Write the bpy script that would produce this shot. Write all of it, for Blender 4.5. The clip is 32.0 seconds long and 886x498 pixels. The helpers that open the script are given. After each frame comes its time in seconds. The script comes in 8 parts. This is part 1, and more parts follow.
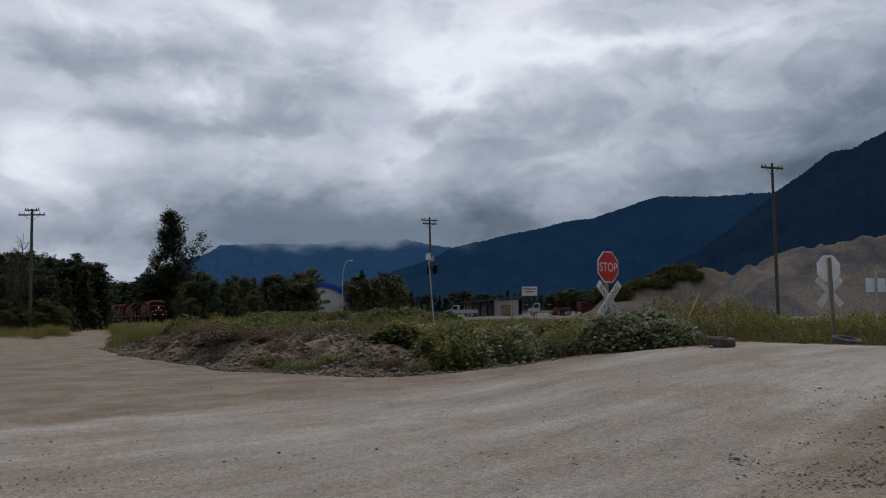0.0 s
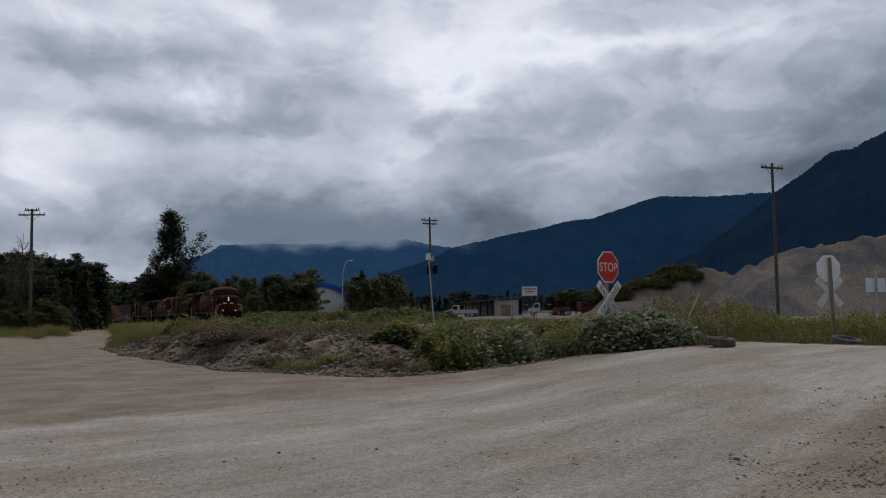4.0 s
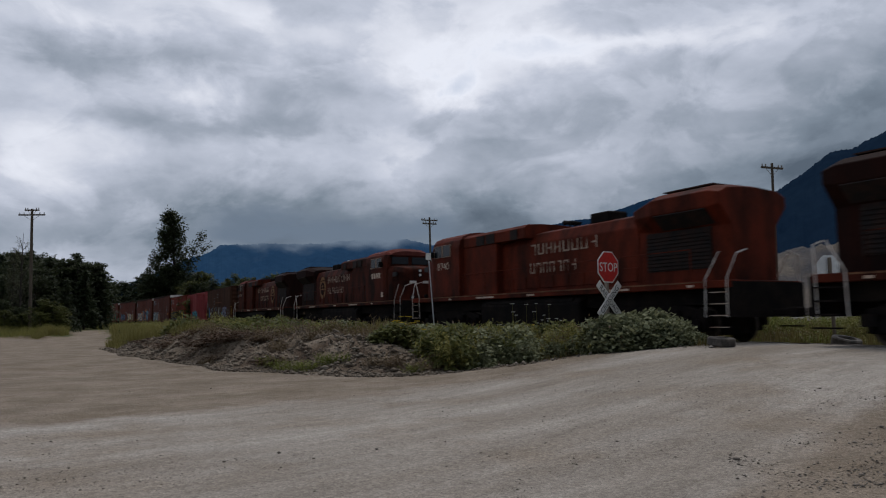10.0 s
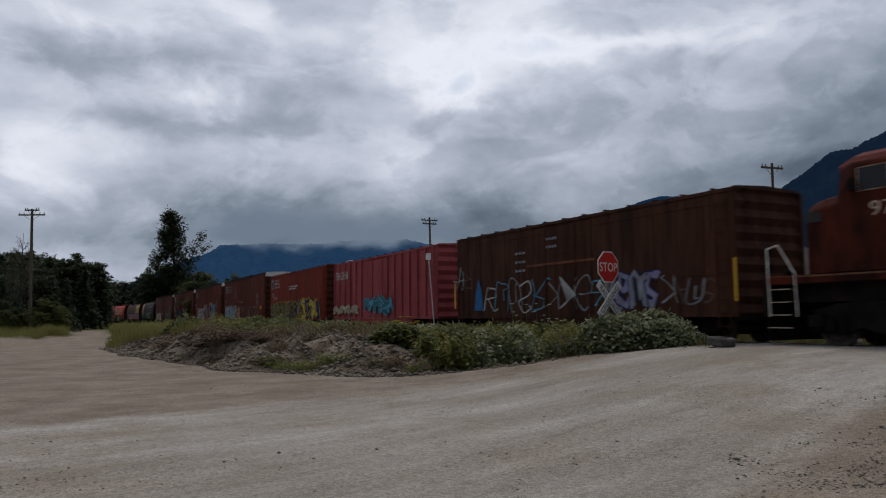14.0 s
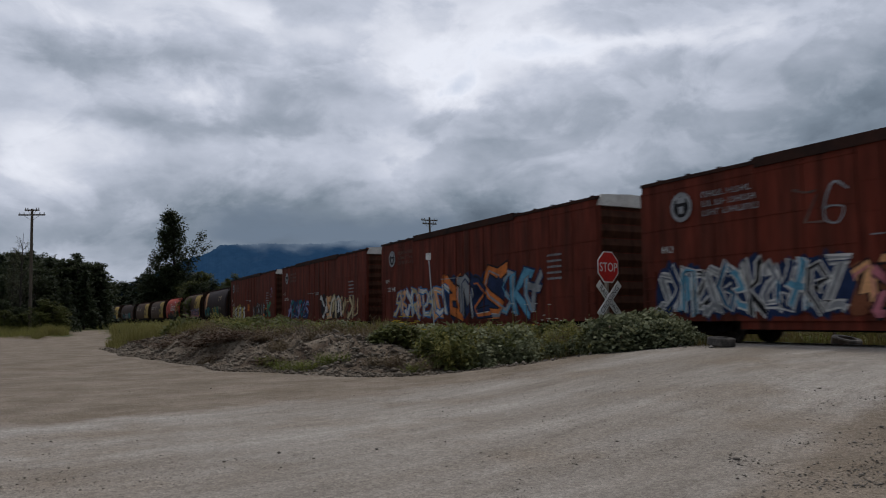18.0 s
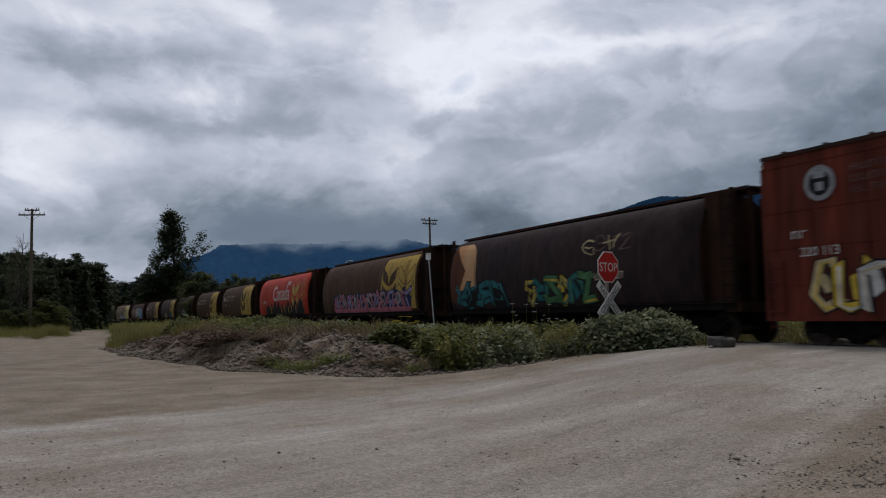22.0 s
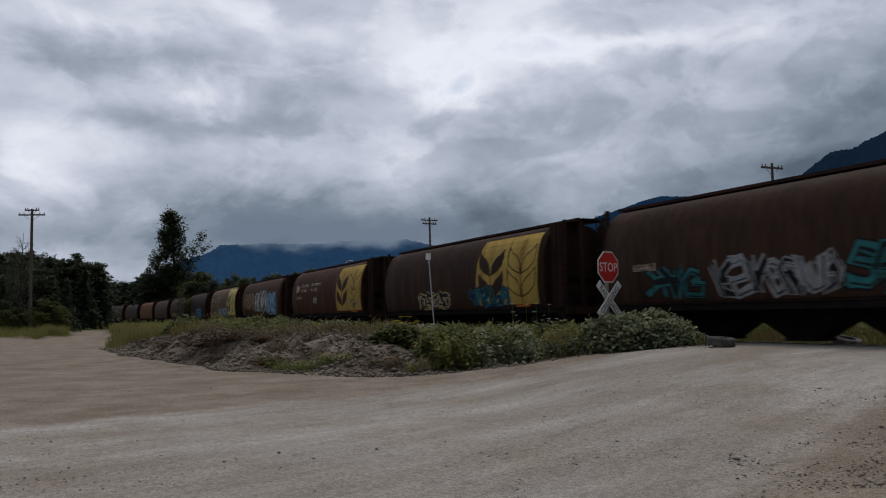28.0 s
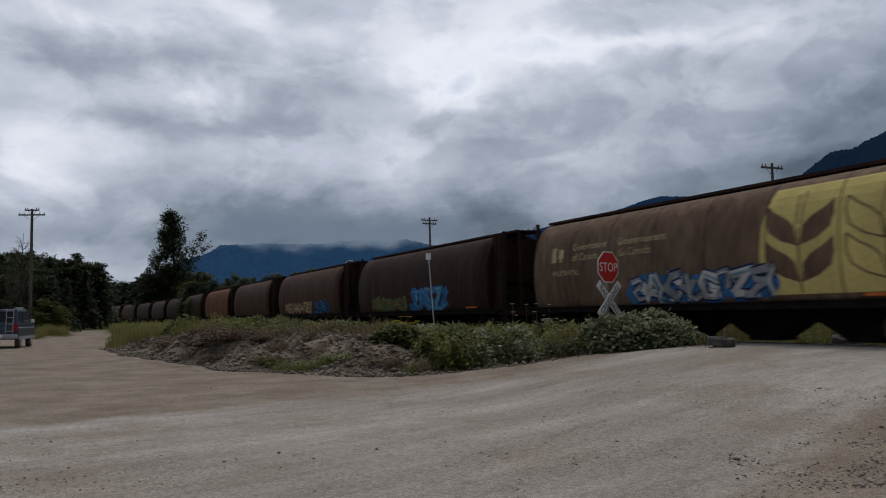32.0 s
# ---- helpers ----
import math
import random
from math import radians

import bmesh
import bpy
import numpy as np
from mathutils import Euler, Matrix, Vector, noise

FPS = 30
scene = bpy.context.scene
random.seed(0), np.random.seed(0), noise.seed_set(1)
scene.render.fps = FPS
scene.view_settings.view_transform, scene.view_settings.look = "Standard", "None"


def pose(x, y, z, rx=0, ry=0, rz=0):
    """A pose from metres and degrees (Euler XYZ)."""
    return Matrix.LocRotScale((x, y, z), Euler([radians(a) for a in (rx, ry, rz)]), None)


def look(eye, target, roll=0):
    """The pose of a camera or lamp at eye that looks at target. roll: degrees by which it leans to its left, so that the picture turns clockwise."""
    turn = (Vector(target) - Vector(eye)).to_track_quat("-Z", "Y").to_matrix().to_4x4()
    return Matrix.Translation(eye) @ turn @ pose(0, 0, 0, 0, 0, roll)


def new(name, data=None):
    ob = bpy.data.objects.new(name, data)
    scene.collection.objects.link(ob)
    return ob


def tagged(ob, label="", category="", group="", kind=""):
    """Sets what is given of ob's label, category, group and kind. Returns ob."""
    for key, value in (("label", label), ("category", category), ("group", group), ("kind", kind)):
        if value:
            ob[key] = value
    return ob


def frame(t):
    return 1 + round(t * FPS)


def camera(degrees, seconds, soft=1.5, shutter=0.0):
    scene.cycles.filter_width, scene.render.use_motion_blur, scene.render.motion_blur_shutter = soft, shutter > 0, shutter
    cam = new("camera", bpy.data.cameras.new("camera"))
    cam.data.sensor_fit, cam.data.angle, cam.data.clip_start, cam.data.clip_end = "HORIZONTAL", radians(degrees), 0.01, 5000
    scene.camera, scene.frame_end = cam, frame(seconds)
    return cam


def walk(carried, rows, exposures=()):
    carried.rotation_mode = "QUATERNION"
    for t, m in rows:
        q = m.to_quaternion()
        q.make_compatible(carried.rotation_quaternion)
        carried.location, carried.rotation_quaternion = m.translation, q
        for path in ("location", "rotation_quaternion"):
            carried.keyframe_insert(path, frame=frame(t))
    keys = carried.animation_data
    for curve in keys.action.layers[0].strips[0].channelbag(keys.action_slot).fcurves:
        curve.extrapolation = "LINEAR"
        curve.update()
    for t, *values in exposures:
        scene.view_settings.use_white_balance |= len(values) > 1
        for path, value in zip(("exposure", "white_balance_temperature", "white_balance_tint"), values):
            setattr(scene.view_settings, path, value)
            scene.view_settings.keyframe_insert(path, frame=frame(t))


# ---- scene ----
# ---------------------------------------------------------------- camera
CAM_Z = 1.55
cam = camera(60.8, 32.0, soft=1.1, shutter=0.25)
EYE = look((0, 0, CAM_Z), (0, 100, CAM_Z + 8.734), -0.386)
walk(cam, [(0, EYE), (32.0, EYE)])

# ---------------------------------------------------------------- the line of the track
TH0, K1, K2 = 0.467907, -0.000590664, -9.63256e-06
STEP = 0.5
S = np.arange(-640, 620, STEP)
sc = np.clip(S, -290, 60)
TH = TH0 - K1 * sc - K2 * sc * sc * (sc < 0)
i0 = int(np.argmin(abs(S)))
TX = np.cumsum(np.sin(TH)) * STEP
TY = np.cumsum(-np.cos(TH)) * STEP
TX += -9.32884 - TX[i0] + 1.53 * np.cos(TH0)
TY += 54.3339 - TY[i0] + 1.53 * np.sin(TH0)
TZ = 0.525 + 0.00425 * np.clip(S, -220, 60)


def rail_at(s):
    """Centre of the track at the height of the rail top."""
    return np.array([np.interp(s, S, TX), np.interp(s, S, TY), np.interp(s, S, TZ)])


def along(s):
    """Arc length on the drawn line for a distance run by the train."""
    return s - 0.0225 * max(38.0 - s, 0.0)


def advance(t):
    return 17.0418 * (t - 21) + 0.5 * 0.0482754 * (t - 21) ** 2


# ---------------------------------------------------------------- world, sun
SUN_EL, SUN_AZ = 66.0, 10.0


def make_world():
    w = bpy.data.worlds.new("overcast_sky")
    scene.world = w
    w.use_nodes = True
    nt = w.node_tree
    nt.nodes.clear()
    N = lambda kind, **kw: node(nt, kind, **kw)
    L = nt.links.new
    co = N("ShaderNodeTexCoord")
    sep = N("ShaderNodeSeparateXYZ")
    L(co.outputs["Generated"], sep.inputs[0])
    bearing = math_node(nt, "MULTIPLY", math_node(nt, "ARCTAN2", sep.outputs["X"], sep.outputs["Y"]), 57.2958)
    rise = math_node(nt, "MULTIPLY", math_node(nt, "ARCSINE", sep.outputs["Z"], 0.0), 57.2958)

    def clouds(scale, stretch, detail, rough, seed, twist):
        mp = N("ShaderNodeMapping")
        mp.inputs["Scale"].default_value = (1, 1, stretch)
        mp.inputs["Location"].default_value = (seed, seed * 0.7, seed * 0.3)
        L(co.outputs["Generated"], mp.inputs[0])
        n = N("ShaderNodeTexNoise")
        n.inputs["Scale"].default_value, n.inputs["Detail"].default_value = scale, detail
        n.inputs["Roughness"].default_value, n.inputs["Distortion"].default_value = rough, twist
        L(mp.outputs[0], n.inputs["Vector"])
        return n

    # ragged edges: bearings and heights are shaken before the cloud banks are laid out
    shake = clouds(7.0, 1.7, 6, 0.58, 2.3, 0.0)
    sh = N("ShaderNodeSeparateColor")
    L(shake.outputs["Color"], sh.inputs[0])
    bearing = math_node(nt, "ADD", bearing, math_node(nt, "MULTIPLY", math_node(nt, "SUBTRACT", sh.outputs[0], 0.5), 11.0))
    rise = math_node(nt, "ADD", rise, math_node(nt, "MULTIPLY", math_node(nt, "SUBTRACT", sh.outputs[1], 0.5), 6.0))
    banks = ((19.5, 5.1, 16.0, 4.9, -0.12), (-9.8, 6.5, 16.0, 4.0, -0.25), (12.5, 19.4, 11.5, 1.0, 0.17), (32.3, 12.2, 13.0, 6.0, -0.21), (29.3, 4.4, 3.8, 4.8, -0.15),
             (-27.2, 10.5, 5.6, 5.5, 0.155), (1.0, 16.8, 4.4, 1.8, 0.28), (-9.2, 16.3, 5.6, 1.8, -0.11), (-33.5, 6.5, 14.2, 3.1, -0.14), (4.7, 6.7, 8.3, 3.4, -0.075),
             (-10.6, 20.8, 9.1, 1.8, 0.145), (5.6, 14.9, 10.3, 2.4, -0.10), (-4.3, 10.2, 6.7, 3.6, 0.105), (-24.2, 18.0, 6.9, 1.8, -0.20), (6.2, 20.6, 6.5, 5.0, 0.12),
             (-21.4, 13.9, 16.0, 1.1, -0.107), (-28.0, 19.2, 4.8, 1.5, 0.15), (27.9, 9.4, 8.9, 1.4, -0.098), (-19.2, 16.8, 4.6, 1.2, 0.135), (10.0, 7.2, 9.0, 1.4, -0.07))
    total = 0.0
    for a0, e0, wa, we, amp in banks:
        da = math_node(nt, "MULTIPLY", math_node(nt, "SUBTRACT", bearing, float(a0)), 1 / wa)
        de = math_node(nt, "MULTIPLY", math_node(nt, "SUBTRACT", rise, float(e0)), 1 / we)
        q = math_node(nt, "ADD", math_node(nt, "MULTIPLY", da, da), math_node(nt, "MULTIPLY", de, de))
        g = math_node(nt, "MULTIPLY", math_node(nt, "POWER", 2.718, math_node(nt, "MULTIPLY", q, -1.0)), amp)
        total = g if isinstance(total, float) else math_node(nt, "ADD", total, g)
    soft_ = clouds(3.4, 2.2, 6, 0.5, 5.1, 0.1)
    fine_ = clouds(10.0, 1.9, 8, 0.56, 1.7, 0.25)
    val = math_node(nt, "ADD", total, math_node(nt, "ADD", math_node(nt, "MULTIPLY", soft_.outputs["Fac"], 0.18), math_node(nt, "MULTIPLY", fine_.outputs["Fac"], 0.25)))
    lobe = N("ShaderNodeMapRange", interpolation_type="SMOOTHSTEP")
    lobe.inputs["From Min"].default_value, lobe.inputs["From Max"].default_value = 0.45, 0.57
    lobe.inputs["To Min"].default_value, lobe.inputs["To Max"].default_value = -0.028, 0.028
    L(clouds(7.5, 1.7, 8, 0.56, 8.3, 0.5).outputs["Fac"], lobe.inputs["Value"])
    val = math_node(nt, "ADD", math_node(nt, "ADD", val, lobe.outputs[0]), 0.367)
    # unseen sky at the back is darkened so the train's near sides get less light
    val = math_node(nt, "SUBTRACT", val, math_node(nt, "MULTIPLY", math_node(nt, "MAXIMUM", math_node(nt, "MULTIPLY", sep.outputs["Y"], -1.0), 0.0), 0.20))
    ramp = N("ShaderNodeValToRGB")
    cr = ramp.color_ramp
    cr.elements[0].position, cr.elements[0].color = 0.24, (0.095, 0.125, 0.165, 1)
    cr.elements[1].position, cr.elements[1].color = 0.80, (0.825, 0.855, 0.945, 1)
    for pos_, col_ in ((0.38, (0.20, 0.245, 0.305, 1)), (0.50, (0.355, 0.398, 0.48, 1)), (0.60, (0.515, 0.556, 0.657, 1)), (0.70, (0.705, 0.735, 0.825, 1))):
        cr.elements.new(pos_).color = col_
    L(val, ramp.inputs[0])
    sky = N("ShaderNodeTexSky", sky_type="NISHITA")
    sky.sun_disc = False
    sky.sun_elevation, sky.sun_rotation = radians(SUN_EL), radians(SUN_AZ)
    blue = N("ShaderNodeVectorMath", operation="SCALE")
    blue.inputs["Scale"].default_value = 0.08
    L(sky.outputs[0], blue.inputs[0])
    gap = N("ShaderNodeMapRange")
    gap.inputs["From Min"].default_value = 0.78
    gap.inputs["From Max"].default_value = 0.95
    gap.inputs["To Min"].default_value = 0.0
    gap.inputs["To Max"].default_value = 0.45
    L(val, gap.inputs["Value"])
    mix = N("ShaderNodeMix", data_type="RGBA")
    L(gap.outputs[0], mix.inputs["Factor"])
    L(ramp.outputs[0], mix.inputs["A"])
    L(blue.outputs[0], mix.inputs["B"])
    bg = N("ShaderNodeBackground")
    bg.inputs["Strength"].default_value = 1.0
    L(mix.outputs["Result"], bg.inputs["Color"])
    out = N("ShaderNodeOutputWorld")
    L(bg.outputs[0], out.inputs[0])


def node(nt, kind, **kw):
    n = nt.nodes.new(kind)
    for k, v in kw.items():
        setattr(n, k, v)
    return n


def math_node(nt, op, a, b):
    n = nt.nodes.new("ShaderNodeMath")
    n.operation = op
    for i, v in enumerate((a, b)):
        if isinstance(v, (int, float)):
            n.inputs[i].default_value = v
        else:
            nt.links.new(v, n.inputs[i])
    return n.outputs[0]


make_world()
sun_data = bpy.data.lights.new("sun", "SUN")
sun_data.energy, sun_data.angle, sun_data.color = 1.05, radians(14), (1.0, 0.93, 0.84)
sun = new("sun", sun_data)
az, el = radians(SUN_AZ), radians(SUN_EL)
sun.matrix_world = look((0, 0, 60), (-60 * math.sin(az) * math.cos(el), -60 * math.cos(az) * math.cos(el), 60 - 60 * math.sin(el)))


# ---------------------------------------------------------------- materials
def rgb(c):
    return (*c, 1.0)


def surface(name, base, second, scale=3.0, stretch=(1, 1, 1), mix=(0.4, 0.65), rough=0.7, metal=0.0, bump=0.15, bump_scale=60.0,
            fine=(0.8, 1.15), fine_scale=25.0, per_piece=0.0, spec=0.18):
    """Two colours mixed by broad stains, a fine grain over both, and a fine relief."""
    m = bpy.data.materials.new(name)
    m.use_nodes = True
    nt = m.node_tree
    L = nt.links.new
    b = nt.nodes["Principled BSDF"]
    co = node(nt, "ShaderNodeTexCoord")
    mp = node(nt, "ShaderNodeMapping")
    mp.inputs["Scale"].default_value = stretch
    L(co.outputs["Object"], mp.inputs[0])
    n1 = node(nt, "ShaderNodeTexNoise")
    n1.inputs["Scale"].default_value = scale
    n1.inputs["Detail"].default_value = 6
    n1.inputs["Roughness"].default_value = 0.6
    L(mp.outputs[0], n1.inputs["Vector"])
    r1 = node(nt, "ShaderNodeMapRange")
    r1.inputs["From Min"].default_value, r1.inputs["From Max"].default_value = mix
    L(n1.outputs["Fac"], r1.inputs["Value"])
    mx = node(nt, "ShaderNodeMix", data_type="RGBA")
    mx.inputs["A"].default_value, mx.inputs["B"].default_value = rgb(base), rgb(second)
    L(r1.outputs[0], mx.inputs["Factor"])
    n2 = node(nt, "ShaderNodeTexNoise")
    n2.inputs["Scale"].default_value = fine_scale
    n2.inputs["Detail"].default_value = 4
    L(mp.outputs[0], n2.inputs["Vector"])
    r2 = node(nt, "ShaderNodeMapRange")
    r2.inputs["From Min"].default_value, r2.inputs["From Max"].default_value = 0.3, 0.7
    r2.inputs["To Min"].default_value, r2.inputs["To Max"].default_value = fine
    L(n2.outputs["Fac"], r2.inputs["Value"])
    vm = node(nt, "ShaderNodeVectorMath", operation="SCALE")
    L(mx.outputs["Result"], vm.inputs[0])
    if per_piece:
        info = node(nt, "ShaderNodeObjectInfo")
        rr = node(nt, "ShaderNodeMapRange")
        rr.inputs["To Min"].default_value, rr.inputs["To Max"].default_value = 1 - per_piece, 1 + per_piece
        L(info.outputs["Random"], rr.inputs["Value"])
        L(math_node(nt, "MULTIPLY", r2.outputs[0], rr.outputs[0]), vm.inputs["Scale"])
    else:
        L(r2.outputs[0], vm.inputs["Scale"])
    L(vm.outputs[0], b.inputs["Base Color"])
    b.inputs["Roughness"].default_value = rough
    b.inputs["Metallic"].default_value = metal
    b.inputs["Specular IOR Level"].default_value = spec
    if bump:
        n3 = node(nt, "ShaderNodeTexNoise")
        n3.inputs["Scale"].default_value = bump_scale
        n3.inputs["Detail"].default_value = 3
        L(co.outputs["Object"], n3.inputs["Vector"])
        bp = node(nt, "ShaderNodeBump")
        bp.inputs["Strength"].default_value = bump
        bp.inputs["Distance"].default_value = 0.02
        L(n3.outputs["Fac"], bp.inputs["Height"])
        L(bp.outputs[0], b.inputs["Normal"])
    return m


def foliage(name, dark, light, scale=2.0, rough=0.6, through_light=0.35):
    m = bpy.data.materials.new(name)
    m.use_nodes = True
    nt = m.node_tree
    L = nt.links.new
    b = nt.nodes["Principled BSDF"]
    g = node(nt, "ShaderNodeNewGeometry")
    co = node(nt, "ShaderNodeTexCoord")
    info = node(nt, "ShaderNodeObjectInfo")
    n1 = node(nt, "ShaderNodeTexNoise")
    n1.inputs["Scale"].default_value = scale
    n1.inputs["Detail"].default_value = 3
    L(co.outputs["Object"], n1.inputs["Vector"])
    a = math_node(nt, "MULTIPLY", g.outputs["Random Per Island"], 0.55)
    c = math_node(nt, "MULTIPLY", n1.outputs["Fac"], 0.5)
    d = math_node(nt, "MULTIPLY", info.outputs["Random"], 0.2)
    f = math_node(nt, "SUBTRACT", math_node(nt, "ADD", math_node(nt, "ADD", a, c), d), 0.12)
    mx = node(nt, "ShaderNodeMix", data_type="RGBA")
    mx.inputs["A"].default_value, mx.inputs["B"].default_value = rgb(dark), rgb(light)
    L(f, mx.inputs["Factor"])
    L(mx.outputs["Result"], b.inputs["Base Color"])
    b.inputs["Roughness"].default_value = rough
    b.inputs["Specular IOR Level"].default_value = 0.14
    if through_light:
        tr = node(nt, "ShaderNodeBsdfTranslucent")
        L(mx.outputs["Result"], tr.inputs["Color"])
        ms = node(nt, "ShaderNodeMixShader")
        ms.inputs[0].default_value = through_light
        L(b.outputs[0], ms.inputs[1])
        L(tr.outputs[0], ms.inputs[2])
        L(ms.outputs[0], nt.nodes["Material Output"].inputs["Surface"])
    return m


def glowing(name, colour, strength):
    m = bpy.data.materials.new(name)
    m.use_nodes = True
    b = m.node_tree.nodes["Principled BSDF"]
    b.inputs["Base Color"].default_value = rgb(colour)
    b.inputs["Emission Color"].default_value = rgb(colour)
    b.inputs["Emission Strength"].default_value = strength
    return m


def glassy(name, colour, rough=0.08):
    m = bpy.data.materials.new(name)
    m.use_nodes = True
    b = m.node_tree.nodes["Principled BSDF"]
    b.inputs["Base Color"].default_value = rgb(colour)
    b.inputs["Roughness"].default_value = rough
    b.inputs["Specular IOR Level"].default_value = 0.2
    return m


M_RED = surface("loco_red_paint", (0.120, 0.0215, 0.0105), (0.030, 0.0095, 0.006), 1.1, (1, 1, 0.45), (0.38, 0.66), 0.6, bump=0.05, spec=0.04)
M_ROOF = surface("loco_roof_grime", (0.05, 0.024, 0.018), (0.025, 0.018, 0.016), 1.2, rough=0.8, spec=0.04)
M_PINKROOF = surface("faded_roof_red", (0.15, 0.042, 0.032), (0.10, 0.03, 0.025), 1.2, rough=0.7, spec=0.04)
M_BLACK = surface("sooty_steel", (0.009, 0.008, 0.008), (0.018, 0.014, 0.012), 2.0, rough=0.9, spec=0.04)
M_GRILLE = surface("black_grille", (0.012, 0.010, 0.010), (0.03, 0.016, 0.012), 3.0, rough=0.8)
M_CREAM = surface("cream_lettering", (0.52, 0.42, 0.33), (0.30, 0.16, 0.11), 2.2, mix=(0.45, 0.7), rough=0.7)
M_LETTER = surface("worn_loco_lettering", (0.40, 0.29, 0.22), (0.10, 0.030, 0.018), 2.6, mix=(0.42, 0.66), rough=0.7)
M_STRIPE = surface("dull_frame_stripe", (0.17, 0.085, 0.04), (0.07, 0.03, 0.015), 2.0, rough=0.7)
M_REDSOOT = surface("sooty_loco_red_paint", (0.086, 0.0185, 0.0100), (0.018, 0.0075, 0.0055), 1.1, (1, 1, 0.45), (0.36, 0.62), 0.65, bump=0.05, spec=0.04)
M_SOOTY = surface("soot_black_red_paint", (0.022, 0.0075, 0.0055), (0.010, 0.0055, 0.005), 1.3, (1, 1, 0.4), (0.36, 0.66), 0.7, bump=0.05, spec=0.04)
M_GOLD = surface("faded_gold_paint", (0.22, 0.105, 0.025), (0.12, 0.035, 0.015), 1.6, mix=(0.35, 0.65), rough=0.6)
M_RAILWHITE = surface("white_handrail_paint", (0.62, 0.58, 0.53), (0.40, 0.34, 0.30), 4.0, rough=0.6)
M_WINDOW = glassy("dark_window_glass", (0.012, 0.014, 0.017), 0.25)
M_LAMP = glowing("headlight_glow", (1.0, 0.86, 0.78), 0.7)
M_WHEEL = surface("worn_wheel_steel", (0.05, 0.042, 0.036), (0.09, 0.07, 0.055), 5.0, rough=0.6, metal=0.4)
M_STEEL = surface("rail_steel", (0.22, 0.2, 0.18), (0.12, 0.08, 0.06), 3.0, rough=0.4, metal=0.7)
M_BOXRED = surface("boxcar_red_paint", (0.138, 0.030, 0.0185), (0.064, 0.021, 0.014), 1.3, (1.4, 1.4, 0.16), (0.34, 0.68), 0.65, fine=(0.70, 1.30), fine_scale=4.5, bump=0.05, spec=0.04)
M_BOXRED2 = surface("boxcar_bright_red", (0.215, 0.034, 0.021), (0.140, 0.026, 0.017), 1.2, (1.4, 1.4, 0.18), (0.35, 0.7), 0.65, bump=0.05, spec=0.04)
M_BROWN = surface("boxcar_brown_paint", (0.074, 0.031, 0.018), (0.034, 0.017, 0.012), 1.2, (1.4, 1.4, 0.18), (0.35, 0.7), 0.7, fine=(0.70, 1.30), fine_scale=4.5, bump=0.05, spec=0.04)
M_PINK = surface("faded_pink_red_paint", (0.38, 0.085, 0.085), (0.24, 0.05, 0.055), 0.9, (1, 1, 0.3), (0.35, 0.7), 0.65, bump=0.05, spec=0.04)
M_ENDWHITE = surface("boxcar_white_band", (0.66, 0.63, 0.58), (0.5, 0.46, 0.42), 2.0, rough=0.7)
M_HOPBLACK = surface("hopper_black_paint", (0.027, 0.019, 0.020), (0.040, 0.026, 0.024), 0.8, (1, 1, 0.3), (0.35, 0.7), 0.6, fine=(0.70, 1.30), fine_scale=4.5, bump=0.05, spec=0.04)
M_HOPBROWN = surface("hopper_brown_paint", (0.088, 0.050, 0.031), (0.048, 0.026, 0.016), 1.1, (1.4, 1.4, 0.2), (0.3, 0.7), 0.6, fine=(0.70, 1.30), fine_scale=4.5, bump=0.05, spec=0.04)
M_HOPDARK = surface("hopper_dark_brown_paint", (0.052, 0.028, 0.018), (0.030, 0.018, 0.013), 1.1, (1.4, 1.4, 0.2), (0.3, 0.7), 0.6, fine=(0.70, 1.30), fine_scale=4.5, bump=0.05, spec=0.04)
M_HOPMAROON = surface("hopper_maroon_paint", (0.082, 0.037, 0.020), (0.036, 0.018, 0.012), 1.1, (1.4, 1.4, 0.2), (0.3, 0.7), 0.6, fine=(0.70, 1.30), fine_scale=4.5, bump=0.05, spec=0.04)
M_HOPTAN = surface("hopper_tan_paint", (0.17, 0.115, 0.075), (0.10, 0.062, 0.042), 0.8, (1, 1, 0.3), (0.3, 0.7), 0.6, fine=(0.70, 1.30), fine_scale=4.5, bump=0.05, spec=0.04)
M_HOPRED = surface("hopper_red_paint", (0.43, 0.050, 0.030), (0.31, 0.04, 0.025), 0.8, (1, 1, 0.3), (0.35, 0.7), 0.55, fine=(0.70, 1.30), fine_scale=4.5, bump=0.05, spec=0.04)
M_HOPEND = surface("rusty_hopper_end", (0.050, 0.025, 0.015), (0.018, 0.011, 0.009), 1.4, (1, 1, 0.4), (0.3, 0.7), 0.8, spec=0.04)
M_HOPRUST = surface("orange_rusty_paint", (0.20, 0.095, 0.055), (0.11, 0.050, 0.030), 1.4, (1, 1, 0.4), (0.3, 0.7), 0.8, spec=0.04)
M_WHEAT = surface("faded_yellow_paint", (0.46, 0.31, 0.075), (0.32, 0.19, 0.05), 1.2, (1, 1, 0.3), (0.4, 0.75), 0.6, bump=0.04, spec=0.04)
M_WHEATPALE = surface("pale_yellow_paint", (0.55, 0.45, 0.16), (0.42, 0.33, 0.12), 1.2, (1, 1, 0.3), (0.4, 0.75), 0.6, bump=0.04, spec=0.04)
M_YELLOW = surface("reflective_yellow", (0.62, 0.34, 0.02), (0.5, 0.26, 0.02), 3.0, rough=0.5)
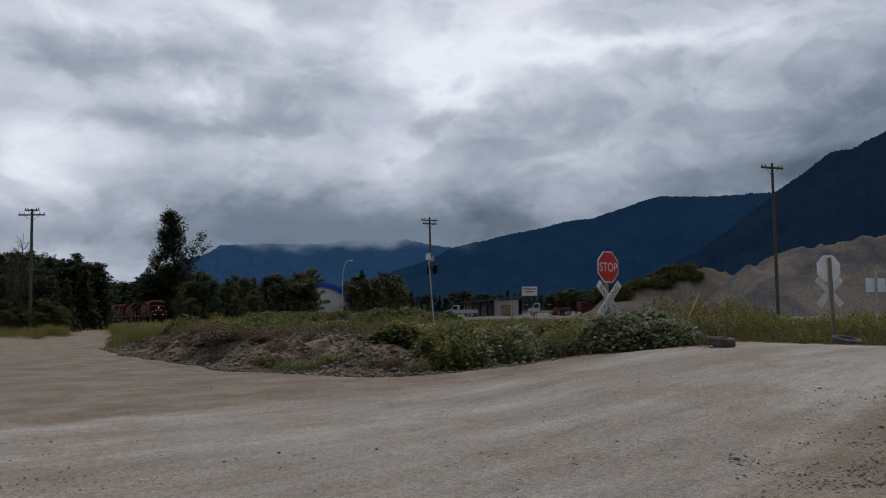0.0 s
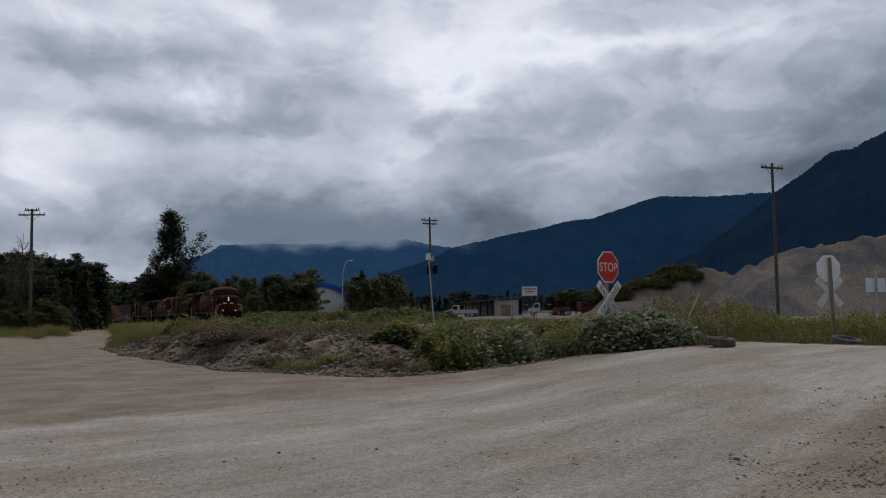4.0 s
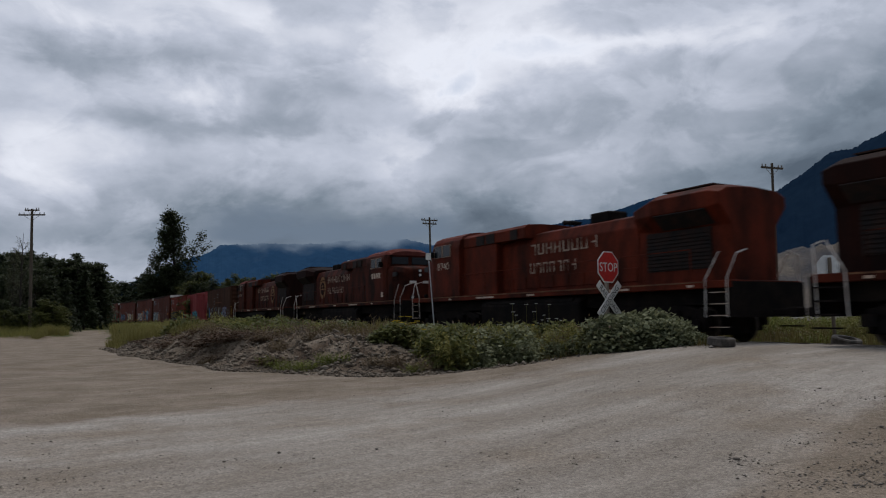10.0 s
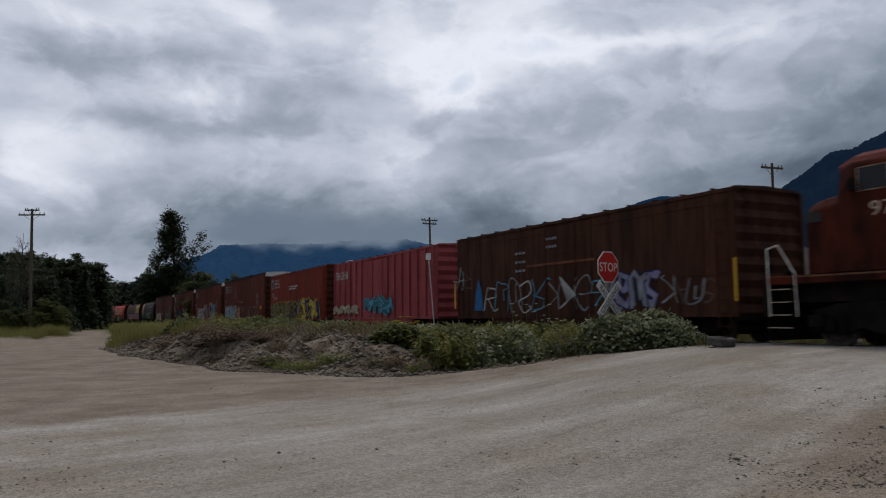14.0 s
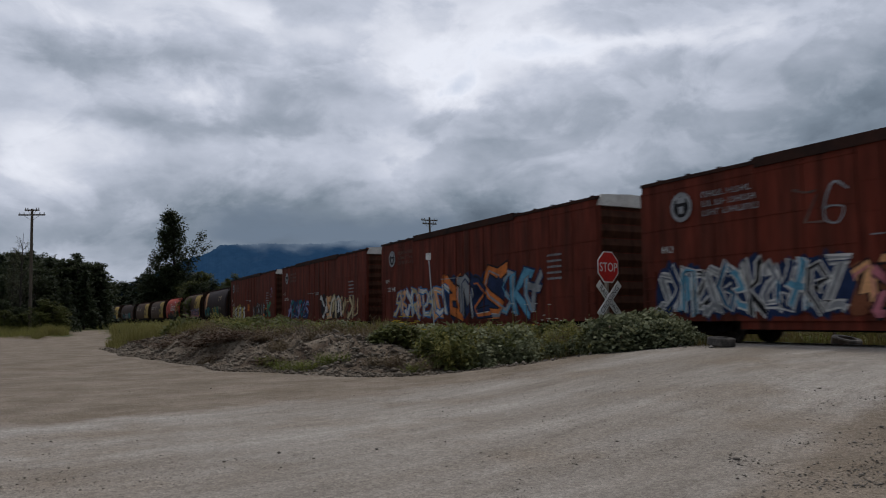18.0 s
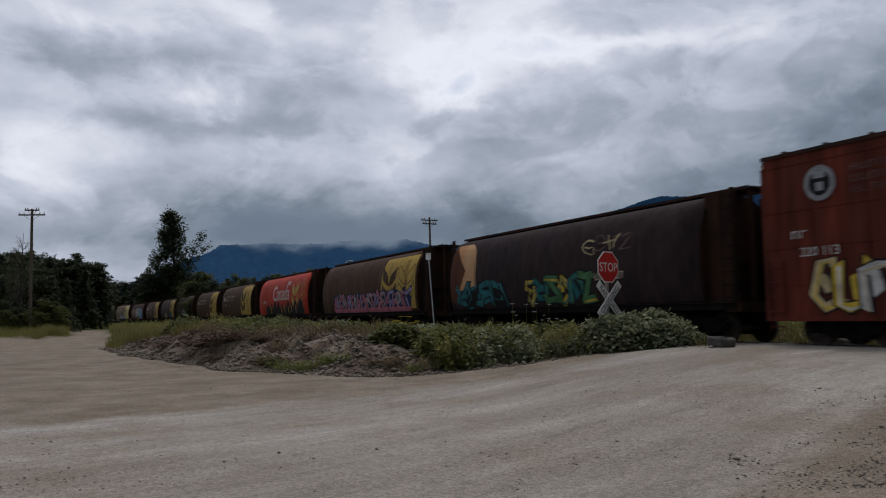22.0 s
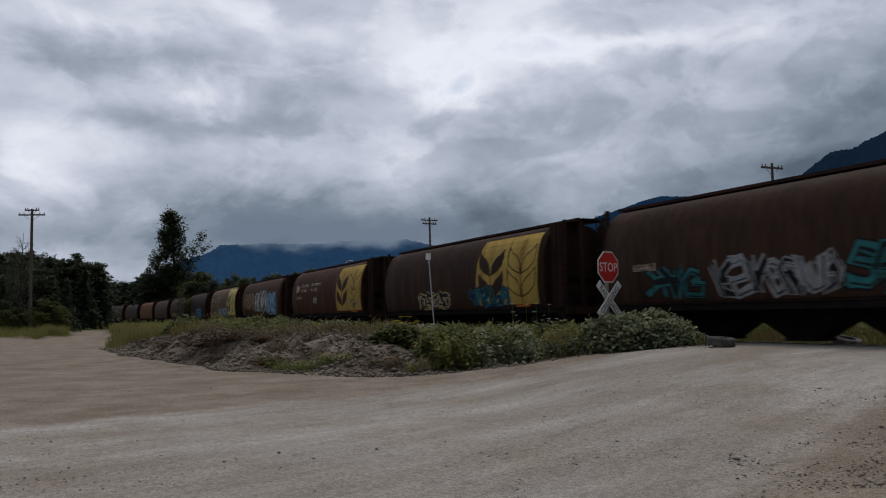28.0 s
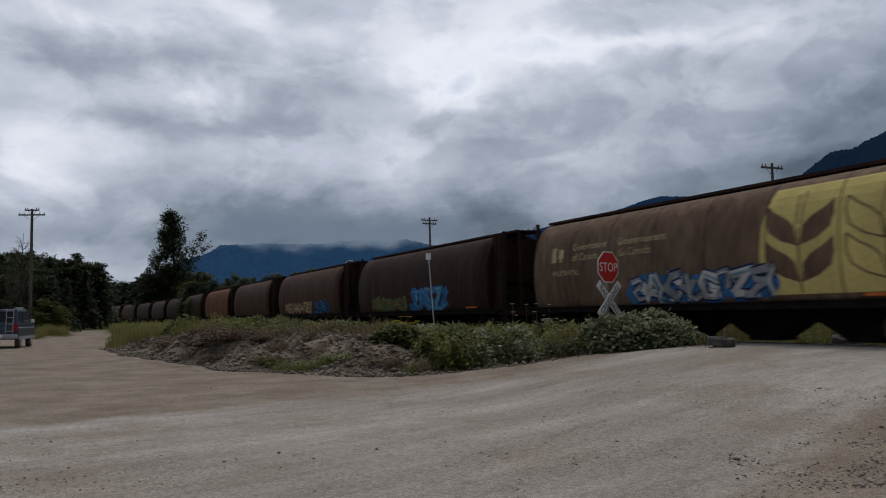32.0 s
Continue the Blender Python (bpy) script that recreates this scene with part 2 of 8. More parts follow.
M_GRAVEL = surface("track_ballast", (0.17, 0.155, 0.14), (0.10, 0.09, 0.08), 2.0, rough=0.95, bump=0.6, bump_scale=18, fine=(0.5, 1.4), fine_scale=16)
M_TIMBER = surface("weathered_timber", (0.10, 0.075, 0.055), (0.17, 0.145, 0.12), 3.0, (1, 1, 0.15), rough=0.9)
M_POLE = surface("weathered_pole_wood", (0.12, 0.095, 0.07), (0.075, 0.06, 0.048), 2.0, (4, 4, 0.3), rough=0.9)
M_CONCRETE = surface("concrete", (0.36, 0.34, 0.31), (0.26, 0.24, 0.22), 2.0, rough=0.9)
M_RUBBER = surface("old_tyre_rubber", (0.06, 0.055, 0.05), (0.14, 0.125, 0.11), 4.0, rough=0.9)
M_SIGNRED = surface("stop_sign_red", (0.50, 0.028, 0.022), (0.42, 0.03, 0.025), 3.0, rough=0.5, bump=0)
M_SIGNWHITE = surface("sign_white", (0.70, 0.68, 0.65), (0.52, 0.50, 0.46), 3.0, rough=0.5, bump=0)
M_SIGNBACK = surface("bare_sign_aluminium", (0.80, 0.81, 0.80), (0.70, 0.71, 0.70), 3.0, rough=0.6, metal=0.0, bump=0)
M_SIGNBLACK = surface("sign_black", (0.02, 0.02, 0.02), (0.035, 0.03, 0.03), 3.0, rough=0.6, bump=0)
M_GALV = surface("galvanised_steel", (0.45, 0.46, 0.47), (0.36, 0.37, 0.38), 3.0, rough=0.5, metal=0.4)


# ---------------------------------------------------------------- mesh helpers
def part(name, bm, material, parent=None, label=""):
    me = bpy.data.meshes.new(name)
    bmesh.ops.recalc_face_normals(bm, faces=bm.faces)
    bm.to_mesh(me)
    bm.free()
    me.materials.append(material)
    ob = new(name, me)
    if parent is not None:
        ob.parent = parent
    if label:
        tagged(ob, label)
    return ob


def again(name, mesh, parent, m=None):
    ob = new(name, mesh)
    ob.parent = parent
    if m is not None:
        ob.matrix_basis = m
    return ob


def thing(name, m, label, category, group=""):
    ob = new(name)
    ob.matrix_basis = m
    return tagged(ob, label, category, group)


def np_mesh(name, verts, faces, material, smooth=False):
    me = bpy.data.meshes.new(name)
    verts, faces = np.asarray(verts, np.float32), np.asarray(faces, np.int32)
    k = faces.shape[1]
    me.vertices.add(len(verts))
    me.vertices.foreach_set("co", verts.ravel())
    me.loops.add(faces.size)
    me.loops.foreach_set("vertex_index", faces.ravel())
    me.polygons.add(len(faces))
    me.polygons.foreach_set("loop_start", np.arange(0, faces.size, k, dtype=np.int32))
    me.update(calc_edges=True)
    me.validate()
    me.materials.append(material)
    if smooth:
        me.polygons.foreach_set("use_smooth", np.ones(len(faces), bool))
    return me


def box(bm, x0, x1, y0, y1, z0, z1):
    v = [bm.verts.new(p) for p in ((x0, y0, z0), (x1, y0, z0), (x1, y1, z0), (x0, y1, z0), (x0, y0, z1), (x1, y0, z1), (x1, y1, z1), (x0, y1, z1))]
    for q in ((0, 3, 2, 1), (4, 5, 6, 7), (0, 1, 5, 4), (1, 2, 6, 5), (2, 3, 7, 6), (3, 0, 4, 7)):
        bm.faces.new([v[i] for i in q])
    return v


def rod(bm, a, b, r0, r1=None, n=8):
    """A tapered round bar from a to b."""
    r1 = r0 if r1 is None else r1
    a, b = Vector(a), Vector(b)
    q = (b - a).to_track_quat("Z", "Y")
    ra, rb = [], []
    for i in range(n):
        w = 2 * math.pi * i / n
        d = q @ Vector((math.cos(w), math.sin(w), 0))
        ra.append(bm.verts.new(a + d * r0))
        rb.append(bm.verts.new(b + d * r1))
    for i in range(n):
        bm.faces.new((ra[i], ra[(i + 1) % n], rb[(i + 1) % n], rb[i]))
    bm.faces.new(ra[::-1])
    bm.faces.new(rb)


def tube(bm, pts, r, n=6):
    for a, b in zip(pts[:-1], pts[1:]):
        rod(bm, a, b, r, r, n)


def loft(bm, rings, closed=True, caps=True):
    """Skin rings of equal length."""
    vs = [[bm.verts.new(p) for p in ring] for ring in rings]
    n = len(vs[0])
    for a, b in zip(vs[:-1], vs[1:]):
        for i in range(n if closed else n - 1):
            j = (i + 1) % n
            bm.faces.new((a[i], a[j], b[j], b[i]))
    if caps and closed:
        bm.faces.new(vs[0][::-1])
        bm.faces.new(vs[-1])
    return vs


def extrude_poly(bm, pts, d):
    """A flat polygon of 3D points, thickened by the vector d."""
    a = [bm.verts.new(p) for p in pts]
    b = [bm.verts.new(Vector(p) + Vector(d)) for p in pts]
    n = len(a)
    bm.faces.new(a[::-1])
    bm.faces.new(b)
    for i in range(n):
        bm.faces.new((a[i], a[(i + 1) % n], b[(i + 1) % n], b[i]))


def bevelled(bm, w, seg=1):
    bmesh.ops.bevel(bm, geom=list(bm.edges), offset=w, segments=seg, affect="EDGES", clamp_overlap=True)
    return bm


def writing(text, size, depth=0.0):
    """Letters of the built-in font as a bmesh in the plane x, y."""
    cu = bpy.data.curves.new("letters", "FONT")
    cu.body, cu.size, cu.extrude, cu.resolution_u = text, size, depth, 3
    cu.align_x = "CENTER"
    ob = new("letters", cu)
    me = bpy.data.meshes.new_from_object(ob.evaluated_get(bpy.context.evaluated_depsgraph_get()))
    bm = bmesh.new()
    bm.from_mesh(me)
    bpy.data.objects.remove(ob)
    bpy.data.curves.remove(cu)
    bpy.data.meshes.remove(me)
    return bm


# ---------------------------------------------------------------- terrain
def lattice(ix, iy, seed):
    h = (ix * 374761393 + iy * 668265263 + seed * 974634797) & 0xFFFFFFFF
    h = ((h ^ (h >> 13)) * 1274126177) & 0xFFFFFFFF
    return ((h ^ (h >> 16)) & 0xFFFF) / 65535.0


def vnoise(x, y, seed=0):
    x, y = np.asarray(x, float), np.asarray(y, float)
    ix, iy = np.floor(x).astype(np.int64), np.floor(y).astype(np.int64)
    fx, fy = x - ix, y - iy
    fx, fy = fx * fx * (3 - 2 * fx), fy * fy * (3 - 2 * fy)
    a, b = lattice(ix, iy, seed), lattice(ix + 1, iy, seed)
    c, d = lattice(ix, iy + 1, seed), lattice(ix + 1, iy + 1, seed)
    return (a + (b - a) * fx) * (1 - fy) + (c + (d - c) * fx) * fy - 0.5


def fbm(x, y, octaves=4, seed=0):
    r, a = 0, 1.0
    for k in range(octaves):
        r = r + a * vnoise(x * 2 ** k, y * 2 ** k, seed + k)
        a *= 0.5
    return r


def smooth(e0, e1, v):
    w = np.clip((np.asarray(v, float) - e0) / (e1 - e0), 0, 1)
    return w * w * (3 - 2 * w)


TRK = np.stack([TX, TY, TZ], 1)[::4]


def track_side(x, y):
    """Distance from the track's centre, positive on the camera's side, and the rail height there."""
    x, y = np.atleast_1d(np.asarray(x, float)), np.atleast_1d(np.asarray(y, float))
    d = np.empty(len(x))
    z = np.empty(len(x))
    tang = np.gradient(TRK[:, :2], axis=0)
    tang /= np.linalg.norm(tang, axis=1)[:, None]
    for k in range(0, len(x), 4000):
        dx = x[k:k + 4000, None] - TRK[None, :, 0]
        dy = y[k:k + 4000, None] - TRK[None, :, 1]
        j = np.argmin(dx * dx + dy * dy, axis=1)
        r = np.arange(len(j))
        d[k:k + 4000] = -(tang[j, 0] * dy[r, j] - tang[j, 1] * dx[r, j])
        z[k:k + 4000] = TRK[j, 2]
    return d, z


# edge of the gravel lot where the overgrown bank begins: y over x
EDGE_X = (-60, -34, -22, -18, -13, -6.2, -3, -1, 1.0, 3.6, 6.0, 7.2)
EDGE_Y = (62, 58, 47, 40, 31, 22.0, 20.2, 19.6, 20.4, 20.6, 19.9, 19.2)


def bank_depth(x, y):
    """How far behind the lot's edge, in metres; the bank ends at the crossing."""
    e = np.interp(x, EDGE_X, EDGE_Y) + 0.7 * fbm(np.asarray(x) * 0.5, np.asarray(y) * 0.5, 2, 9)
    return y - e


def side_track(x, y):
    """The gravel way that leaves the lot at the far left: 1 on it."""
    cx_ = np.interp(y, (40, 50, 58, 66, 76, 95, 130), (-24, -25, -27.0, -30.5, -35.5, -44, -60))
    half = np.interp(y, (40, 50, 58, 70, 95), (10, 2.4, 1.3, 1.5, 1.8))
    return smooth(1.0, -0.4, (abs(x - cx_) - half) / 1.0) * (y > 40) * (y < 92)


def height(x, y):
    x, y = np.atleast_1d(np.asarray(x, float)), np.atleast_1d(np.asarray(y, float))
    d, zr = track_side(x, y)
    lot = 0.05 * fbm(x * 0.22, y * 0.22, 3, 3) + 0.02 * fbm(x * 1.3, y * 1.3, 3, 5)
    # ramp of the road up to the crossing
    cross = smooth(-1.5, 6.5, x + 0.25 * (20 - y)) * smooth(17, 1.5, d)
    near = lot * smooth(1.5, 3.5, d) + (zr + 0.02) * cross
    # overgrown bank with dumped soil
    bd = bank_depth(x, y)
    end = 1 - smooth(6.4, 7.8, x)
    bank = smooth(0.0, 2.6, bd) * end * (d > 0) * (1 - side_track(x, y)) * smooth(70, 52, y)
    piles = 0.70 * smooth(0.1, 2.6, bd) * smooth(10.0, 4.5, bd) * smooth(-17, -8.5, x) * smooth(1.5, -2.5, x)
    ridge_ = 1 - 2 * abs(fbm(x * 0.42 + 5, y * 0.55, 3, 17))
    bumps = 0.25 + 0.62 * ridge_ + 0.55 * fbm(x * 1.3, y * 1.3, 3, 27)
    near = near + bank * (0.30 + 0.10 * fbm(x * 0.6, y * 0.6, 3, 21)) * smooth(1.6, 5, d) + piles * bumps * end * (d > 2.5) + 0.30 * bank * piles * fbm(x * 2.6, y * 2.6, 4, 23)
    # beyond the track the land rises slightly
    far = 0.35 + 0.018 * np.clip(-d - 4, 0, 130) + 0.25 * fbm(x * 0.06, y * 0.06, 3, 31)
    h = np.where(d > 0, near, far)
    bed = zr - 0.26 + 0.02 * fbm(x * 3, y * 3, 2, 41)
    w = smooth(4.6, 2.2, abs(d)) * (1 - cross * (abs(d) < 60) * (d > -8))
    h = h * (1 - w) + bed * w
    # road through the crossing
    through_ = smooth(15.2, 16.8, x + 0.25 * (20 - y)) * smooth(-9, -5, d) * smooth(2.4, 1.2, d)
    h = h * (1 - through_) + (zr - 0.13 * (abs(d) < 1.3) + 0.0) * through_
    r = np.hypot(x, y)
    return h * smooth(1500, 400, r) + 2.0 * smooth(300, 1500, r)


def z_at(x, y):
    return float(height(x, y)[0])


def axis(lo, hi, a, b, step):
    mid = list(np.arange(a, b, step))
    out, w = [], step
    v = a
    while v > lo:
        w *= 1.13
        v -= w
        out.append(v)
    mid = out[::-1] + mid
    v, w = mid[-1], step
    while v < hi:
        w *= 1.13
        v += w
        mid.append(v)
    return np.array(mid)


def ground_material():
    m = bpy.data.materials.new("gravel_and_soil")
    m.use_nodes = True
    nt = m.node_tree
    L = nt.links.new
    b = nt.nodes["Principled BSDF"]
    co = node(nt, "ShaderNodeTexCoord")

    def noise(scale, detail=5, rough=0.6, vec=None):
        n = node(nt, "ShaderNodeTexNoise")
        n.inputs["Scale"].default_value, n.inputs["Detail"].default_value, n.inputs["Roughness"].default_value = scale, detail, rough
        L(vec or co.outputs["Object"], n.inputs["Vector"])
        return n.outputs["Fac"]

    def span(v, a, b_, c=0.0, d=1.0):
        r = node(nt, "ShaderNodeMapRange")
        for k, x in zip(("From Min", "From Max", "To Min", "To Max"), (a, b_, c, d)):
            r.inputs[k].default_value = x
        L(v, r.inputs["Value"])
        return r.outputs[0]

    def mix(f, a, b_):
        x = node(nt, "ShaderNodeMix", data_type="RGBA")
        L(f, x.inputs["Factor"])
        for k, v in (("A", a), ("B", b_)):
            if isinstance(v, tuple):
                x.inputs[k].default_value = rgb(v)
            else:
                L(v, x.inputs[k])
        return x.outputs["Result"]

    # wheel-worn streaks run across the lot
    mp = node(nt, "ShaderNodeMapping")
    mp.vector_type = "TEXTURE"
    mp.inputs["Scale"].default_value = (9.0, 1.5, 1)
    mp.inputs["Rotation"].default_value = (0, 0, radians(42))
    L(co.outputs["Object"], mp.inputs[0])
    streak = noise(1.0, 5, 0.55, mp.outputs[0])
    lot = mix(span(streak, 0.36, 0.64), (0.248, 0.214, 0.178), (0.352, 0.318, 0.280))
    lot = mix(span(noise(0.35, 4), 0.50, 0.70, 0, 0.7), lot, (0.215, 0.168, 0.122))
    lot = mix(span(noise(2.2, 6, 0.7), 0.56, 0.72, 0, 0.55), lot, (0.17, 0.145, 0.12))
    # packed brown earth beside the gravelled road
    zone = node(nt, "ShaderNodeAttribute")
    zone.attribute_name = "zone"
    rut = noise(1.0, 6, 0.65, mp.outputs[0])
    earth = mix(span(noise(0.8, 6, 0.65), 0.38, 0.62), (0.165, 0.128, 0.092), (0.245, 0.200, 0.155))
    earth = mix(span(rut, 0.52, 0.66, 0, 0.45), earth, (0.125, 0.094, 0.066))
    apart = math_node(nt, "ADD", zone.outputs["Alpha"], math_node(nt, "SUBTRACT", math_node(nt, "MULTIPLY", noise(0.9, 6, 0.7), 1.2), 0.6))
    lot = mix(span(apart, 0.35, 0.75, 0, 0.9), lot, earth)
    vor = node(nt, "ShaderNodeTexVoronoi")
    vor.inputs["Scale"].default_value = 26
    L(co.outputs["Object"], vor.inputs["Vector"])
    peb = math_node(nt, "MULTIPLY", span(vor.outputs["Color"], 0.0, 1.0, 0.80, 1.24), span(noise(3.2, 6, 0.8, mp.outputs[0]), 0.3, 0.7, 0.84, 1.16))
    zs = node(nt, "ShaderNodeSeparateColor")
    L(zone.outputs["Color"], zs.inputs[0])
    grain = noise(7.0, 6, 0.7)
    edge = math_node(nt, "ADD", zs.outputs["Red"], math_node(nt, "SUBTRACT", math_node(nt, "MULTIPLY", grain, 0.7), 0.35))
    soil = mix(span(noise(1.4, 5), 0.4, 0.62), (0.108, 0.079, 0.056), (0.244, 0.198, 0.150))
    soil = mix(span(noise(0.9, 6, 0.7), 0.52, 0.62, 0, 0.65), soil, (0.050, 0.031, 0.021))
    col = mix(span(edge, 0.4, 0.6), lot, soil)
    edge2 = math_node(nt, "ADD", zs.outputs["Green"], math_node(nt, "SUBTRACT", math_node(nt, "MULTIPLY", grain, 0.7), 0.35))
    turf = mix(span(noise(0.5, 5), 0.4, 0.62), (0.045, 0.055, 0.018), (0.10, 0.095, 0.035))
    col = mix(span(edge2, 0.4, 0.6), col, turf)
    yard = mix(span(noise(0.2, 5), 0.4, 0.62), (0.13, 0.12, 0.11), (0.17, 0.16, 0.15))
    col = mix(zs.outputs["Blue"], col, yard)
    sc_ = node(nt, "ShaderNodeVectorMath", operation="SCALE")
    L(col, sc_.inputs[0])
    L(math_node(nt, "MULTIPLY", peb, span(noise(55, 4, 0.7), 0.3, 0.7, 0.60, 1.42)), sc_.inputs["Scale"])
    L(sc_.outputs[0], b.inputs["Base Color"])
    b.inputs["Roughness"].default_value = 0.95
    b.inputs["Specular IOR Level"].default_value = 0.1
    bp = node(nt, "ShaderNodeBump")
    bp.inputs["Strength"].default_value, bp.inputs["Distance"].default_value = 0.6, 0.03
    L(math_node(nt, "ADD", math_node(nt, "MULTIPLY", vor.outputs["Distance"], 0.7), math_node(nt, "MULTIPLY", noise(30, 4), 1.2)), bp.inputs["Height"])
    L(bp.outputs[0], b.inputs["Normal"])
    return m


def make_ground():
    gx = axis(-4600, 4600, -27, 17, 0.28)
    gy = axis(-1500, 4700, 3, 50, 0.28)
    X, Y = np.meshgrid(gx, gy)
    x, y = X.ravel(), Y.ravel()
    z = height(x, y)
    nx, ny = len(gx), len(gy)
    i = np.arange(nx * ny).reshape(ny, nx)
    f = np.stack([i[:-1, :-1], i[:-1, 1:], i[1:, 1:], i[1:, :-1]], -1).reshape(-1, 4)
    me = np_mesh("ground", np.stack([x, y, z], 1), f, ground_material(), True)
    d, _ = track_side(x, y)
    bd = bank_depth(x, y)
    end = 1 - smooth(6.2, 7.6, x)
    soil = smooth(-0.9, 0.9, bd) * end * (d > 0)
    turf = np.maximum(smooth(1.2, 2.4, bd) * end * (d > 0) * np.maximum(smooth(-14, -17, x), smooth(-0.5, 1.5, x)), smooth(-4, -7, d))
    turf = np.maximum(turf, smooth(55, 62, y) * (d > 0))
    way = side_track(x, y)
    road2 = smooth(15.2, 16.8, x + 0.25 * (20 - y)) * smooth(-11, -6, d)
    yard = smooth(-20, -32, d) * smooth(0.0, 6.0, x + 6) * smooth(200, 150, y)
    turf, soil = turf * (1 - way) * (1 - road2) * (1 - yard), soil * (1 - way)
    earth = np.maximum(smooth(-1.5, 2.0, y - 0.78 * x - 15.7), smooth(-0.8, 1.5, x - 2.2 - (y - 6.4) * 0.83) * smooth(12, 5, x)) * smooth(9, 6, x)
    rut_ = smooth(-2.4, -1.5, bd) * smooth(-0.3, -1.0, bd) * smooth(-15, -12, x) * smooth(-3.5, -6.5, x) * (d > 0)
    soil = np.maximum(soil, 0.52 * rut_)
    col = np.stack([soil, turf, yard, earth], 1).astype(np.float32)
    at = me.attributes.new("zone", "FLOAT_COLOR", "POINT")
    at.data.foreach_set("color", col.ravel())
    tagged(new("ground", me), "worn gravel lot and road with overgrown soil bank", "ground", kind="structure")


make_ground()
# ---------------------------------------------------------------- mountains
def mountain_material(name, a, b_, haze_glow):
    # blue emission paints the haze of distance over the forest colour
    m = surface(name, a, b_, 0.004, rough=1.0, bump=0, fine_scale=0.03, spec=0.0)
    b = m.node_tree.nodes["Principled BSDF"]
    b.inputs["Emission Color"].default_value = rgb(haze_glow)
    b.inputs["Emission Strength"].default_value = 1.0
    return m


def ridge(name, dist, az0, az1, profile, material, label, seed, rough, depth=900):
    """A forested mountain side: its crest height in degrees over the bearing in degrees, lower slopes reaching forward."""
    az = np.linspace(az0, az1, 900)
    crest = np.interp(az, profile[0], profile[1])
    crest = crest + rough * fbm(az * 0.9, az * 0 + seed, 4, seed) + 0.35 * rough * fbm(az * 11, az * 0 + seed, 3, seed + 7)
    rows = 26
    V = []
    for k in range(rows):
        w = k / (rows - 1)
        r = dist - depth * (1 - w)
        hgt = (np.tan(np.radians(crest)) * dist + CAM_Z) * w ** 0.9
        if k == rows - 1:
            hgt = hgt + dist * 0.0014 * fbm(az * 16, az * 0 + seed, 3, seed + 8)
        hgt = hgt + (w * (1 - w)) * 160 * fbm(az * 0.8 + 3, np.full_like(az, w * 4), 4, seed + 3)
        V.append(np.stack([r * np.sin(np.radians(az)), r * np.cos(np.radians(az)), np.maximum(hgt, -5)], 1))
    n = len(az)
    V.append(np.stack([(dist + 300) * np.sin(np.radians(az)), (dist + 300) * np.cos(np.radians(az)), np.full(n, -5.0)], 1))
    V = np.concatenate(V)
    i = np.arange((rows + 1) * n).reshape(rows + 1, n)
    f = np.stack([i[:-1, :-1], i[:-1, 1:], i[1:, 1:], i[1:, :-1]], -1).reshape(-1, 4)
    ob = new(name, np_mesh(name, V, f, material, True))
    tagged(ob, label, "mountain", kind="structure")


# haze put into base and emission: bluer and paler the farther the ridge
M_MT1 = mountain_material("far_hazy_forest", (0.012, 0.028, 0.05), (0.016, 0.034, 0.056), (0.006, 0.021, 0.052))
M_MT2 = mountain_material("hazy_forest", (0.006, 0.014, 0.024), (0.009, 0.019, 0.030), (0.0024, 0.0105, 0.0285))
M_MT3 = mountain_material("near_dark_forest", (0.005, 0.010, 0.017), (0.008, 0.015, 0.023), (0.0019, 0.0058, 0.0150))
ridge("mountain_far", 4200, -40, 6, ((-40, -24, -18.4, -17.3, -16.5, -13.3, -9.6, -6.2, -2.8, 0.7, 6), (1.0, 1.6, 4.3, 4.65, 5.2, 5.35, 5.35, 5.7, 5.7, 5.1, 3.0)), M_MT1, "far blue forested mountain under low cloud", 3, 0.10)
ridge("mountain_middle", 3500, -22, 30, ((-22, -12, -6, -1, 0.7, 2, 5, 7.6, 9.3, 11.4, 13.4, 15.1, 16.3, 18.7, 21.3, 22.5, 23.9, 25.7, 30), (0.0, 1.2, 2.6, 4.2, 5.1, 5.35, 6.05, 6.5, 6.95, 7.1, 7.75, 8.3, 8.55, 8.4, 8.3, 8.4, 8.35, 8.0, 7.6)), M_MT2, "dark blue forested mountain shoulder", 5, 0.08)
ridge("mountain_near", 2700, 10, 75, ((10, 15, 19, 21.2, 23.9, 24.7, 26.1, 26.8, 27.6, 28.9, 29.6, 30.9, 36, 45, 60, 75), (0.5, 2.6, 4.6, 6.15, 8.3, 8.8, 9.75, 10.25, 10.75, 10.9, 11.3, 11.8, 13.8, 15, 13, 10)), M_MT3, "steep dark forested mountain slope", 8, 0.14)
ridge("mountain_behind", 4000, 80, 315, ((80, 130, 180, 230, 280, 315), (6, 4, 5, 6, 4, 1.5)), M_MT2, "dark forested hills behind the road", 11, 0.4)


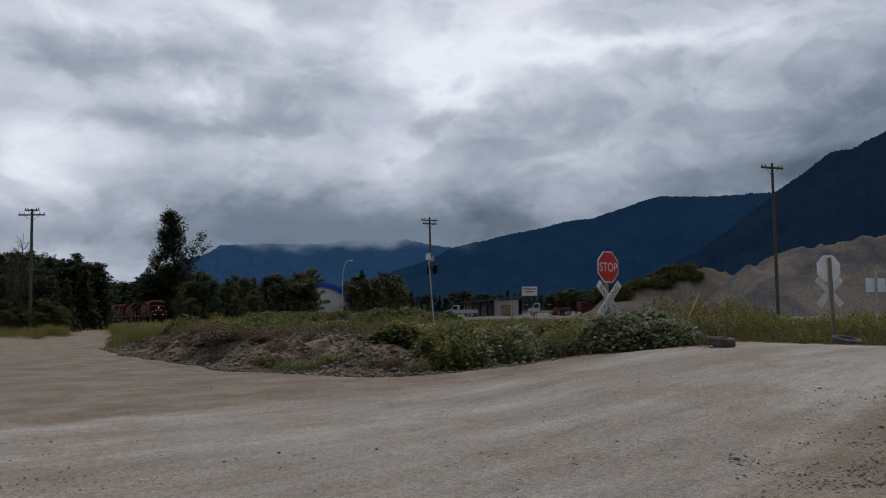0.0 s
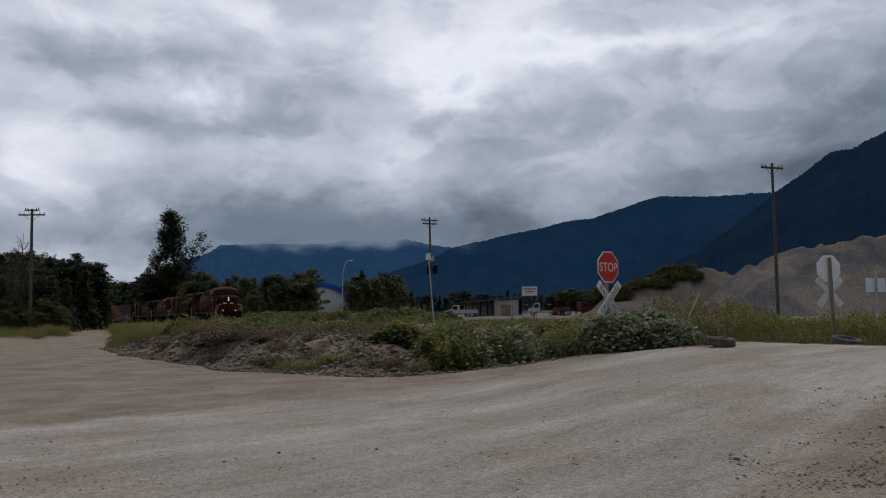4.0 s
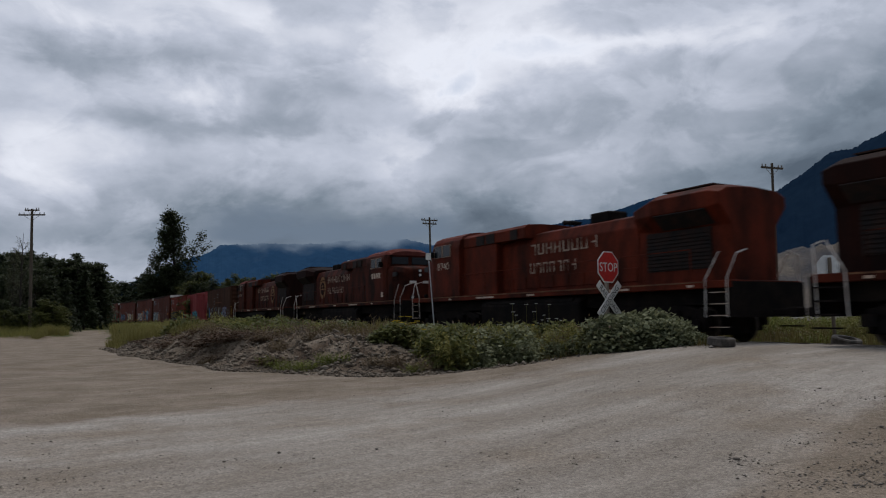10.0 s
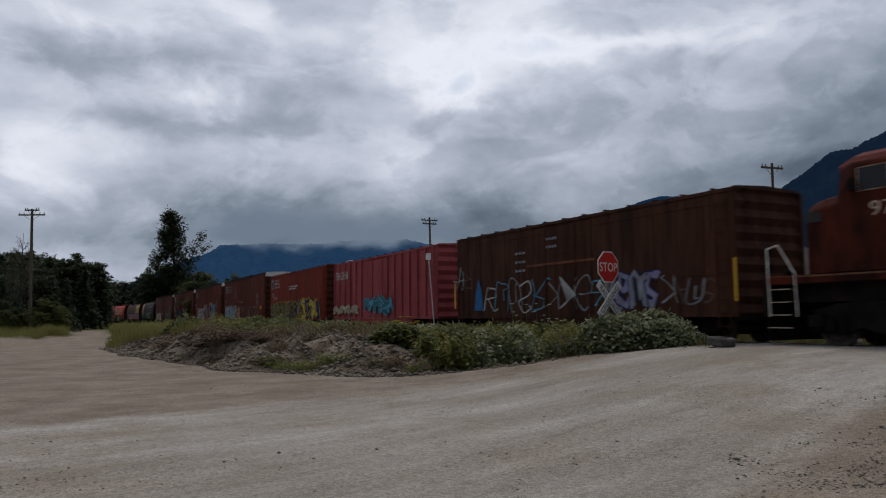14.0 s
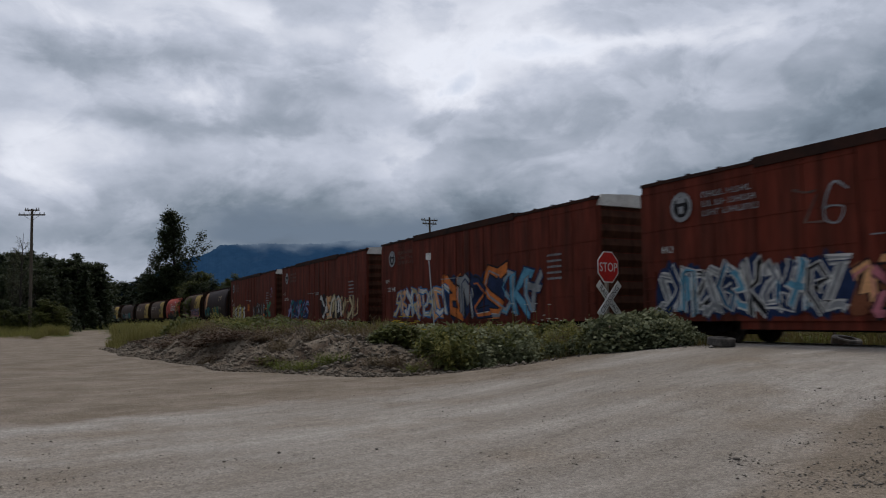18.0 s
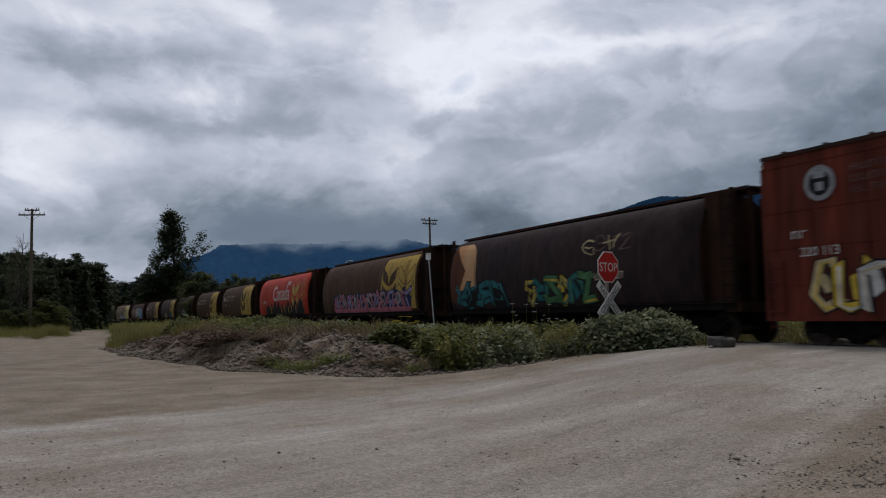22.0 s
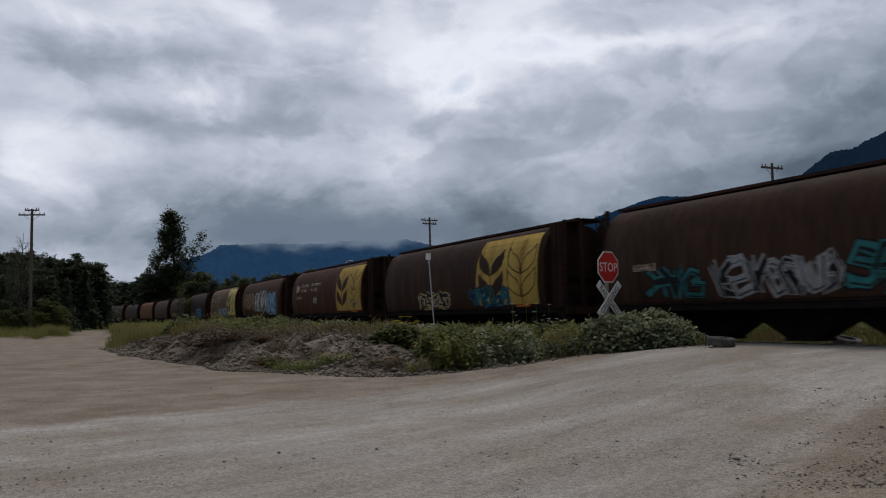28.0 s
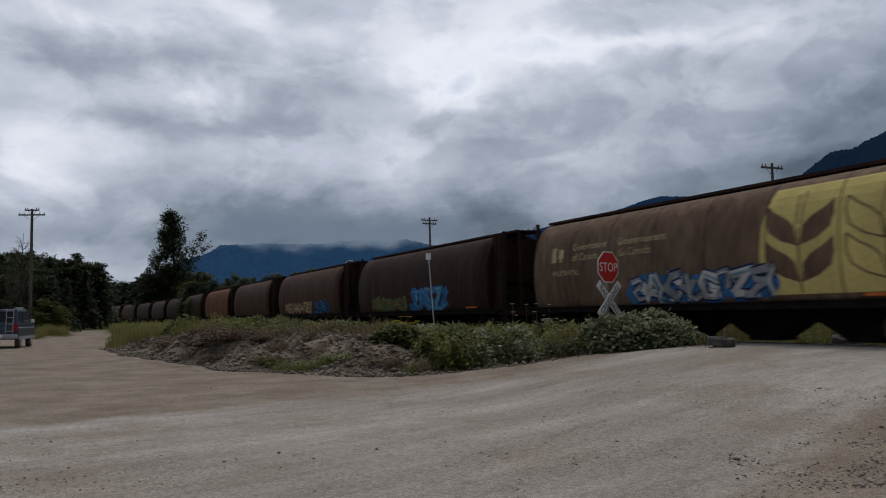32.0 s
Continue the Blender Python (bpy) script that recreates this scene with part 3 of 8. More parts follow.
def low_cloud(dist, a0, a1, e0, e1, e2, e3, colour, seed, label):
    """A thin bank of cloud that hangs on a ridge: bearings and heights in degrees, fading at all its edges."""
    m = bpy.data.materials.new("low_cloud")
    m.use_nodes = True
    nt = m.node_tree
    nt.nodes.clear()
    L = nt.links.new
    co = node(nt, "ShaderNodeTexCoord")
    sep = node(nt, "ShaderNodeSeparateXYZ")
    L(co.outputs["Object"], sep.inputs[0])
    n = node(nt, "ShaderNodeTexNoise")
    n.inputs["Scale"].default_value, n.inputs["Detail"].default_value = 0.004, 6
    mp = node(nt, "ShaderNodeMapping")
    mp.inputs["Scale"].default_value, mp.inputs["Location"].default_value = (1, 1, 2.5), (seed * 900.0, 0, 0)
    L(co.outputs["Object"], mp.inputs[0])
    L(mp.outputs[0], n.inputs["Vector"])
    wob = math_node(nt, "MULTIPLY", math_node(nt, "SUBTRACT", n.outputs["Fac"], 0.5), 3.4)
    rise = math_node(nt, "ADD", math_node(nt, "MULTIPLY", sep.outputs["Z"], 57.2958 / dist), wob)
    bear = math_node(nt, "MULTIPLY", math_node(nt, "ARCTAN2", sep.outputs["X"], sep.outputs["Y"]), 57.2958)

    def ramp(v, a, b):
        r = node(nt, "ShaderNodeMapRange")
        r.interpolation_type = "SMOOTHSTEP"
        r.inputs["From Min"].default_value, r.inputs["From Max"].default_value = a, b
        L(v, r.inputs["Value"])
        return r.outputs[0]

    f = math_node(nt, "MULTIPLY", ramp(rise, e0, e1), ramp(rise, e3, e2))
    f = math_node(nt, "MULTIPLY", f, math_node(nt, "MULTIPLY", ramp(bear, a0, a0 + 3), ramp(bear, a1, a1 - 4)))
    em = node(nt, "ShaderNodeEmission")
    em.inputs["Color"].default_value = rgb(colour)
    tr = node(nt, "ShaderNodeBsdfTransparent")
    ms = node(nt, "ShaderNodeMixShader")
    L(f, ms.inputs[0])
    L(tr.outputs[0], ms.inputs[1])
    L(em.outputs[0], ms.inputs[2])
    out = node(nt, "ShaderNodeOutputMaterial")
    L(ms.outputs[0], out.inputs[0])
    az = np.radians(np.linspace(a0, a1, 40))
    V = []
    for e in np.linspace(e0 - 2.2, e3 + 2.2, 4):
        V.append(np.stack([dist * np.sin(az), dist * np.cos(az), np.full(40, dist * e / 57.2958)], 1))
    i = np.arange(160).reshape(4, 40)
    fc = np.stack([i[:-1, :-1], i[:-1, 1:], i[1:, 1:], i[1:, :-1]], -1).reshape(-1, 4)
    tagged(new("low_cloud", np_mesh("low_cloud", np.concatenate(V), fc, m, True)), label, "cloud", kind="structure")


low_cloud(3300, -19, 3, 4.7, 6.0, 6.2, 8.6, (0.150, 0.195, 0.260), 1, "grey cloud hanging on the far ridge")
# ---------------------------------------------------------------- rolling stock: shared pieces
PAINT = {k: surface("spray_" + k, tuple(v * 1.35 for v in c), tuple(v * 0.7 for v in c), 2.2, mix=(0.40, 0.70), rough=0.65, bump=0, spec=0.08) for k, c in dict(
    white=(0.42, 0.41, 0.385), silver=(0.20, 0.205, 0.21), blue=(0.030, 0.115, 0.26), sky=(0.085, 0.235, 0.33), teal=(0.022, 0.115, 0.12),
    pink=(0.34, 0.115, 0.14), orange=(0.46, 0.13, 0.03), yellow=(0.43, 0.30, 0.04), cream=(0.38, 0.30, 0.165), black=(0.012, 0.011, 0.012),
    navy=(0.014, 0.025, 0.065), green=(0.06, 0.14, 0.06), peach=(0.50, 0.26, 0.12), lav=(0.19, 0.17, 0.29), rust=(0.14, 0.05, 0.025), faint=(0.10, 0.060, 0.050)).items()}
SPINNERS = []   # wheelsets: object, its pose in the truck, radius, car


DRUM_Z = (1.10, 1.25, 1.5, 1.8, 2.1, 2.45, 2.8, 3.1, 3.4, 3.65, 3.88, 4.08, 4.24, 4.35)
DRUM_W = (1.36, 1.42, 1.475, 1.52, 1.545, 1.55, 1.54, 1.51, 1.45, 1.375, 1.275, 1.14, 0.97, 0.75)


def flat(z):
    return 1.5


def panel_side(z):
    return 1.526


def on_side(bm, prof, lift, side=-1, slices=True, mirror=False):
    """Wrap a drawing in x, z (stored in x, y) on the side of a car."""
    bmesh.ops.triangulate(bm, faces=list(bm.faces))
    if slices:
        for zc in DRUM_Z[1:-1]:
            bmesh.ops.bisect_plane(bm, geom=list(bm.verts) + list(bm.edges) + list(bm.faces), plane_co=(0, float(zc), 0), plane_no=(0, 1, 0))
    for v in bm.verts:
        x, z = v.co.x, v.co.y
        v.co = (x, side * (prof(z) + lift), z)
    return bm


def sheet(polys):
    bm = bmesh.new()
    for p in polys:
        bm.faces.new([bm.verts.new((x, z, 0)) for x, z in p])
    return bm


def rect(x0, x1, z0, z1):
    return [(x0, z0), (x1, z0), (x1, z1), (x0, z1)]


def bars(x0, x1, z0, z1, n, rng):
    """A line of writing that cannot be told, as plain bars."""
    w = (x1 - x0) / n
    return [rect(x0 + i * w, x0 + i * w + w * (0.62 + 0.2 * rng.random()), z0, z1) for i in range(n)]


def blocks(x0, x1, z0, z1, n, rng):
    w, out = (x1 - x0) / n, []
    for i in range(n):
        a, b = x0 + i * w, x0 + i * w + w * 0.74
        t = 0.15 * w
        one = [rect(a, a + t, z0, z1)]
        if rng.random() < 0.75:
            one.append(rect(b - t, b, z0, z1))
        zz = rng.choice((z0, z1 - 0.15 * (z1 - z0), (z0 + z1) / 2 - 0.07 * (z1 - z0)))
        out.append(one + [rect(a + t, b - t, zz, zz + 0.15 * (z1 - z0))])
    return out


def strokes(x0, x1, z0, z1, n, rng):
    """Worn painted blocks of a name: upright slabs, some with a crossbar, that spell nothing."""
    return [r for block in blocks(x0, x1, z0, z1, n, rng) for r in block]


def blob(cx, cz, rx, rz, n, rng, wob=0.25):
    return [(cx + rx * math.cos(2 * math.pi * i / n) * (1 + wob * (rng.random() - 0.5) * 2), cz + rz * math.sin(2 * math.pi * i / n) * (1 + wob * (rng.random() - 0.5) * 2)) for i in range(n)]


def stroke(pts, t0, t1, sharp=False):
    """A brush stroke through the points: bent smoothly and thinning to its ends, or angular with flared, slanting ends."""
    q = list(pts[:-1]) if sharp else []
    P = [pts[0]] + list(pts) + [pts[-1]]
    for i in range(1, 1 if sharp else len(P) - 2):
        for k in range(4):
            u = k / 4
            c = []
            for a in (0, 1):
                p0, p1, p2, p3 = P[i - 1][a], P[i][a], P[i + 1][a], P[i + 2][a]
                c.append(0.5 * (2 * p1 + (p2 - p0) * u + (2 * p0 - 5 * p1 + 4 * p2 - p3) * u * u + (3 * p1 - p0 - 3 * p2 + p3) * u ** 3))
            q.append(tuple(c))
    q.append(pts[-1])
    left, right = [], []
    n = len(q)
    for i, (x, z) in enumerate(q):
        a, b = q[max(0, i - 1)], q[min(n - 1, i + 1)]
        dx, dz = b[0] - a[0], b[1] - a[1]
        r = math.hypot(dx, dz) or 1
        t = t0 + (t1 - t0) * i / (n - 1)
        cut = 0.0
        if i in (0, n - 1):
            t *= 1.15 if sharp else 0.55
            cut = (0.7 if i else -0.7) * t if sharp else 0.0
        left.append((x - dz / r * t + dx / r * cut, z + dx / r * t + dz / r * cut))
        right.append((x + dz / r * t - 0.4 * dx / r * cut, z - dx / r * t - 0.4 * dz / r * cut))
    return left + right[::-1]


# free figures of bent strokes in a unit box, no letters
FIGURES = (
    (((-0.4, -0.5), (-0.33, 0.0), (-0.42, 0.5)), ((-0.4, 0.45), (0.3, 0.4), (0.35, 0.05), (-0.3, -0.02)), ((-0.2, 0.0), (0.1, -0.2), (0.45, -0.52))),
    (((0.42, 0.38), (-0.1, 0.5), (-0.4, 0.2), (0.1, 0.0), (0.4, -0.2), (0.05, -0.5), (-0.42, -0.38)),),
    (((-0.42, -0.5), (-0.25, 0.05), (-0.05, 0.5)), ((-0.05, 0.5), (0.15, 0.0), (0.45, -0.52)), ((-0.3, -0.12), (0.35, -0.08))),
    (((-0.42, 0.5), (-0.36, -0.35), (0.05, -0.5), (0.38, -0.3), (0.4, 0.5)), ((0.05, 0.2), (0.1, -0.25))),
    (((-0.4, -0.52), (-0.36, 0.1), (-0.42, 0.5)), ((0.45, 0.5), (-0.3, 0.02), (0.1, -0.2), (0.45, -0.5))),
    (((-0.45, 0.42), (0.42, 0.46)), ((0.35, 0.45), (-0.38, -0.42)), ((-0.42, -0.46), (0.1, -0.4), (0.48, -0.5))),
    (((0.42, 0.3), (0.0, 0.5), (-0.4, 0.1), (-0.3, -0.4), (0.15, -0.5), (0.4, -0.12), (0.0, 0.0)),))


def figure(cx, cz, w, h, rng):
    """One figure, turned over, leaning and shaken, with a spike, as lists of points."""
    lean, fx, fz = rng.uniform(-0.25, 0.35) * w, rng.choice((-1, 1)), rng.choice((-1, 1))
    out = [[(cx + w * (fx * x + rng.uniform(-0.14, 0.14)) + lean * z, cz + h * (fz * z + rng.uniform(-0.09, 0.09))) for x, z in line] for line in rng.choice(FIGURES)]
    x, z = out[-1][-1]
    out.append([(x, z), (x + rng.uniform(-0.5, 0.5) * w, z + rng.uniform(-0.12, 0.3) * h)])
    return [[(x, min(cz + 0.56 * h, max(cz - 0.52 * h, z))) for x, z in line] for line in out]


def spray(car, prof, polys, lift, colour):
    for k, p in enumerate(polys):
        part("graffiti", on_side(sheet([p]), prof, lift + 0.0003 * k), PAINT[colour], car)


def graffiti(car, prof, x0, x1, z0, z1, fill, edge, cloud, seed, letters=5, shine=None, hollow=False):
    """Overlapping sprayed figures with outlines, inner strokes and highlights; they spell nothing."""
    rng = random.Random(seed)
    if prof is panel_side:
        z0, z1 = z0 - 0.24, z1 - 0.16
    w = (x1 - x0) / letters
    fills = [fill] if isinstance(fill, str) else list(fill)
    lay = 0.004
    if cloud:
        n = letters * 2
        for i in range(n):
            cx = x0 + (i + 0.5) * (x1 - x0) / n
            pp = blob(cx, (z0 + z1) / 2 + rng.uniform(-0.12, 0.12), w * 0.55, (z1 - z0) * rng.uniform(0.42, 0.54), 17, rng, 0.24)
            part("graffiti", on_side(sheet([pp]), prof, lay + 0.0005 * i), PAINT[cloud], car)
        lay += 0.0005 * n + 0.001
    n = letters if hollow else int(letters * 1.5)
    w = (x1 - x0) / n
    for i in range(n):
        cx, cz, h = x0 + (i + 0.5) * w, (z0 + z1) / 2 + rng.uniform(-0.05, 0.05), (z1 - z0) * rng.uniform(0.74, 0.94)
        up = lay + 0.0030 * (i % 3)
        colour = fills[i % len(fills)]
        if hollow:
            lines = figure(cx, cz, w * 1.2, h, rng)
            spray(car, prof, [stroke(p, 0.034, 0.018, k % 2 == 1) for k, p in enumerate(lines)], up, colour)
            continue
        lines = figure(cx, cz, w * 1.25, h, rng)
        t = min(0.17 * w, 0.13 * h) * rng.uniform(0.9, 1.2)
        rim = edge or fills[(i + 1) % len(fills)]
        spray(car, prof, [stroke(p, t + 0.05, t + 0.04, True) for p in lines], up, rim)
        spray(car, prof, [stroke(p, t, t * 0.8, True) for p in lines], up + 0.0014, colour)
        inner = fills[(i + 1) % len(fills)] if len(fills) > 1 else rim
        spray(car, prof, [stroke([(x + 0.2 * t, z - 0.35 * t) for x, z in lines[0]], t * 0.35, t * 0.15, True)], up + 0.0027, inner)
        if shine:
            x, z = lines[0][0]
            a, b = lines[0][1]
            q = stroke([(x - 0.45 * t, z), ((x + a) / 2 - 0.45 * t, (z + b) / 2), (a - 0.45 * t, b)], 0.024, 0.014)
            part("graffiti", on_side(sheet([q]), prof, up + 0.0034), PAINT[shine], car)


def wheel_mesh(r, gauge=0.76):
    bm = bmesh.new()
    rod(bm, (0, -1.05, 0), (0, 1.05, 0), 0.085, n=10)
    for s in (-1, 1):
        a, b = s * (gauge - 0.02), s * (gauge + 0.10)
        rings = []
        for y, rr in ((a, r + 0.025), (a + s * 0.03, r + 0.025), (a + s * 0.035, r), (b, r), (b, r * 0.82), (b - s * 0.05, r * 0.74), (b - s * 0.04, r * 0.3), (b, r * 0.24), (b + s * 0.02, 0.1)):
            rings.append([(rr * math.cos(w), y, rr * math.sin(w)) for w in np.linspace(0, 2 * math.pi, 25)[:-1]])
        loft(bm, rings)
        for k in range(3):
            w = 2 * math.pi * k / 3
            rod(bm, (0.06 * math.cos(w), s * 1.05, 0.06 * math.sin(w)), (0.06 * math.cos(w), s * 1.09, 0.06 * math.sin(w)), 0.022, n=6)
    me = bpy.data.meshes.new("wheelset")
    bmesh.ops.recalc_face_normals(bm, faces=bm.faces)
    bm.to_mesh(me)
    bm.free()
    me.materials.append(M_WHEEL)
    return me


WHEEL = wheel_mesh(0.457)
WHEEL_BIG = wheel_mesh(0.53)


def truck_meshes():
    out = {}
    bm = bmesh.new()
    # cast side frame: arch with a spring opening
    pts = [(-1.12, 0.36), (-1.12, 0.60), (-0.78, 0.74), (-0.3, 0.80), (0.3, 0.80), (0.78, 0.74), (1.12, 0.60), (1.12, 0.36), (0.72, 0.36), (0.42, 0.22), (-0.42, 0.22), (-0.72, 0.36)]
    extrude_poly(bm, [(x, -0.07, z) for x, z in pts], (0, 0.14, 0))
    bevelled(bm, 0.02)
    for x in (-0.16, 0, 0.16):
        rod(bm, (x, -0.1, 0.3), (x, -0.1, 0.62), 0.075, n=8)
    for x in (-0.89, 0.89):
        rod(bm, (x, -0.16, 0.457), (x, 0.05, 0.457), 0.13, n=12)
    out["side_frame"] = bm
    bm = bmesh.new()
    box(bm, -0.2, 0.2, -0.95, 0.95, 0.42, 0.72)
    for x in (-0.62, 0.62):
        box(bm, x - 0.07, x + 0.07, -0.9, 0.9, 0.3, 0.5)
    box(bm, -0.35, 0.35, -0.4, 0.4, 0.62, 0.86)
    out["bolster"] = bevelled(bm, 0.03)
    bm = bmesh.new()
    pts = [(-2.55, 0.34), (-2.55, 0.92), (-1.5, 1.12), (1.5, 1.12), (2.55, 0.92), (2.55, 0.34), (1.75, 0.30), (1.3, 0.50), (0.75, 0.30), (-0.75, 0.30), (-1.3, 0.50), (-1.75, 0.30)]
    extrude_poly(bm, [(x, -0.08, z) for x, z in pts], (0, 0.16, 0))
    bevelled(bm, 0.02)
    for x in (-2.05, 0, 2.05):
        rod(bm, (x, -0.2, 0.53), (x, 0.05, 0.53), 0.16, n=12)
        for dx in (-0.35, 0.35):
            rod(bm, (x + dx, -0.13, 0.4), (x + dx, -0.13, 0.8), 0.09, n=8)
    box(bm, -2.6, -2.2, -0.25, -0.1, 0.5, 0.8)
    box(bm, 0.8, 1.4, -0.25, -0.1, 0.75, 0.95)
    out["loco_frame"] = bm
    bm = bmesh.new()
    box(bm, -2.5, 2.5, -0.66, 0.66, 0.22, 1.15)
    out["loco_bolster"] = bevelled(bm, 0.04)
    res = {}
    for k, bm in out.items():
        me = bpy.data.meshes.new(k)
        bmesh.ops.recalc_face_normals(bm, faces=bm.faces)
        bm.to_mesh(me)
        bm.free()
        me.materials.append(M_BLACK)
        res[k] = me
    return res


TRUCK = truck_meshes()


def add_truck(car, x, loco=False):
    t = again("truck", TRUCK["loco_bolster" if loco else "bolster"], car, pose(x, 0, 0))
    for s in (-1, 1):
        again("side_frame", TRUCK["loco_frame" if loco else "side_frame"], t, pose(0, s * 1.02, 0, 0, 0, 0 if s < 0 else 180))
    for dx in ((-2.05, 0, 2.05) if loco else (-0.89, 0.89)):
        r = 0.53 if loco else 0.457
        again("wheelset", WHEEL_BIG if loco else WHEEL, t, pose(dx, 0, r))
    return t


def coupler_mesh():
    bm = bmesh.new()
    box(bm, -0.45, 0.25, -0.09, 0.09, 0.80, 0.98)
    box(bm, 0.15, 0.42, -0.16, 0.14, 0.74, 1.02)
    box(bm, 0.3, 0.5, -0.02, 0.13, 0.76, 1.0)
    bevelled(bm, 0.025)
    me = bpy.data.meshes.new("coupler")
    bm.to_mesh(me)
    bm.free()
    me.materials.append(M_BLACK)
    return me


COUPLER = coupler_mesh()


def ends(car, half):
    again("coupler", COUPLER, car, pose(half - 0.42, 0, 0))
    again("coupler", COUPLER, car, pose(-half + 0.42, 0, 0, 0, 0, 180))


def ladder(car, x, y0, y1, z0, z1, mat, along_x=0.42, step=0.38):
    """A ladder on a side (along x) of a car."""
    bm = bmesh.new()
    for k in np.arange(z0, z1, step):
        rod(bm, (x, y0, k), (x + along_x, y0, k), 0.014, n=5)
    for xx in (x, x + along_x):
        rod(bm, (xx, y0 + (0.05 if y0 < 0 else -0.05), z0 - 0.1), (xx, y0 + (0.05 if y0 < 0 else -0.05), z1), 0.018, n=5)
    part("ladder", bm, mat, car)


# ---------------------------------------------------------------- locomotive
def ring_section(x, pts):
    """A closed cross-section, mirrored in y."""
    return [(x, -y, z) for y, z in pts] + [(x, y, z) for y, z in reversed(pts)]


def make_loco(lit, label, rng_seed, shield=True, M_RED=M_RED, number=""):
    rng = random.Random(rng_seed)
    car = thing("locomotive", Matrix(), label, "locomotive", "locomotives of the train")
    # frame and walkway
    bm = bmesh.new()
    box(bm, -10.35, 10.35, -1.5, 1.5, 1.58, 1.80)
    part("walkway", bevelled(bm, 0.02), M_RED, car, "dark red walkway deck")
    bm = bmesh.new()
    box(bm, -10.2, 10.2, -1.1, 1.1, 1.12, 1.58)
    box(bm, -10.45, -10.2, -1.45, 1.45, 0.75, 1.75)
    box(bm, 10.2, 10.45, -1.45, 1.45, 0.75, 1.75)
    part("underframe", bm, M_BLACK, car, "sooty black underframe")
    bm = bmesh.new()
    loft(bm, [ring_section(x, [(0.9, 0.22), (1.40, 0.40), (1.46, 1.3), (1.2, 1.58)]) for x in (-3.5, 3.4)])
    part("fuel_tank", bevelled(bm, 0.05), M_BLACK, car)
    for s in (-1, 1):
        bm = bmesh.new()
        rod(bm, (-3.1, s * 1.28, 1.36), (3.0, s * 1.28, 1.36), 0.16, n=10)
        part("air_reservoir", bm, M_BLACK, car)
    # long hood
    hood = [(0.98, 1.8), (0.98, 3.75), (0.80, 4.15), (0.3, 4.28)]
    bm = bmesh.new()
    loft(bm, [ring_section(x, hood) for x in (-6.3, 2.3)])
    h = part("engine_hood", bevelled(bm, 0.03), M_RED, car, "faded red engine hood")
    for x in np.arange(-6.1, 2.0, 0.94):
        for s in (-1, 1):
            bm = bmesh.new()
            box(bm, x, x + 0.86, s * 0.99 - 0.022, s * 0.99 + 0.022, 1.95, 2.42)
            part("hood_door", bevelled(bm, 0.012), M_RED, h)
    # radiator end with flared wings
    rad = [(0.98, 1.8), (0.98, 3.45), (1.48, 3.95), (1.48, 4.42), (1.1, 4.62), (0.4, 4.68)]
    rad0 = [(0.98, 1.8), (0.98, 3.55), (1.20, 3.95), (1.20, 4.22), (0.95, 4.36), (0.4, 4.40)]
    bm = bmesh.new()
    loft(bm, [ring_section(-10.0, [(0.9, 1.8), (0.9, 3.45), (1.40, 4.02), (1.40, 4.34), (1.05, 4.5), (0.4, 4.55)]), ring_section(-9.6, rad), ring_section(-7.3, rad), ring_section(-6.2, rad0)])
    part("radiator_section", bevelled(bm, 0.02), M_SOOTY if shield else M_RED, car, "flared radiator housing" + (" black with soot" if shield else ""))
    bm = bmesh.new()
    for s in (-1, 1):
        box(bm, -9.3, -6.6, s * 0.985 - 0.01, s * 0.985 + 0.01, 2.2, 3.45)
        for z in np.arange(2.25, 3.4, 0.115):
            box(bm, -9.3, -6.6, s * 1.01 - 0.02, s * 1.01 + 0.02, z, z + 0.075)
    part("radiator_grille", bm, M_GRILLE, car, "black louvred grille")
    bm = bmesh.new()
    for s in (-1, 1):
        extrude_poly(bm, [(-9.5, s * 1.06, 3.52), (-7.4, s * 1.06, 3.52), (-7.4, s * 1.47, 3.93), (-9.5, s * 1.47, 3.93)], (0, s * 0.02, -0.03))
    part("wing_grille", bm, M_GRILLE, car)
    bm = bmesh.new()
    box(bm, -9.4, -7.4, -1.0, 1.0, 4.68, 4.72)
    part("roof_grille", bm, M_ROOF, car)
    # equipment cabinet behind the cab, with a raised dark roof
    bm = bmesh.new()
    loft(bm, [ring_section(x, [(1.28, 1.8), (1.28, 3.95), (1.05, 4.25), (0.4, 4.3)]) for x in (2.3, 5.22)])
    part("equipment_cabinet", bevelled(bm, 0.03), M_RED, car)
    bm = bmesh.new()
    loft(bm, [ring_section(x, [(1.30, 3.98), (1.30, 4.42), (1.1, 4.56), (0.4, 4.6)]) for x in (0.1, 5.18)])
    part("brake_grid_housing", bevelled(bm, 0.02), M_RED, car, "raised red roof box with dark vents")
    for s in (-1, 1):
        for x, w in ((0.6, 0.55), (2.4, 0.68), (3.25, 0.68)):
            bm = bmesh.new()
            box(bm, x, x + w, s * 1.30 - 0.03, s * 1.30 + 0.03, 3.99, 4.40)
            part("cabinet_grille", bm, M_GRILLE, car)
    # exhaust stack, horn, bell
    bm = bmesh.new()
    box(bm, -4.1, -3.0, -0.45, 0.45, 4.2, 4.62)
    part("exhaust_box", bevelled(bm, 0.05), M_BLACK, car)
    bm = bmesh.new()
    for y in (-0.25, 0, 0.25):
        rod(bm, (-1.6, y, 4.48), (-1.2, y, 4.5), 0.04, 0.11, n=8)
        rod(bm, (-1.55, y, 4.22), (-1.55, y, 4.48), 0.03, n=6)
    part("horn", bm, M_BLACK, car)
    # cab
    bm = bmesh.new()
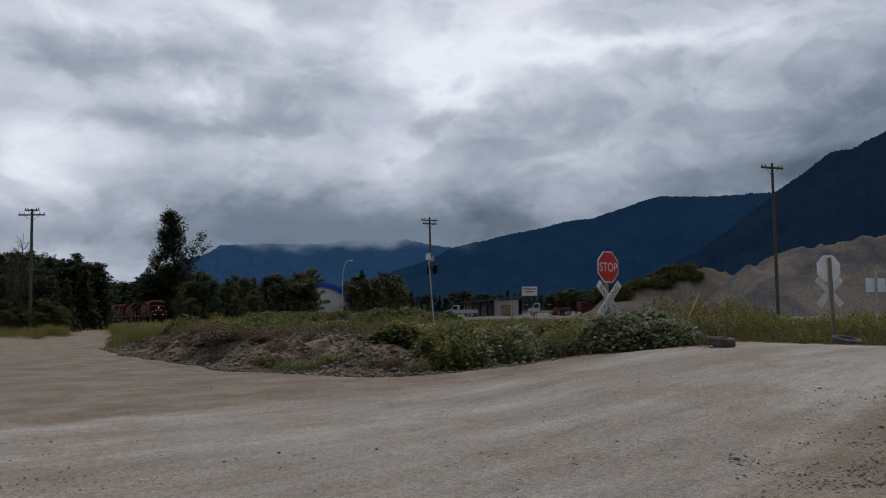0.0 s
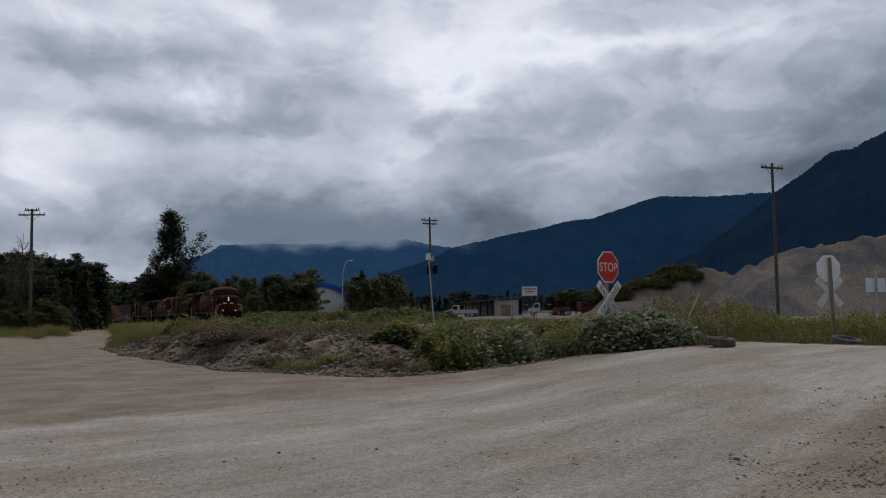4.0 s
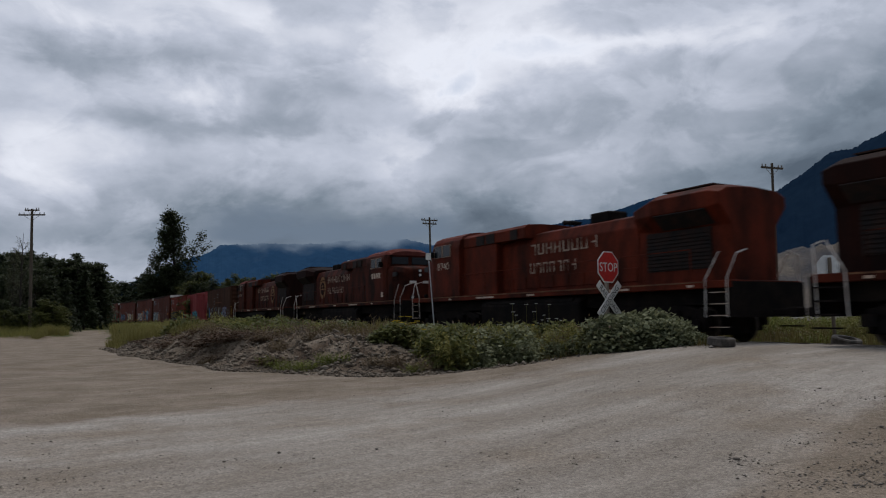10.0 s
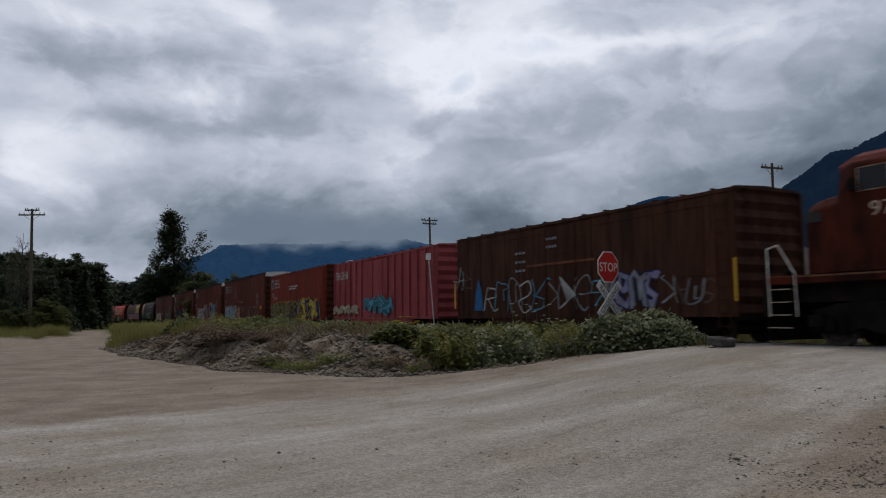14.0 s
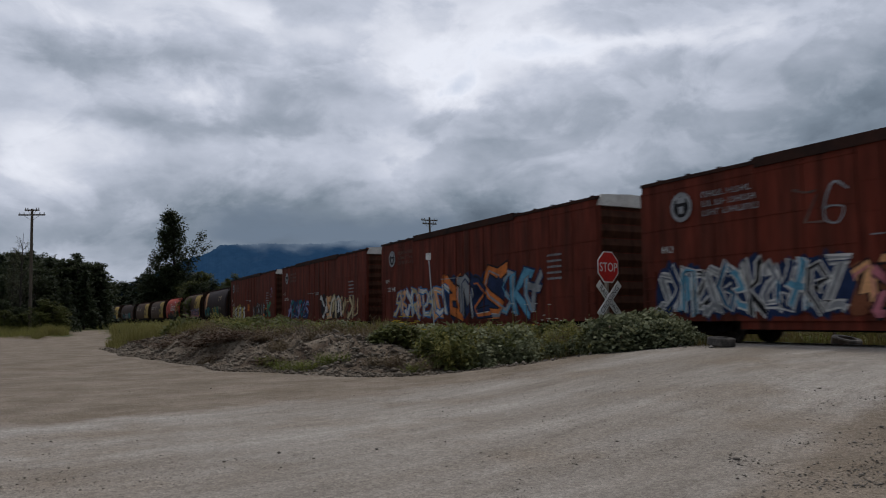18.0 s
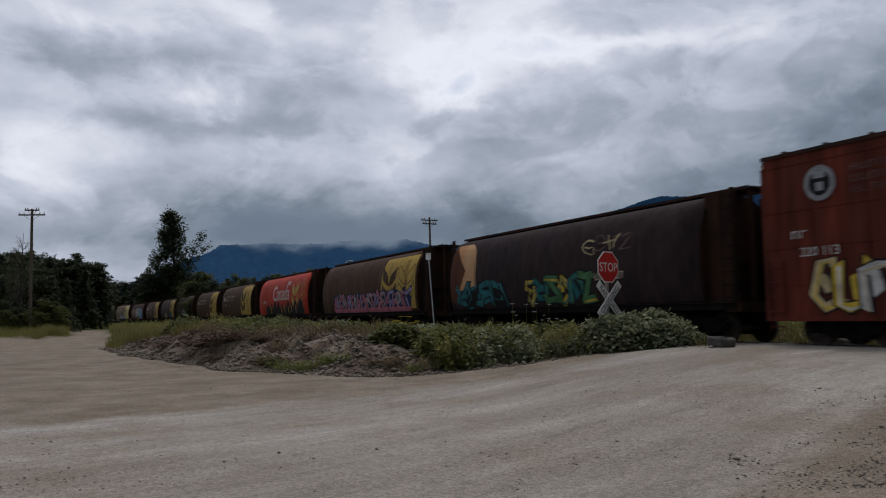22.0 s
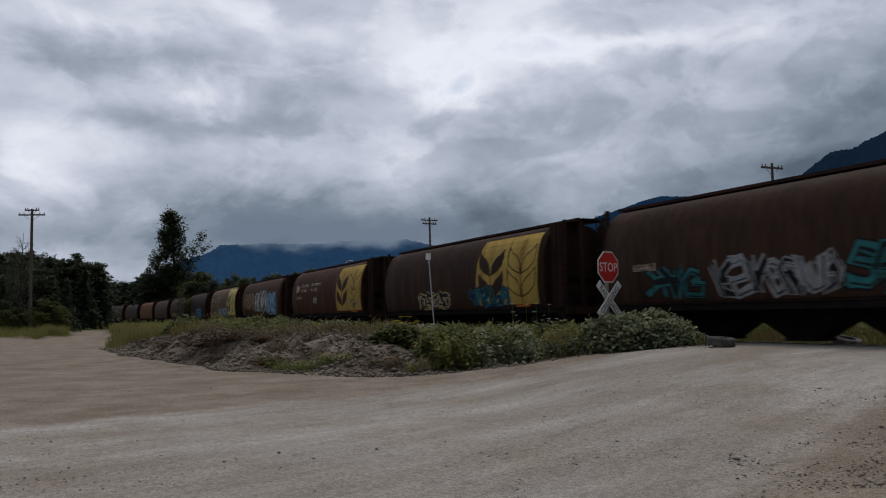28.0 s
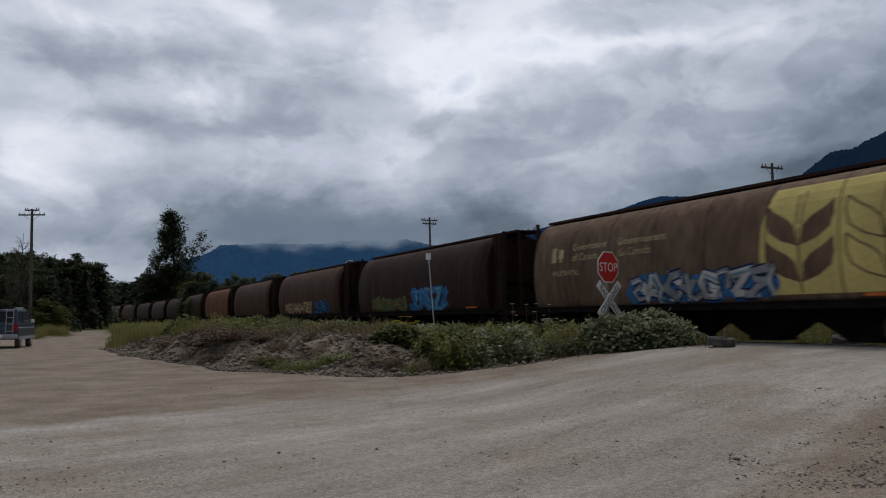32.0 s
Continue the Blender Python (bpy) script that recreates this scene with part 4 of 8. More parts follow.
    cabp = [(1.5, 1.8), (1.5, 4.08), (1.42, 4.40), (1.28, 4.52)]
    loft(bm, [ring_section(5.2, cabp), ring_section(7.85, cabp), ring_section(8.22, [(1.42, 1.8), (1.42, 3.65), (1.30, 4.28), (1.18, 4.40)])])
    cab = part("cab", bevelled(bm, 0.03), M_RED, car, "red driver cab with wide windows")
    bm = bmesh.new()
    loft(bm, [ring_section(5.16, [(1.40, 4.42), (1.30, 4.56), (0.9, 4.72), (0.4, 4.78)]), ring_section(7.85, [(1.40, 4.42), (1.30, 4.56), (0.9, 4.72), (0.4, 4.78)]), ring_section(8.3, [(1.2, 4.36), (1.15, 4.44), (0.8, 4.56), (0.4, 4.60)])])
    part("cab_roof", bm, M_PINKROOF, car, "sun-faded pinkish cab roof")
    for s in (-1, 1):
        for x0, x1 in ((6.05, 6.78), (6.88, 7.62)):
            bm = bmesh.new()
            box(bm, x0, x1, s * 1.5 - 0.025, s * 1.5 + 0.025, 3.70, 4.24)
            wn = part("window", bm, M_WINDOW, cab)
            bm = bmesh.new()
            for a in ((x0 - 0.02, x0 + 0.01, 3.68, 4.26), (x1 - 0.01, x1 + 0.02, 3.68, 4.26), (x0, x1, 3.68, 3.705), (x0, x1, 4.235, 4.26)):
                box(bm, a[0], a[1], s * 1.5 - 0.035, s * 1.5 + 0.035, a[2], a[3])
            part("window_frame", bm, M_LETTER, cab)
        for y0, y1 in ((0.12, 1.12),):
            bm = bmesh.new()
            a, b = sorted((s * y0, s * y1))
            extrude_poly(bm, [(8.23, a, 3.86), (8.23, b, 3.86), (8.215, b, 4.26), (8.215, a, 4.26)], (0.035, 0, 0.01))
            part("windshield", bm, M_WINDOW, cab)
        bm = bmesh.new()
        box(bm, 7.66, 7.80, min(s * 1.5, s * 1.70), max(s * 1.5, s * 1.70), 3.72, 4.0)
        part("mirror", bm, M_BLACK, cab)
    # nose
    bm = bmesh.new()
    nz = lambda w, z: [(w, 1.8), (w, z - 0.25), (w - 0.18, z), (0.3, z + 0.06)]
    loft(bm, [ring_section(8.1, nz(1.40, 3.74)), ring_section(8.7, nz(1.32, 3.70)), ring_section(9.2, nz(1.10, 3.64)), ring_section(9.45, nz(0.94, 3.56)), ring_section(9.56, nz(0.76, 3.42))])
    nose = part("nose", bevelled(bm, 0.04), M_RED, car)
    bm = bmesh.new()
    box(bm, 9.55, 9.59, -0.35, 0.35, 1.95, 2.60)
    part("nose_door", bm, M_RED, car)
    for s in (-1, 1):
        bm = bmesh.new()
        box(bm, 8.75, 9.2, s * 1.26 - 0.05, s * 1.26 + 0.05, 3.12, 3.36)
        part("number_board", bm, M_SIGNBLACK, car)
    lampm = M_LAMP if lit else M_SIGNWHITE
    for y, z in ((0, 3.42), (0, 3.18)):
        bm = bmesh.new()
        rod(bm, (9.5, y, z), (9.60, y, z), 0.12, n=12)
        hl = part("headlight_housing", bm, M_BLACK, car)
        bm = bmesh.new()
        rod(bm, (9.58, y, z), (9.62, y, z), 0.075, n=12)
        part("headlight", bm, lampm, hl)
    for s in (-1, 1):
        bm = bmesh.new()
        rod(bm, (10.1, s * 0.74, 1.92), (10.2, s * 0.74, 1.92), 0.12, n=12)
        hl = part("ditch_light_housing", bm, M_BLACK, car)
        bm = bmesh.new()
        rod(bm, (10.19, s * 0.74, 1.92), (10.22, s * 0.74, 1.92), 0.07, n=12)
        part("ditch_light", bm, lampm, hl)
    for y0, y1 in ((-0.72, -0.12), (0.08, 0.66)):
        bm = bmesh.new()
        box(bm, 9.56, 9.585, y0 + 0.1, y1 - 0.1, 2.72, 2.86)
        part("nose_mark", bm, M_RAILWHITE, nose, "white painted nose mark")
    # plough
    bm = bmesh.new()
    extrude_poly(bm, [(10.45, -1.3, 0.12), (10.66, 0, 0.12), (10.56, 0, 1.0), (10.46, -1.3, 1.0)], (-0.05, 0, 0))
    extrude_poly(bm, [(10.45, 1.3, 0.12), (10.66, 0, 0.12), (10.56, 0, 1.0), (10.46, 1.3, 1.0)], (-0.05, 0, 0))
    part("snow_plough", bm, M_BLACK, car)
    # steps and handrails
    for sx in (-1, 1):
        for s in (-1, 1):
            bm = bmesh.new()
            for k in range(4):
                x0, x1 = sorted((sx * 9.55, sx * 10.3))
                box(bm, x0, x1, s * 1.48 - 0.16, s * 1.48 + 0.02, 0.45 + 0.33 * k, 0.49 + 0.33 * k)
            part("step", bm, M_BLACK, car)
            for k in range(4):
                x0, x1 = sorted((sx * 9.6, sx * 10.25))
                bm = bmesh.new()
                box(bm, x0, x1, s * 1.505 - 0.012, s * 1.505 + 0.012, 0.458 + 0.33 * k, 0.480 + 0.33 * k)
                part("step_edge", bm, M_CREAM, car)
            bm = bmesh.new()
            tube(bm, [(sx * 9.42, s * 1.5, 0.75), (sx * 9.45, s * 1.5, 1.85), (sx * 9.95, s * 1.46, 2.62)], 0.022)
            part("handrail", bm, M_RAILWHITE, car, "white-painted handrail")
            bm = bmesh.new()
            tube(bm, [(sx * 10.22, s * 1.5, 0.75), (sx * 10.24, s * 1.5, 1.88), (sx * 10.42, s * 1.28, 2.55), (sx * 10.42, s * 0.85, 2.68)], 0.022)
            part("handrail", bm, M_RAILWHITE, car, "white-painted handrail")
    bm = bmesh.new()
    for s in (-1, 1):
        tube(bm, [(-8.9, s * 1.48, 2.75), (4.9, s * 1.48, 2.75)], 0.018)
        for x in np.arange(-8.9, 5.0, 1.97):
            rod(bm, (x, s * 1.48, 1.8), (x, s * 1.48, 2.75), 0.018, n=5)
    part("side_railing", bm, M_RED, car)
    # faded lettering blocks, shield, stripes, cab number
    hoodp = lambda z: 1.02 if z < 3.76 else 1.02 - (z - 3.75) * 0.45
    for s in (-1, 1):
        if s < 0:
            l0, l1, k0, k1, sh = -3.4, 1.15, -3.4, -0.1, -4.6
        elif shield:
            l0, l1, k0, k1, sh = -3.2, 1.4, -3.2, 0.1, -4.7
        else:
            l0, l1, k0, k1, sh = -4.1, 0.25, -2.85, 0.25, -5.4
        for block in blocks(l0, l1, 3.27, 3.70, 8, rng) + blocks(k0, k1, 2.54, 2.95, 7, rng):
            bm = on_side(sheet(block), hoodp, 0.006, s, False)
            bmesh.ops.remove_doubles(bm, verts=bm.verts, dist=0.002)
            part("letter_block", bm, M_LETTER, car, "faded cream painted block")
        if number:
            bm = writing(number, 0.50)
            for v in bm.verts:
                v.co.x = 6.8 - s * v.co.x * 1.2
                v.co.y += 3.08
            part("lettering", on_side(bm, flat, 0.008, s, False), M_CREAM, car)
        else:
            for bar in bars(6.1, 7.5, 3.10, 3.40, 4, rng):
                part("letter_block", on_side(sheet([bar]), flat, 0.008, s, False), M_CREAM, car)
        part("frame_stripe", on_side(sheet([rect(-9.4, 9.4, 1.745, 1.785)]), flat, 0.006, s, False), M_STRIPE, car, "dull tan stripe along the frame")
        for x, w in ((-6.2, 1.3), (-0.8, 0.5), (2.2, 1.5), (6.0, 0.25), (-9.0, 0.25)):
            part("reflector", on_side(sheet([rect(x, x + w, 1.63, 1.70)]), flat, 0.006, s, False), M_CREAM, car)
        if not shield:
            continue
        bm = on_side(sheet([[(sh + 0.68 * math.cos(w), 3.0 + 0.78 * math.sin(w)) for w in np.linspace(0, 6.283, 25)[:-1]]]), hoodp, 0.004, s, False)
        part("shield", bm, M_GOLD, car, "faded gold shield")
        bm = on_side(sheet([[(sh + 0.42 * math.cos(w), 2.95 + 0.45 * math.sin(w)) for w in np.linspace(0, 6.283, 21)[:-1]]]), hoodp, 0.008, s, False)
        part("shield_field", bm, M_SOOTY, car)
        bm = on_side(sheet([rect(sh - 0.32, sh + 0.32, 2.86, 2.95), rect(sh - 0.2, sh + 0.12, 3.05, 3.2)]), hoodp, 0.0095, s, False)
        part("shield_crown", bm, M_GOLD, car)
        part("shield_band", on_side(sheet([rect(sh - 0.45, sh + 0.45, 3.48, 3.54)]), hoodp, 0.0095, s, False), M_SOOTY, car)
    bm = on_side(sheet([rect(7.55, 7.8, 2.0, 2.28)]), flat, 0.006, -1, False)
    part("data_plate", bm, M_CREAM, car)
    for x in (-6.7, 6.7):
        add_truck(car, x, True)
    again("coupler", COUPLER, car, pose(10.55, 0, 0))
    again("coupler", COUPLER, car, pose(-11.0, 0, 0, 0, 0, 180))
    return car


# ---------------------------------------------------------------- boxcars
def make_boxcar(length, top, mat, label, style, seed):
    rng = random.Random(seed)
    car = thing("boxcar", Matrix(), label, "boxcar", "boxcars of the train")
    hb = length / 2 - 0.93
    sill = 0.64 if style == "hicube" else 0.76
    hw = 1.5
    bm = bmesh.new()
    loft(bm, [ring_section(x, [(hw - 0.03, sill), (hw - 0.03, top - 0.16), (hw - 0.18, top - 0.05), (0.3, top + 0.02)]) for x in (-hb + 0.06, hb - 0.06)])
    body = part("body", bm, mat, car, "grimy steel side sheets")
    # side sheets, one by one
    doors = (-2.5, 2.5) if style == "hicube" else ((-1.5, 1.5) if style == "ribbed" else (-1.8, 1.8))
    n = 5 if style == "hicube" else 6
    for s in (-1, 1):
        for a, b in ((-hb + 0.02, doors[0]), (doors[1], hb - 0.02)):
            w = (b - a) / n
            for k in range(n):
                bm = bmesh.new()
                box(bm, a + k * w + 0.012, a + (k + 1) * w - 0.012, min(s * hw, s * (hw - 0.04)), max(s * hw, s * (hw - 0.04)), sill + 0.12, top - 0.2)
                part("side_panel", bm, mat, body)
                if style == "ribbed":
                    bm = bmesh.new()
                    box(bm, a + k * w - 0.05, a + k * w + 0.05, min(s * (hw + 0.09), s * hw), max(s * (hw + 0.09), s * hw), sill + 0.05, top - 0.18)
                    part("rib", bm, mat, body)
        # doors
        nd = 2 if style == "hicube" else 1
        w = (doors[1] - doors[0]) / nd
        for k in range(nd):
            bm = bmesh.new()
            a = doors[0] + k * w
            box(bm, a + 0.02, a + w - 0.02, min(s * (hw + 0.012), s * (hw - 0.05)), max(s * (hw + 0.012), s * (hw - 0.05)), sill + 0.16, top - 0.3)
            d = part("door", bm, mat, body)
            bm = bmesh.new()
            for z in np.arange(sill + 0.4, top - 0.45, 0.28 if style != "hicube" else 0.72):
                box(bm, a + 0.1, a + w - 0.1, min(s * (hw + 0.022), s * hw), max(s * (hw + 0.022), s * hw), z, z + (0.12 if style != "hicube" else 0.05))
            part("door_corrugation", bm, mat, body)
            bm = bmesh.new()
            for q in (0.25, 0.75):
                rod(bm, (a + w * q, s * (hw + 0.05), sill + 0.1), (a + w * q, s * (hw + 0.05), top - 0.3), 0.018, n=6)
            part("lock_rod", bm, mat, body)
        bm = bmesh.new()
        for z in ((sill + 0.9, sill + 1.85, sill + 2.8, top - 0.45) if style == "hicube" else (sill + 1.2, top - 0.5)):
            for a, b in ((-hb, doors[0] - 0.02), (doors[1] + 0.02, hb)):
                strip = bmesh.new()
                box(strip, a, b, min(s * (hw + 0.018), s * hw), max(s * (hw + 0.018), s * hw), z, z + 0.05)
                part("seam_strip", strip, mat, car)
        bm.free()
        bm = bmesh.new()
        box(bm, -hb, hb, min(s * (hw + 0.03), s * (hw - 0.1)), max(s * (hw + 0.03), s * (hw - 0.1)), sill, sill + 0.14)
        box(bm, -hb * 0.62, hb * 0.62, min(s * (hw - 0.02), s * (hw - 0.12)), max(s * (hw - 0.02), s * (hw - 0.12)), sill - 0.22, sill)
        part("side_sill", bm, mat, car)
        bm = bmesh.new()
        box(bm, -hb, hb, min(s * (hw + 0.04), s * (hw - 0.12)), max(s * (hw + 0.04), s * (hw - 0.12)), top - 0.2, top - 0.1)
        if style == "hicube":
            box(bm, -hb * 0.55, hb * 0.45, min(s * (hw + 0.06), s * (hw - 0.1)), max(s * (hw + 0.06), s * (hw - 0.1)), top - 0.3, top - 0.02)
        part("roof_rail", bm, M_ROOF if style == "hicube" else mat, car)
        ladder(car, hb - 0.55, s * (hw + 0.07), 0, 0.5, 2.2 if style == "hicube" else top - 0.4, mat)
        ladder(car, -hb + 0.12, s * (hw + 0.07), 0, 0.5, 2.2, mat)
    # roof ribs
    bm = bmesh.new()
    for x in np.arange(-hb + 0.4, hb - 0.2, 1.2):
        box(bm, x, x + 0.08, -hw + 0.3, hw - 0.3, top - 0.03, top + 0.035)
    part("roof_ribs", bm, M_ROOF, car)
    # corrugated ends
    for s in (-1, 1):
        rings = []
        zs = np.linspace(sill, top - (0.42 if style == "hicube" else 0.1), 33)
        bm = bmesh.new()
        for k, z in enumerate(zs):
            x = s * (hb - 0.02 + 0.045 * math.sin(k * math.pi / 2.0))
            rings.append([(x, -hw + 0.03, z), (x, hw - 0.03, z), (s * (hb - 0.09), hw - 0.03, z), (s * (hb - 0.09), -hw + 0.03, z)])
        loft(bm, rings)
        part("end_wall", bm, M_BROWN if mat is not M_PINK else M_PINK, car, "dark corrugated end")
        bm = bmesh.new()
        zt = top - (0.42 if style == "hicube" else 0.1)
        extrude_poly(bm, [(s * (hb - 0.08), -hw + 0.02, zt), (s * (hb - 0.08), hw - 0.02, zt), (s * (hb - 0.08), hw - 0.18, top - 0.03), (s * (hb - 0.08), 0, top + 0.04), (s * (hb - 0.08), -hw + 0.18, top - 0.03)], (s * 0.12, 0, 0))
        part("end_top", bm, M_ENDWHITE if style == "hicube" else mat, car, "white band across the top" if style == "hicube" else "")
        bm = bmesh.new()
        x0, x1 = sorted((s * (hb - 0.1), s * (hb + 0.06)))
        bm.free()
        for y in (-hw + 0.02, hw - 0.12):
            bm = bmesh.new()
            box(bm, x0, x1, y, y + 0.1, sill, zt)
            part("corner_post", bm, mat, car)
    bm = bmesh.new()
    box(bm, -hb - 0.2, hb + 0.2, -0.35, 0.35, 0.62, sill)
    for x in (-hb, hb):
        box(bm, x - 0.25, x + 0.25, -1.4, 1.4, 0.66, sill)
    box(bm, -1.2, 0.2, -1.0, -0.5, 0.5, sill)
    # extra low box, added to stand for the dark shade under the car
    box(bm, -hb * 0.62, hb * 0.58, -0.9, 0.5, 0.36, sill - 0.1)
    part("underframe", bm, M_BLACK, car)
    for x in (-hb + 1.9, hb - 1.9):
        add_truck(car, x)
    ends(car, length / 2)
    car["half"] = hb
    return car


# ---------------------------------------------------------------- cylindrical grain hoppers
def drum(z):
    """Half width of the rounded hopper side at a height."""
    return float(np.interp(z, DRUM_Z, DRUM_W))


def hopper_base(mat):
    """The meshes shared by all hoppers in one paint."""
    prof = [(drum(z), z) for z in DRUM_Z] + [(0.3, 4.42)]
    bm = bmesh.new()
    rings = []
    for x in np.linspace(-8.05, 7.25, 14):
        rings.append(ring_section(x, prof))
    loft(bm, rings)
    for f in bm.faces:
        f.smooth = len(f.verts) == 4
    return bm


HOP = {}


def hopper_shared():
    out = {}

    def keep(key, bm, mat, smooth_=False):
        me = bpy.data.meshes.new(key)
        bmesh.ops.recalc_face_normals(bm, faces=bm.faces)
        bm.to_mesh(me)
        bm.free()
        me.materials.append(mat)
        out[key] = me

    for s, nm in ((-1, "sill_near"), (1, "sill_far")):
        bm = bmesh.new()
        box(bm, -8.55, 8.55, min(s * 1.36, s * 1.5), max(s * 1.36, s * 1.5), 0.95, 1.16)
        box(bm, -8.55, 8.55, min(s * 1.36, s * 1.54), max(s * 1.36, s * 1.54), 1.13, 1.17)
        keep(nm, bevelled(bm, 0.01), M_BLACK)
    # discharge hoppers: inverted wedges
    bm = bmesh.new()
    rim = [(-1.472, -1.3, 1.12), (1.472, -1.3, 1.12), (1.472, 1.3, 1.12), (-1.472, 1.3, 1.12)]
    top = [(x, y * 0.36, 0.80) for x, y, _ in rim]
    low = [(-0.5, -0.38, 0.20), (0.5, -0.38, 0.20), (0.5, 0.38, 0.20), (-0.5, 0.38, 0.20)]
    loft(bm, [low, top, rim])
    box(bm, -0.45, 0.45, -0.45, 0.45, 0.10, 0.21)
    keep("chute", bm, M_BLACK)
    bm = bmesh.new()
    box(bm, -8.3, 8.3, -0.45, 0.45, 4.47, 4.52)
    for x in np.arange(-8.0, 8.1, 1.0):
        box(bm, x, x + 0.06, -0.6, 0.6, 4.40, 4.47)
    for y in (-0.62, 0.57):
        box(bm, -8.3, 8.3, y, y + 0.06, 4.44, 4.53)
    keep("running_board", bm, M_ROOF)
    bm = bmesh.new()
    box(bm, -0.5, 0.5, -0.32, 0.32, 4.40, 4.58)
    keep("hatch", bevelled(bm, 0.03), M_ROOF)
    for s, nm in ((-1, "end_rear"), (1, "end_front")):
        bm = bmesh.new()
        x = s * 8.2
        for y in (-1.32, -0.55, 0.45, 1.22):
            box(bm, min(x, x + 0.12), max(x, x + 0.12), y, y + 0.11, 1.1, 4.42)
        for y in (-1.0, 0.9):
            rod(bm, (x, y, 1.2), (s * 7.4, y, 3.6), 0.05, n=6)
        box(bm, min(s * 8.1, s * 8.6), max(s * 8.1, s * 8.6), -1.5, 1.5, 0.9, 1.18)
        box(bm, min(s * 7.2, s * 8.4), max(s * 7.2, s * 8.4), -1.3, 1.3, 1.08, 1.14)
        # shrouds beside the slope sheet
        for y in ((-1.2, 1.15) if s > 0 else ()):
            x0, x1 = 7.2, 8.22
            box(bm, x0, x1, y, y + 0.05, 1.1, 4.38)
        # sloping sheet under the drum
        extrude_poly(bm, [(s * 7.5, -1.2, 2.4), (s * 7.5, 1.2, 2.4), (s * 6.0, 1.2, 1.05), (s * 6.0, -1.2, 1.05)], (0, 0, -0.05))
        keep(nm, bm, M_HOPEND)
        bm = bmesh.new()
        for k in np.arange(1.3, 4.3, 0.36):
            rod(bm, (s * 8.28, -1.42, k), (s * 8.28, -0.98, k), 0.016, n=5)
            rod(bm, (s * 8.05, -1.5, k), (s * 8.45, -1.5, k), 0.016, n=5)
        for xx in (8.05, 8.45):
            rod(bm, (s * xx, -1.5, 0.6), (s * xx, -1.5, 4.3), 0.02, n=5)
        keep(nm + "_ladder", bm, M_BLACK)
    bm = bmesh.new()
    box(bm, -8.6, 8.6, -0.3, 0.3, 0.66, 0.95)
    keep("centre_sill", bm, M_BLACK)
    bm = bmesh.new()
    rod(bm, (7.6, -0.9, 1.55), (8.15, -0.9, 1.55), 0.26, n=12)
    keep("brake_cylinder", bm, M_BLACK)
    bm = bmesh.new()
    box(bm, 7.7, 8.1, 0.2, 0.8, 1.15, 1.6)
    keep("brake_valve", bm, M_BLACK)
    return out


def make_hopper(mat, label, pitch):
    car = thing("grain_hopper", Matrix(), label, "hopper car", "grain hoppers of the train")
    if not HOP:
        HOP.update(hopper_shared())
    if mat.name not in HOP:
        body = part("drum_body", hopper_base(mat), mat, car)
        body.data.materials.append(M_HOPEND)
        for p in body.data.polygons:
            if p.loop_total > 4:
                p.material_index = 1
        HOP[mat.name] = body.data
    else:
        again("drum_body", HOP[mat.name], car)
    for k, nm in (("sill_near", "side_sill"), ("sill_far", "side_sill"), ("running_board", "running_board"), ("end_rear", "end_frame"),
                  ("end_front", "end_frame"), ("end_rear_ladder", "ladder"), ("end_front_ladder", "ladder"), ("centre_sill", "centre_sill"), ("brake_cylinder", "brake_cylinder"), ("brake_valve", "brake_valve")):
        again(nm, HOP[k], car)
    for x in np.arange(-6.5, 6.6, 1.3):
        again("roof_hatch", HOP["hatch"], car, pose(float(x), 0, 0))
    for x in (-4.42, -1.473, 1.473, 4.42):
        again("discharge_chute", HOP["chute"], car, pose(x, 0, 0))
    for x in (-6.6, 6.6):
        add_truck(car, x)
    ends(car, pitch / 2)
    # weld seams round the drum
    return car


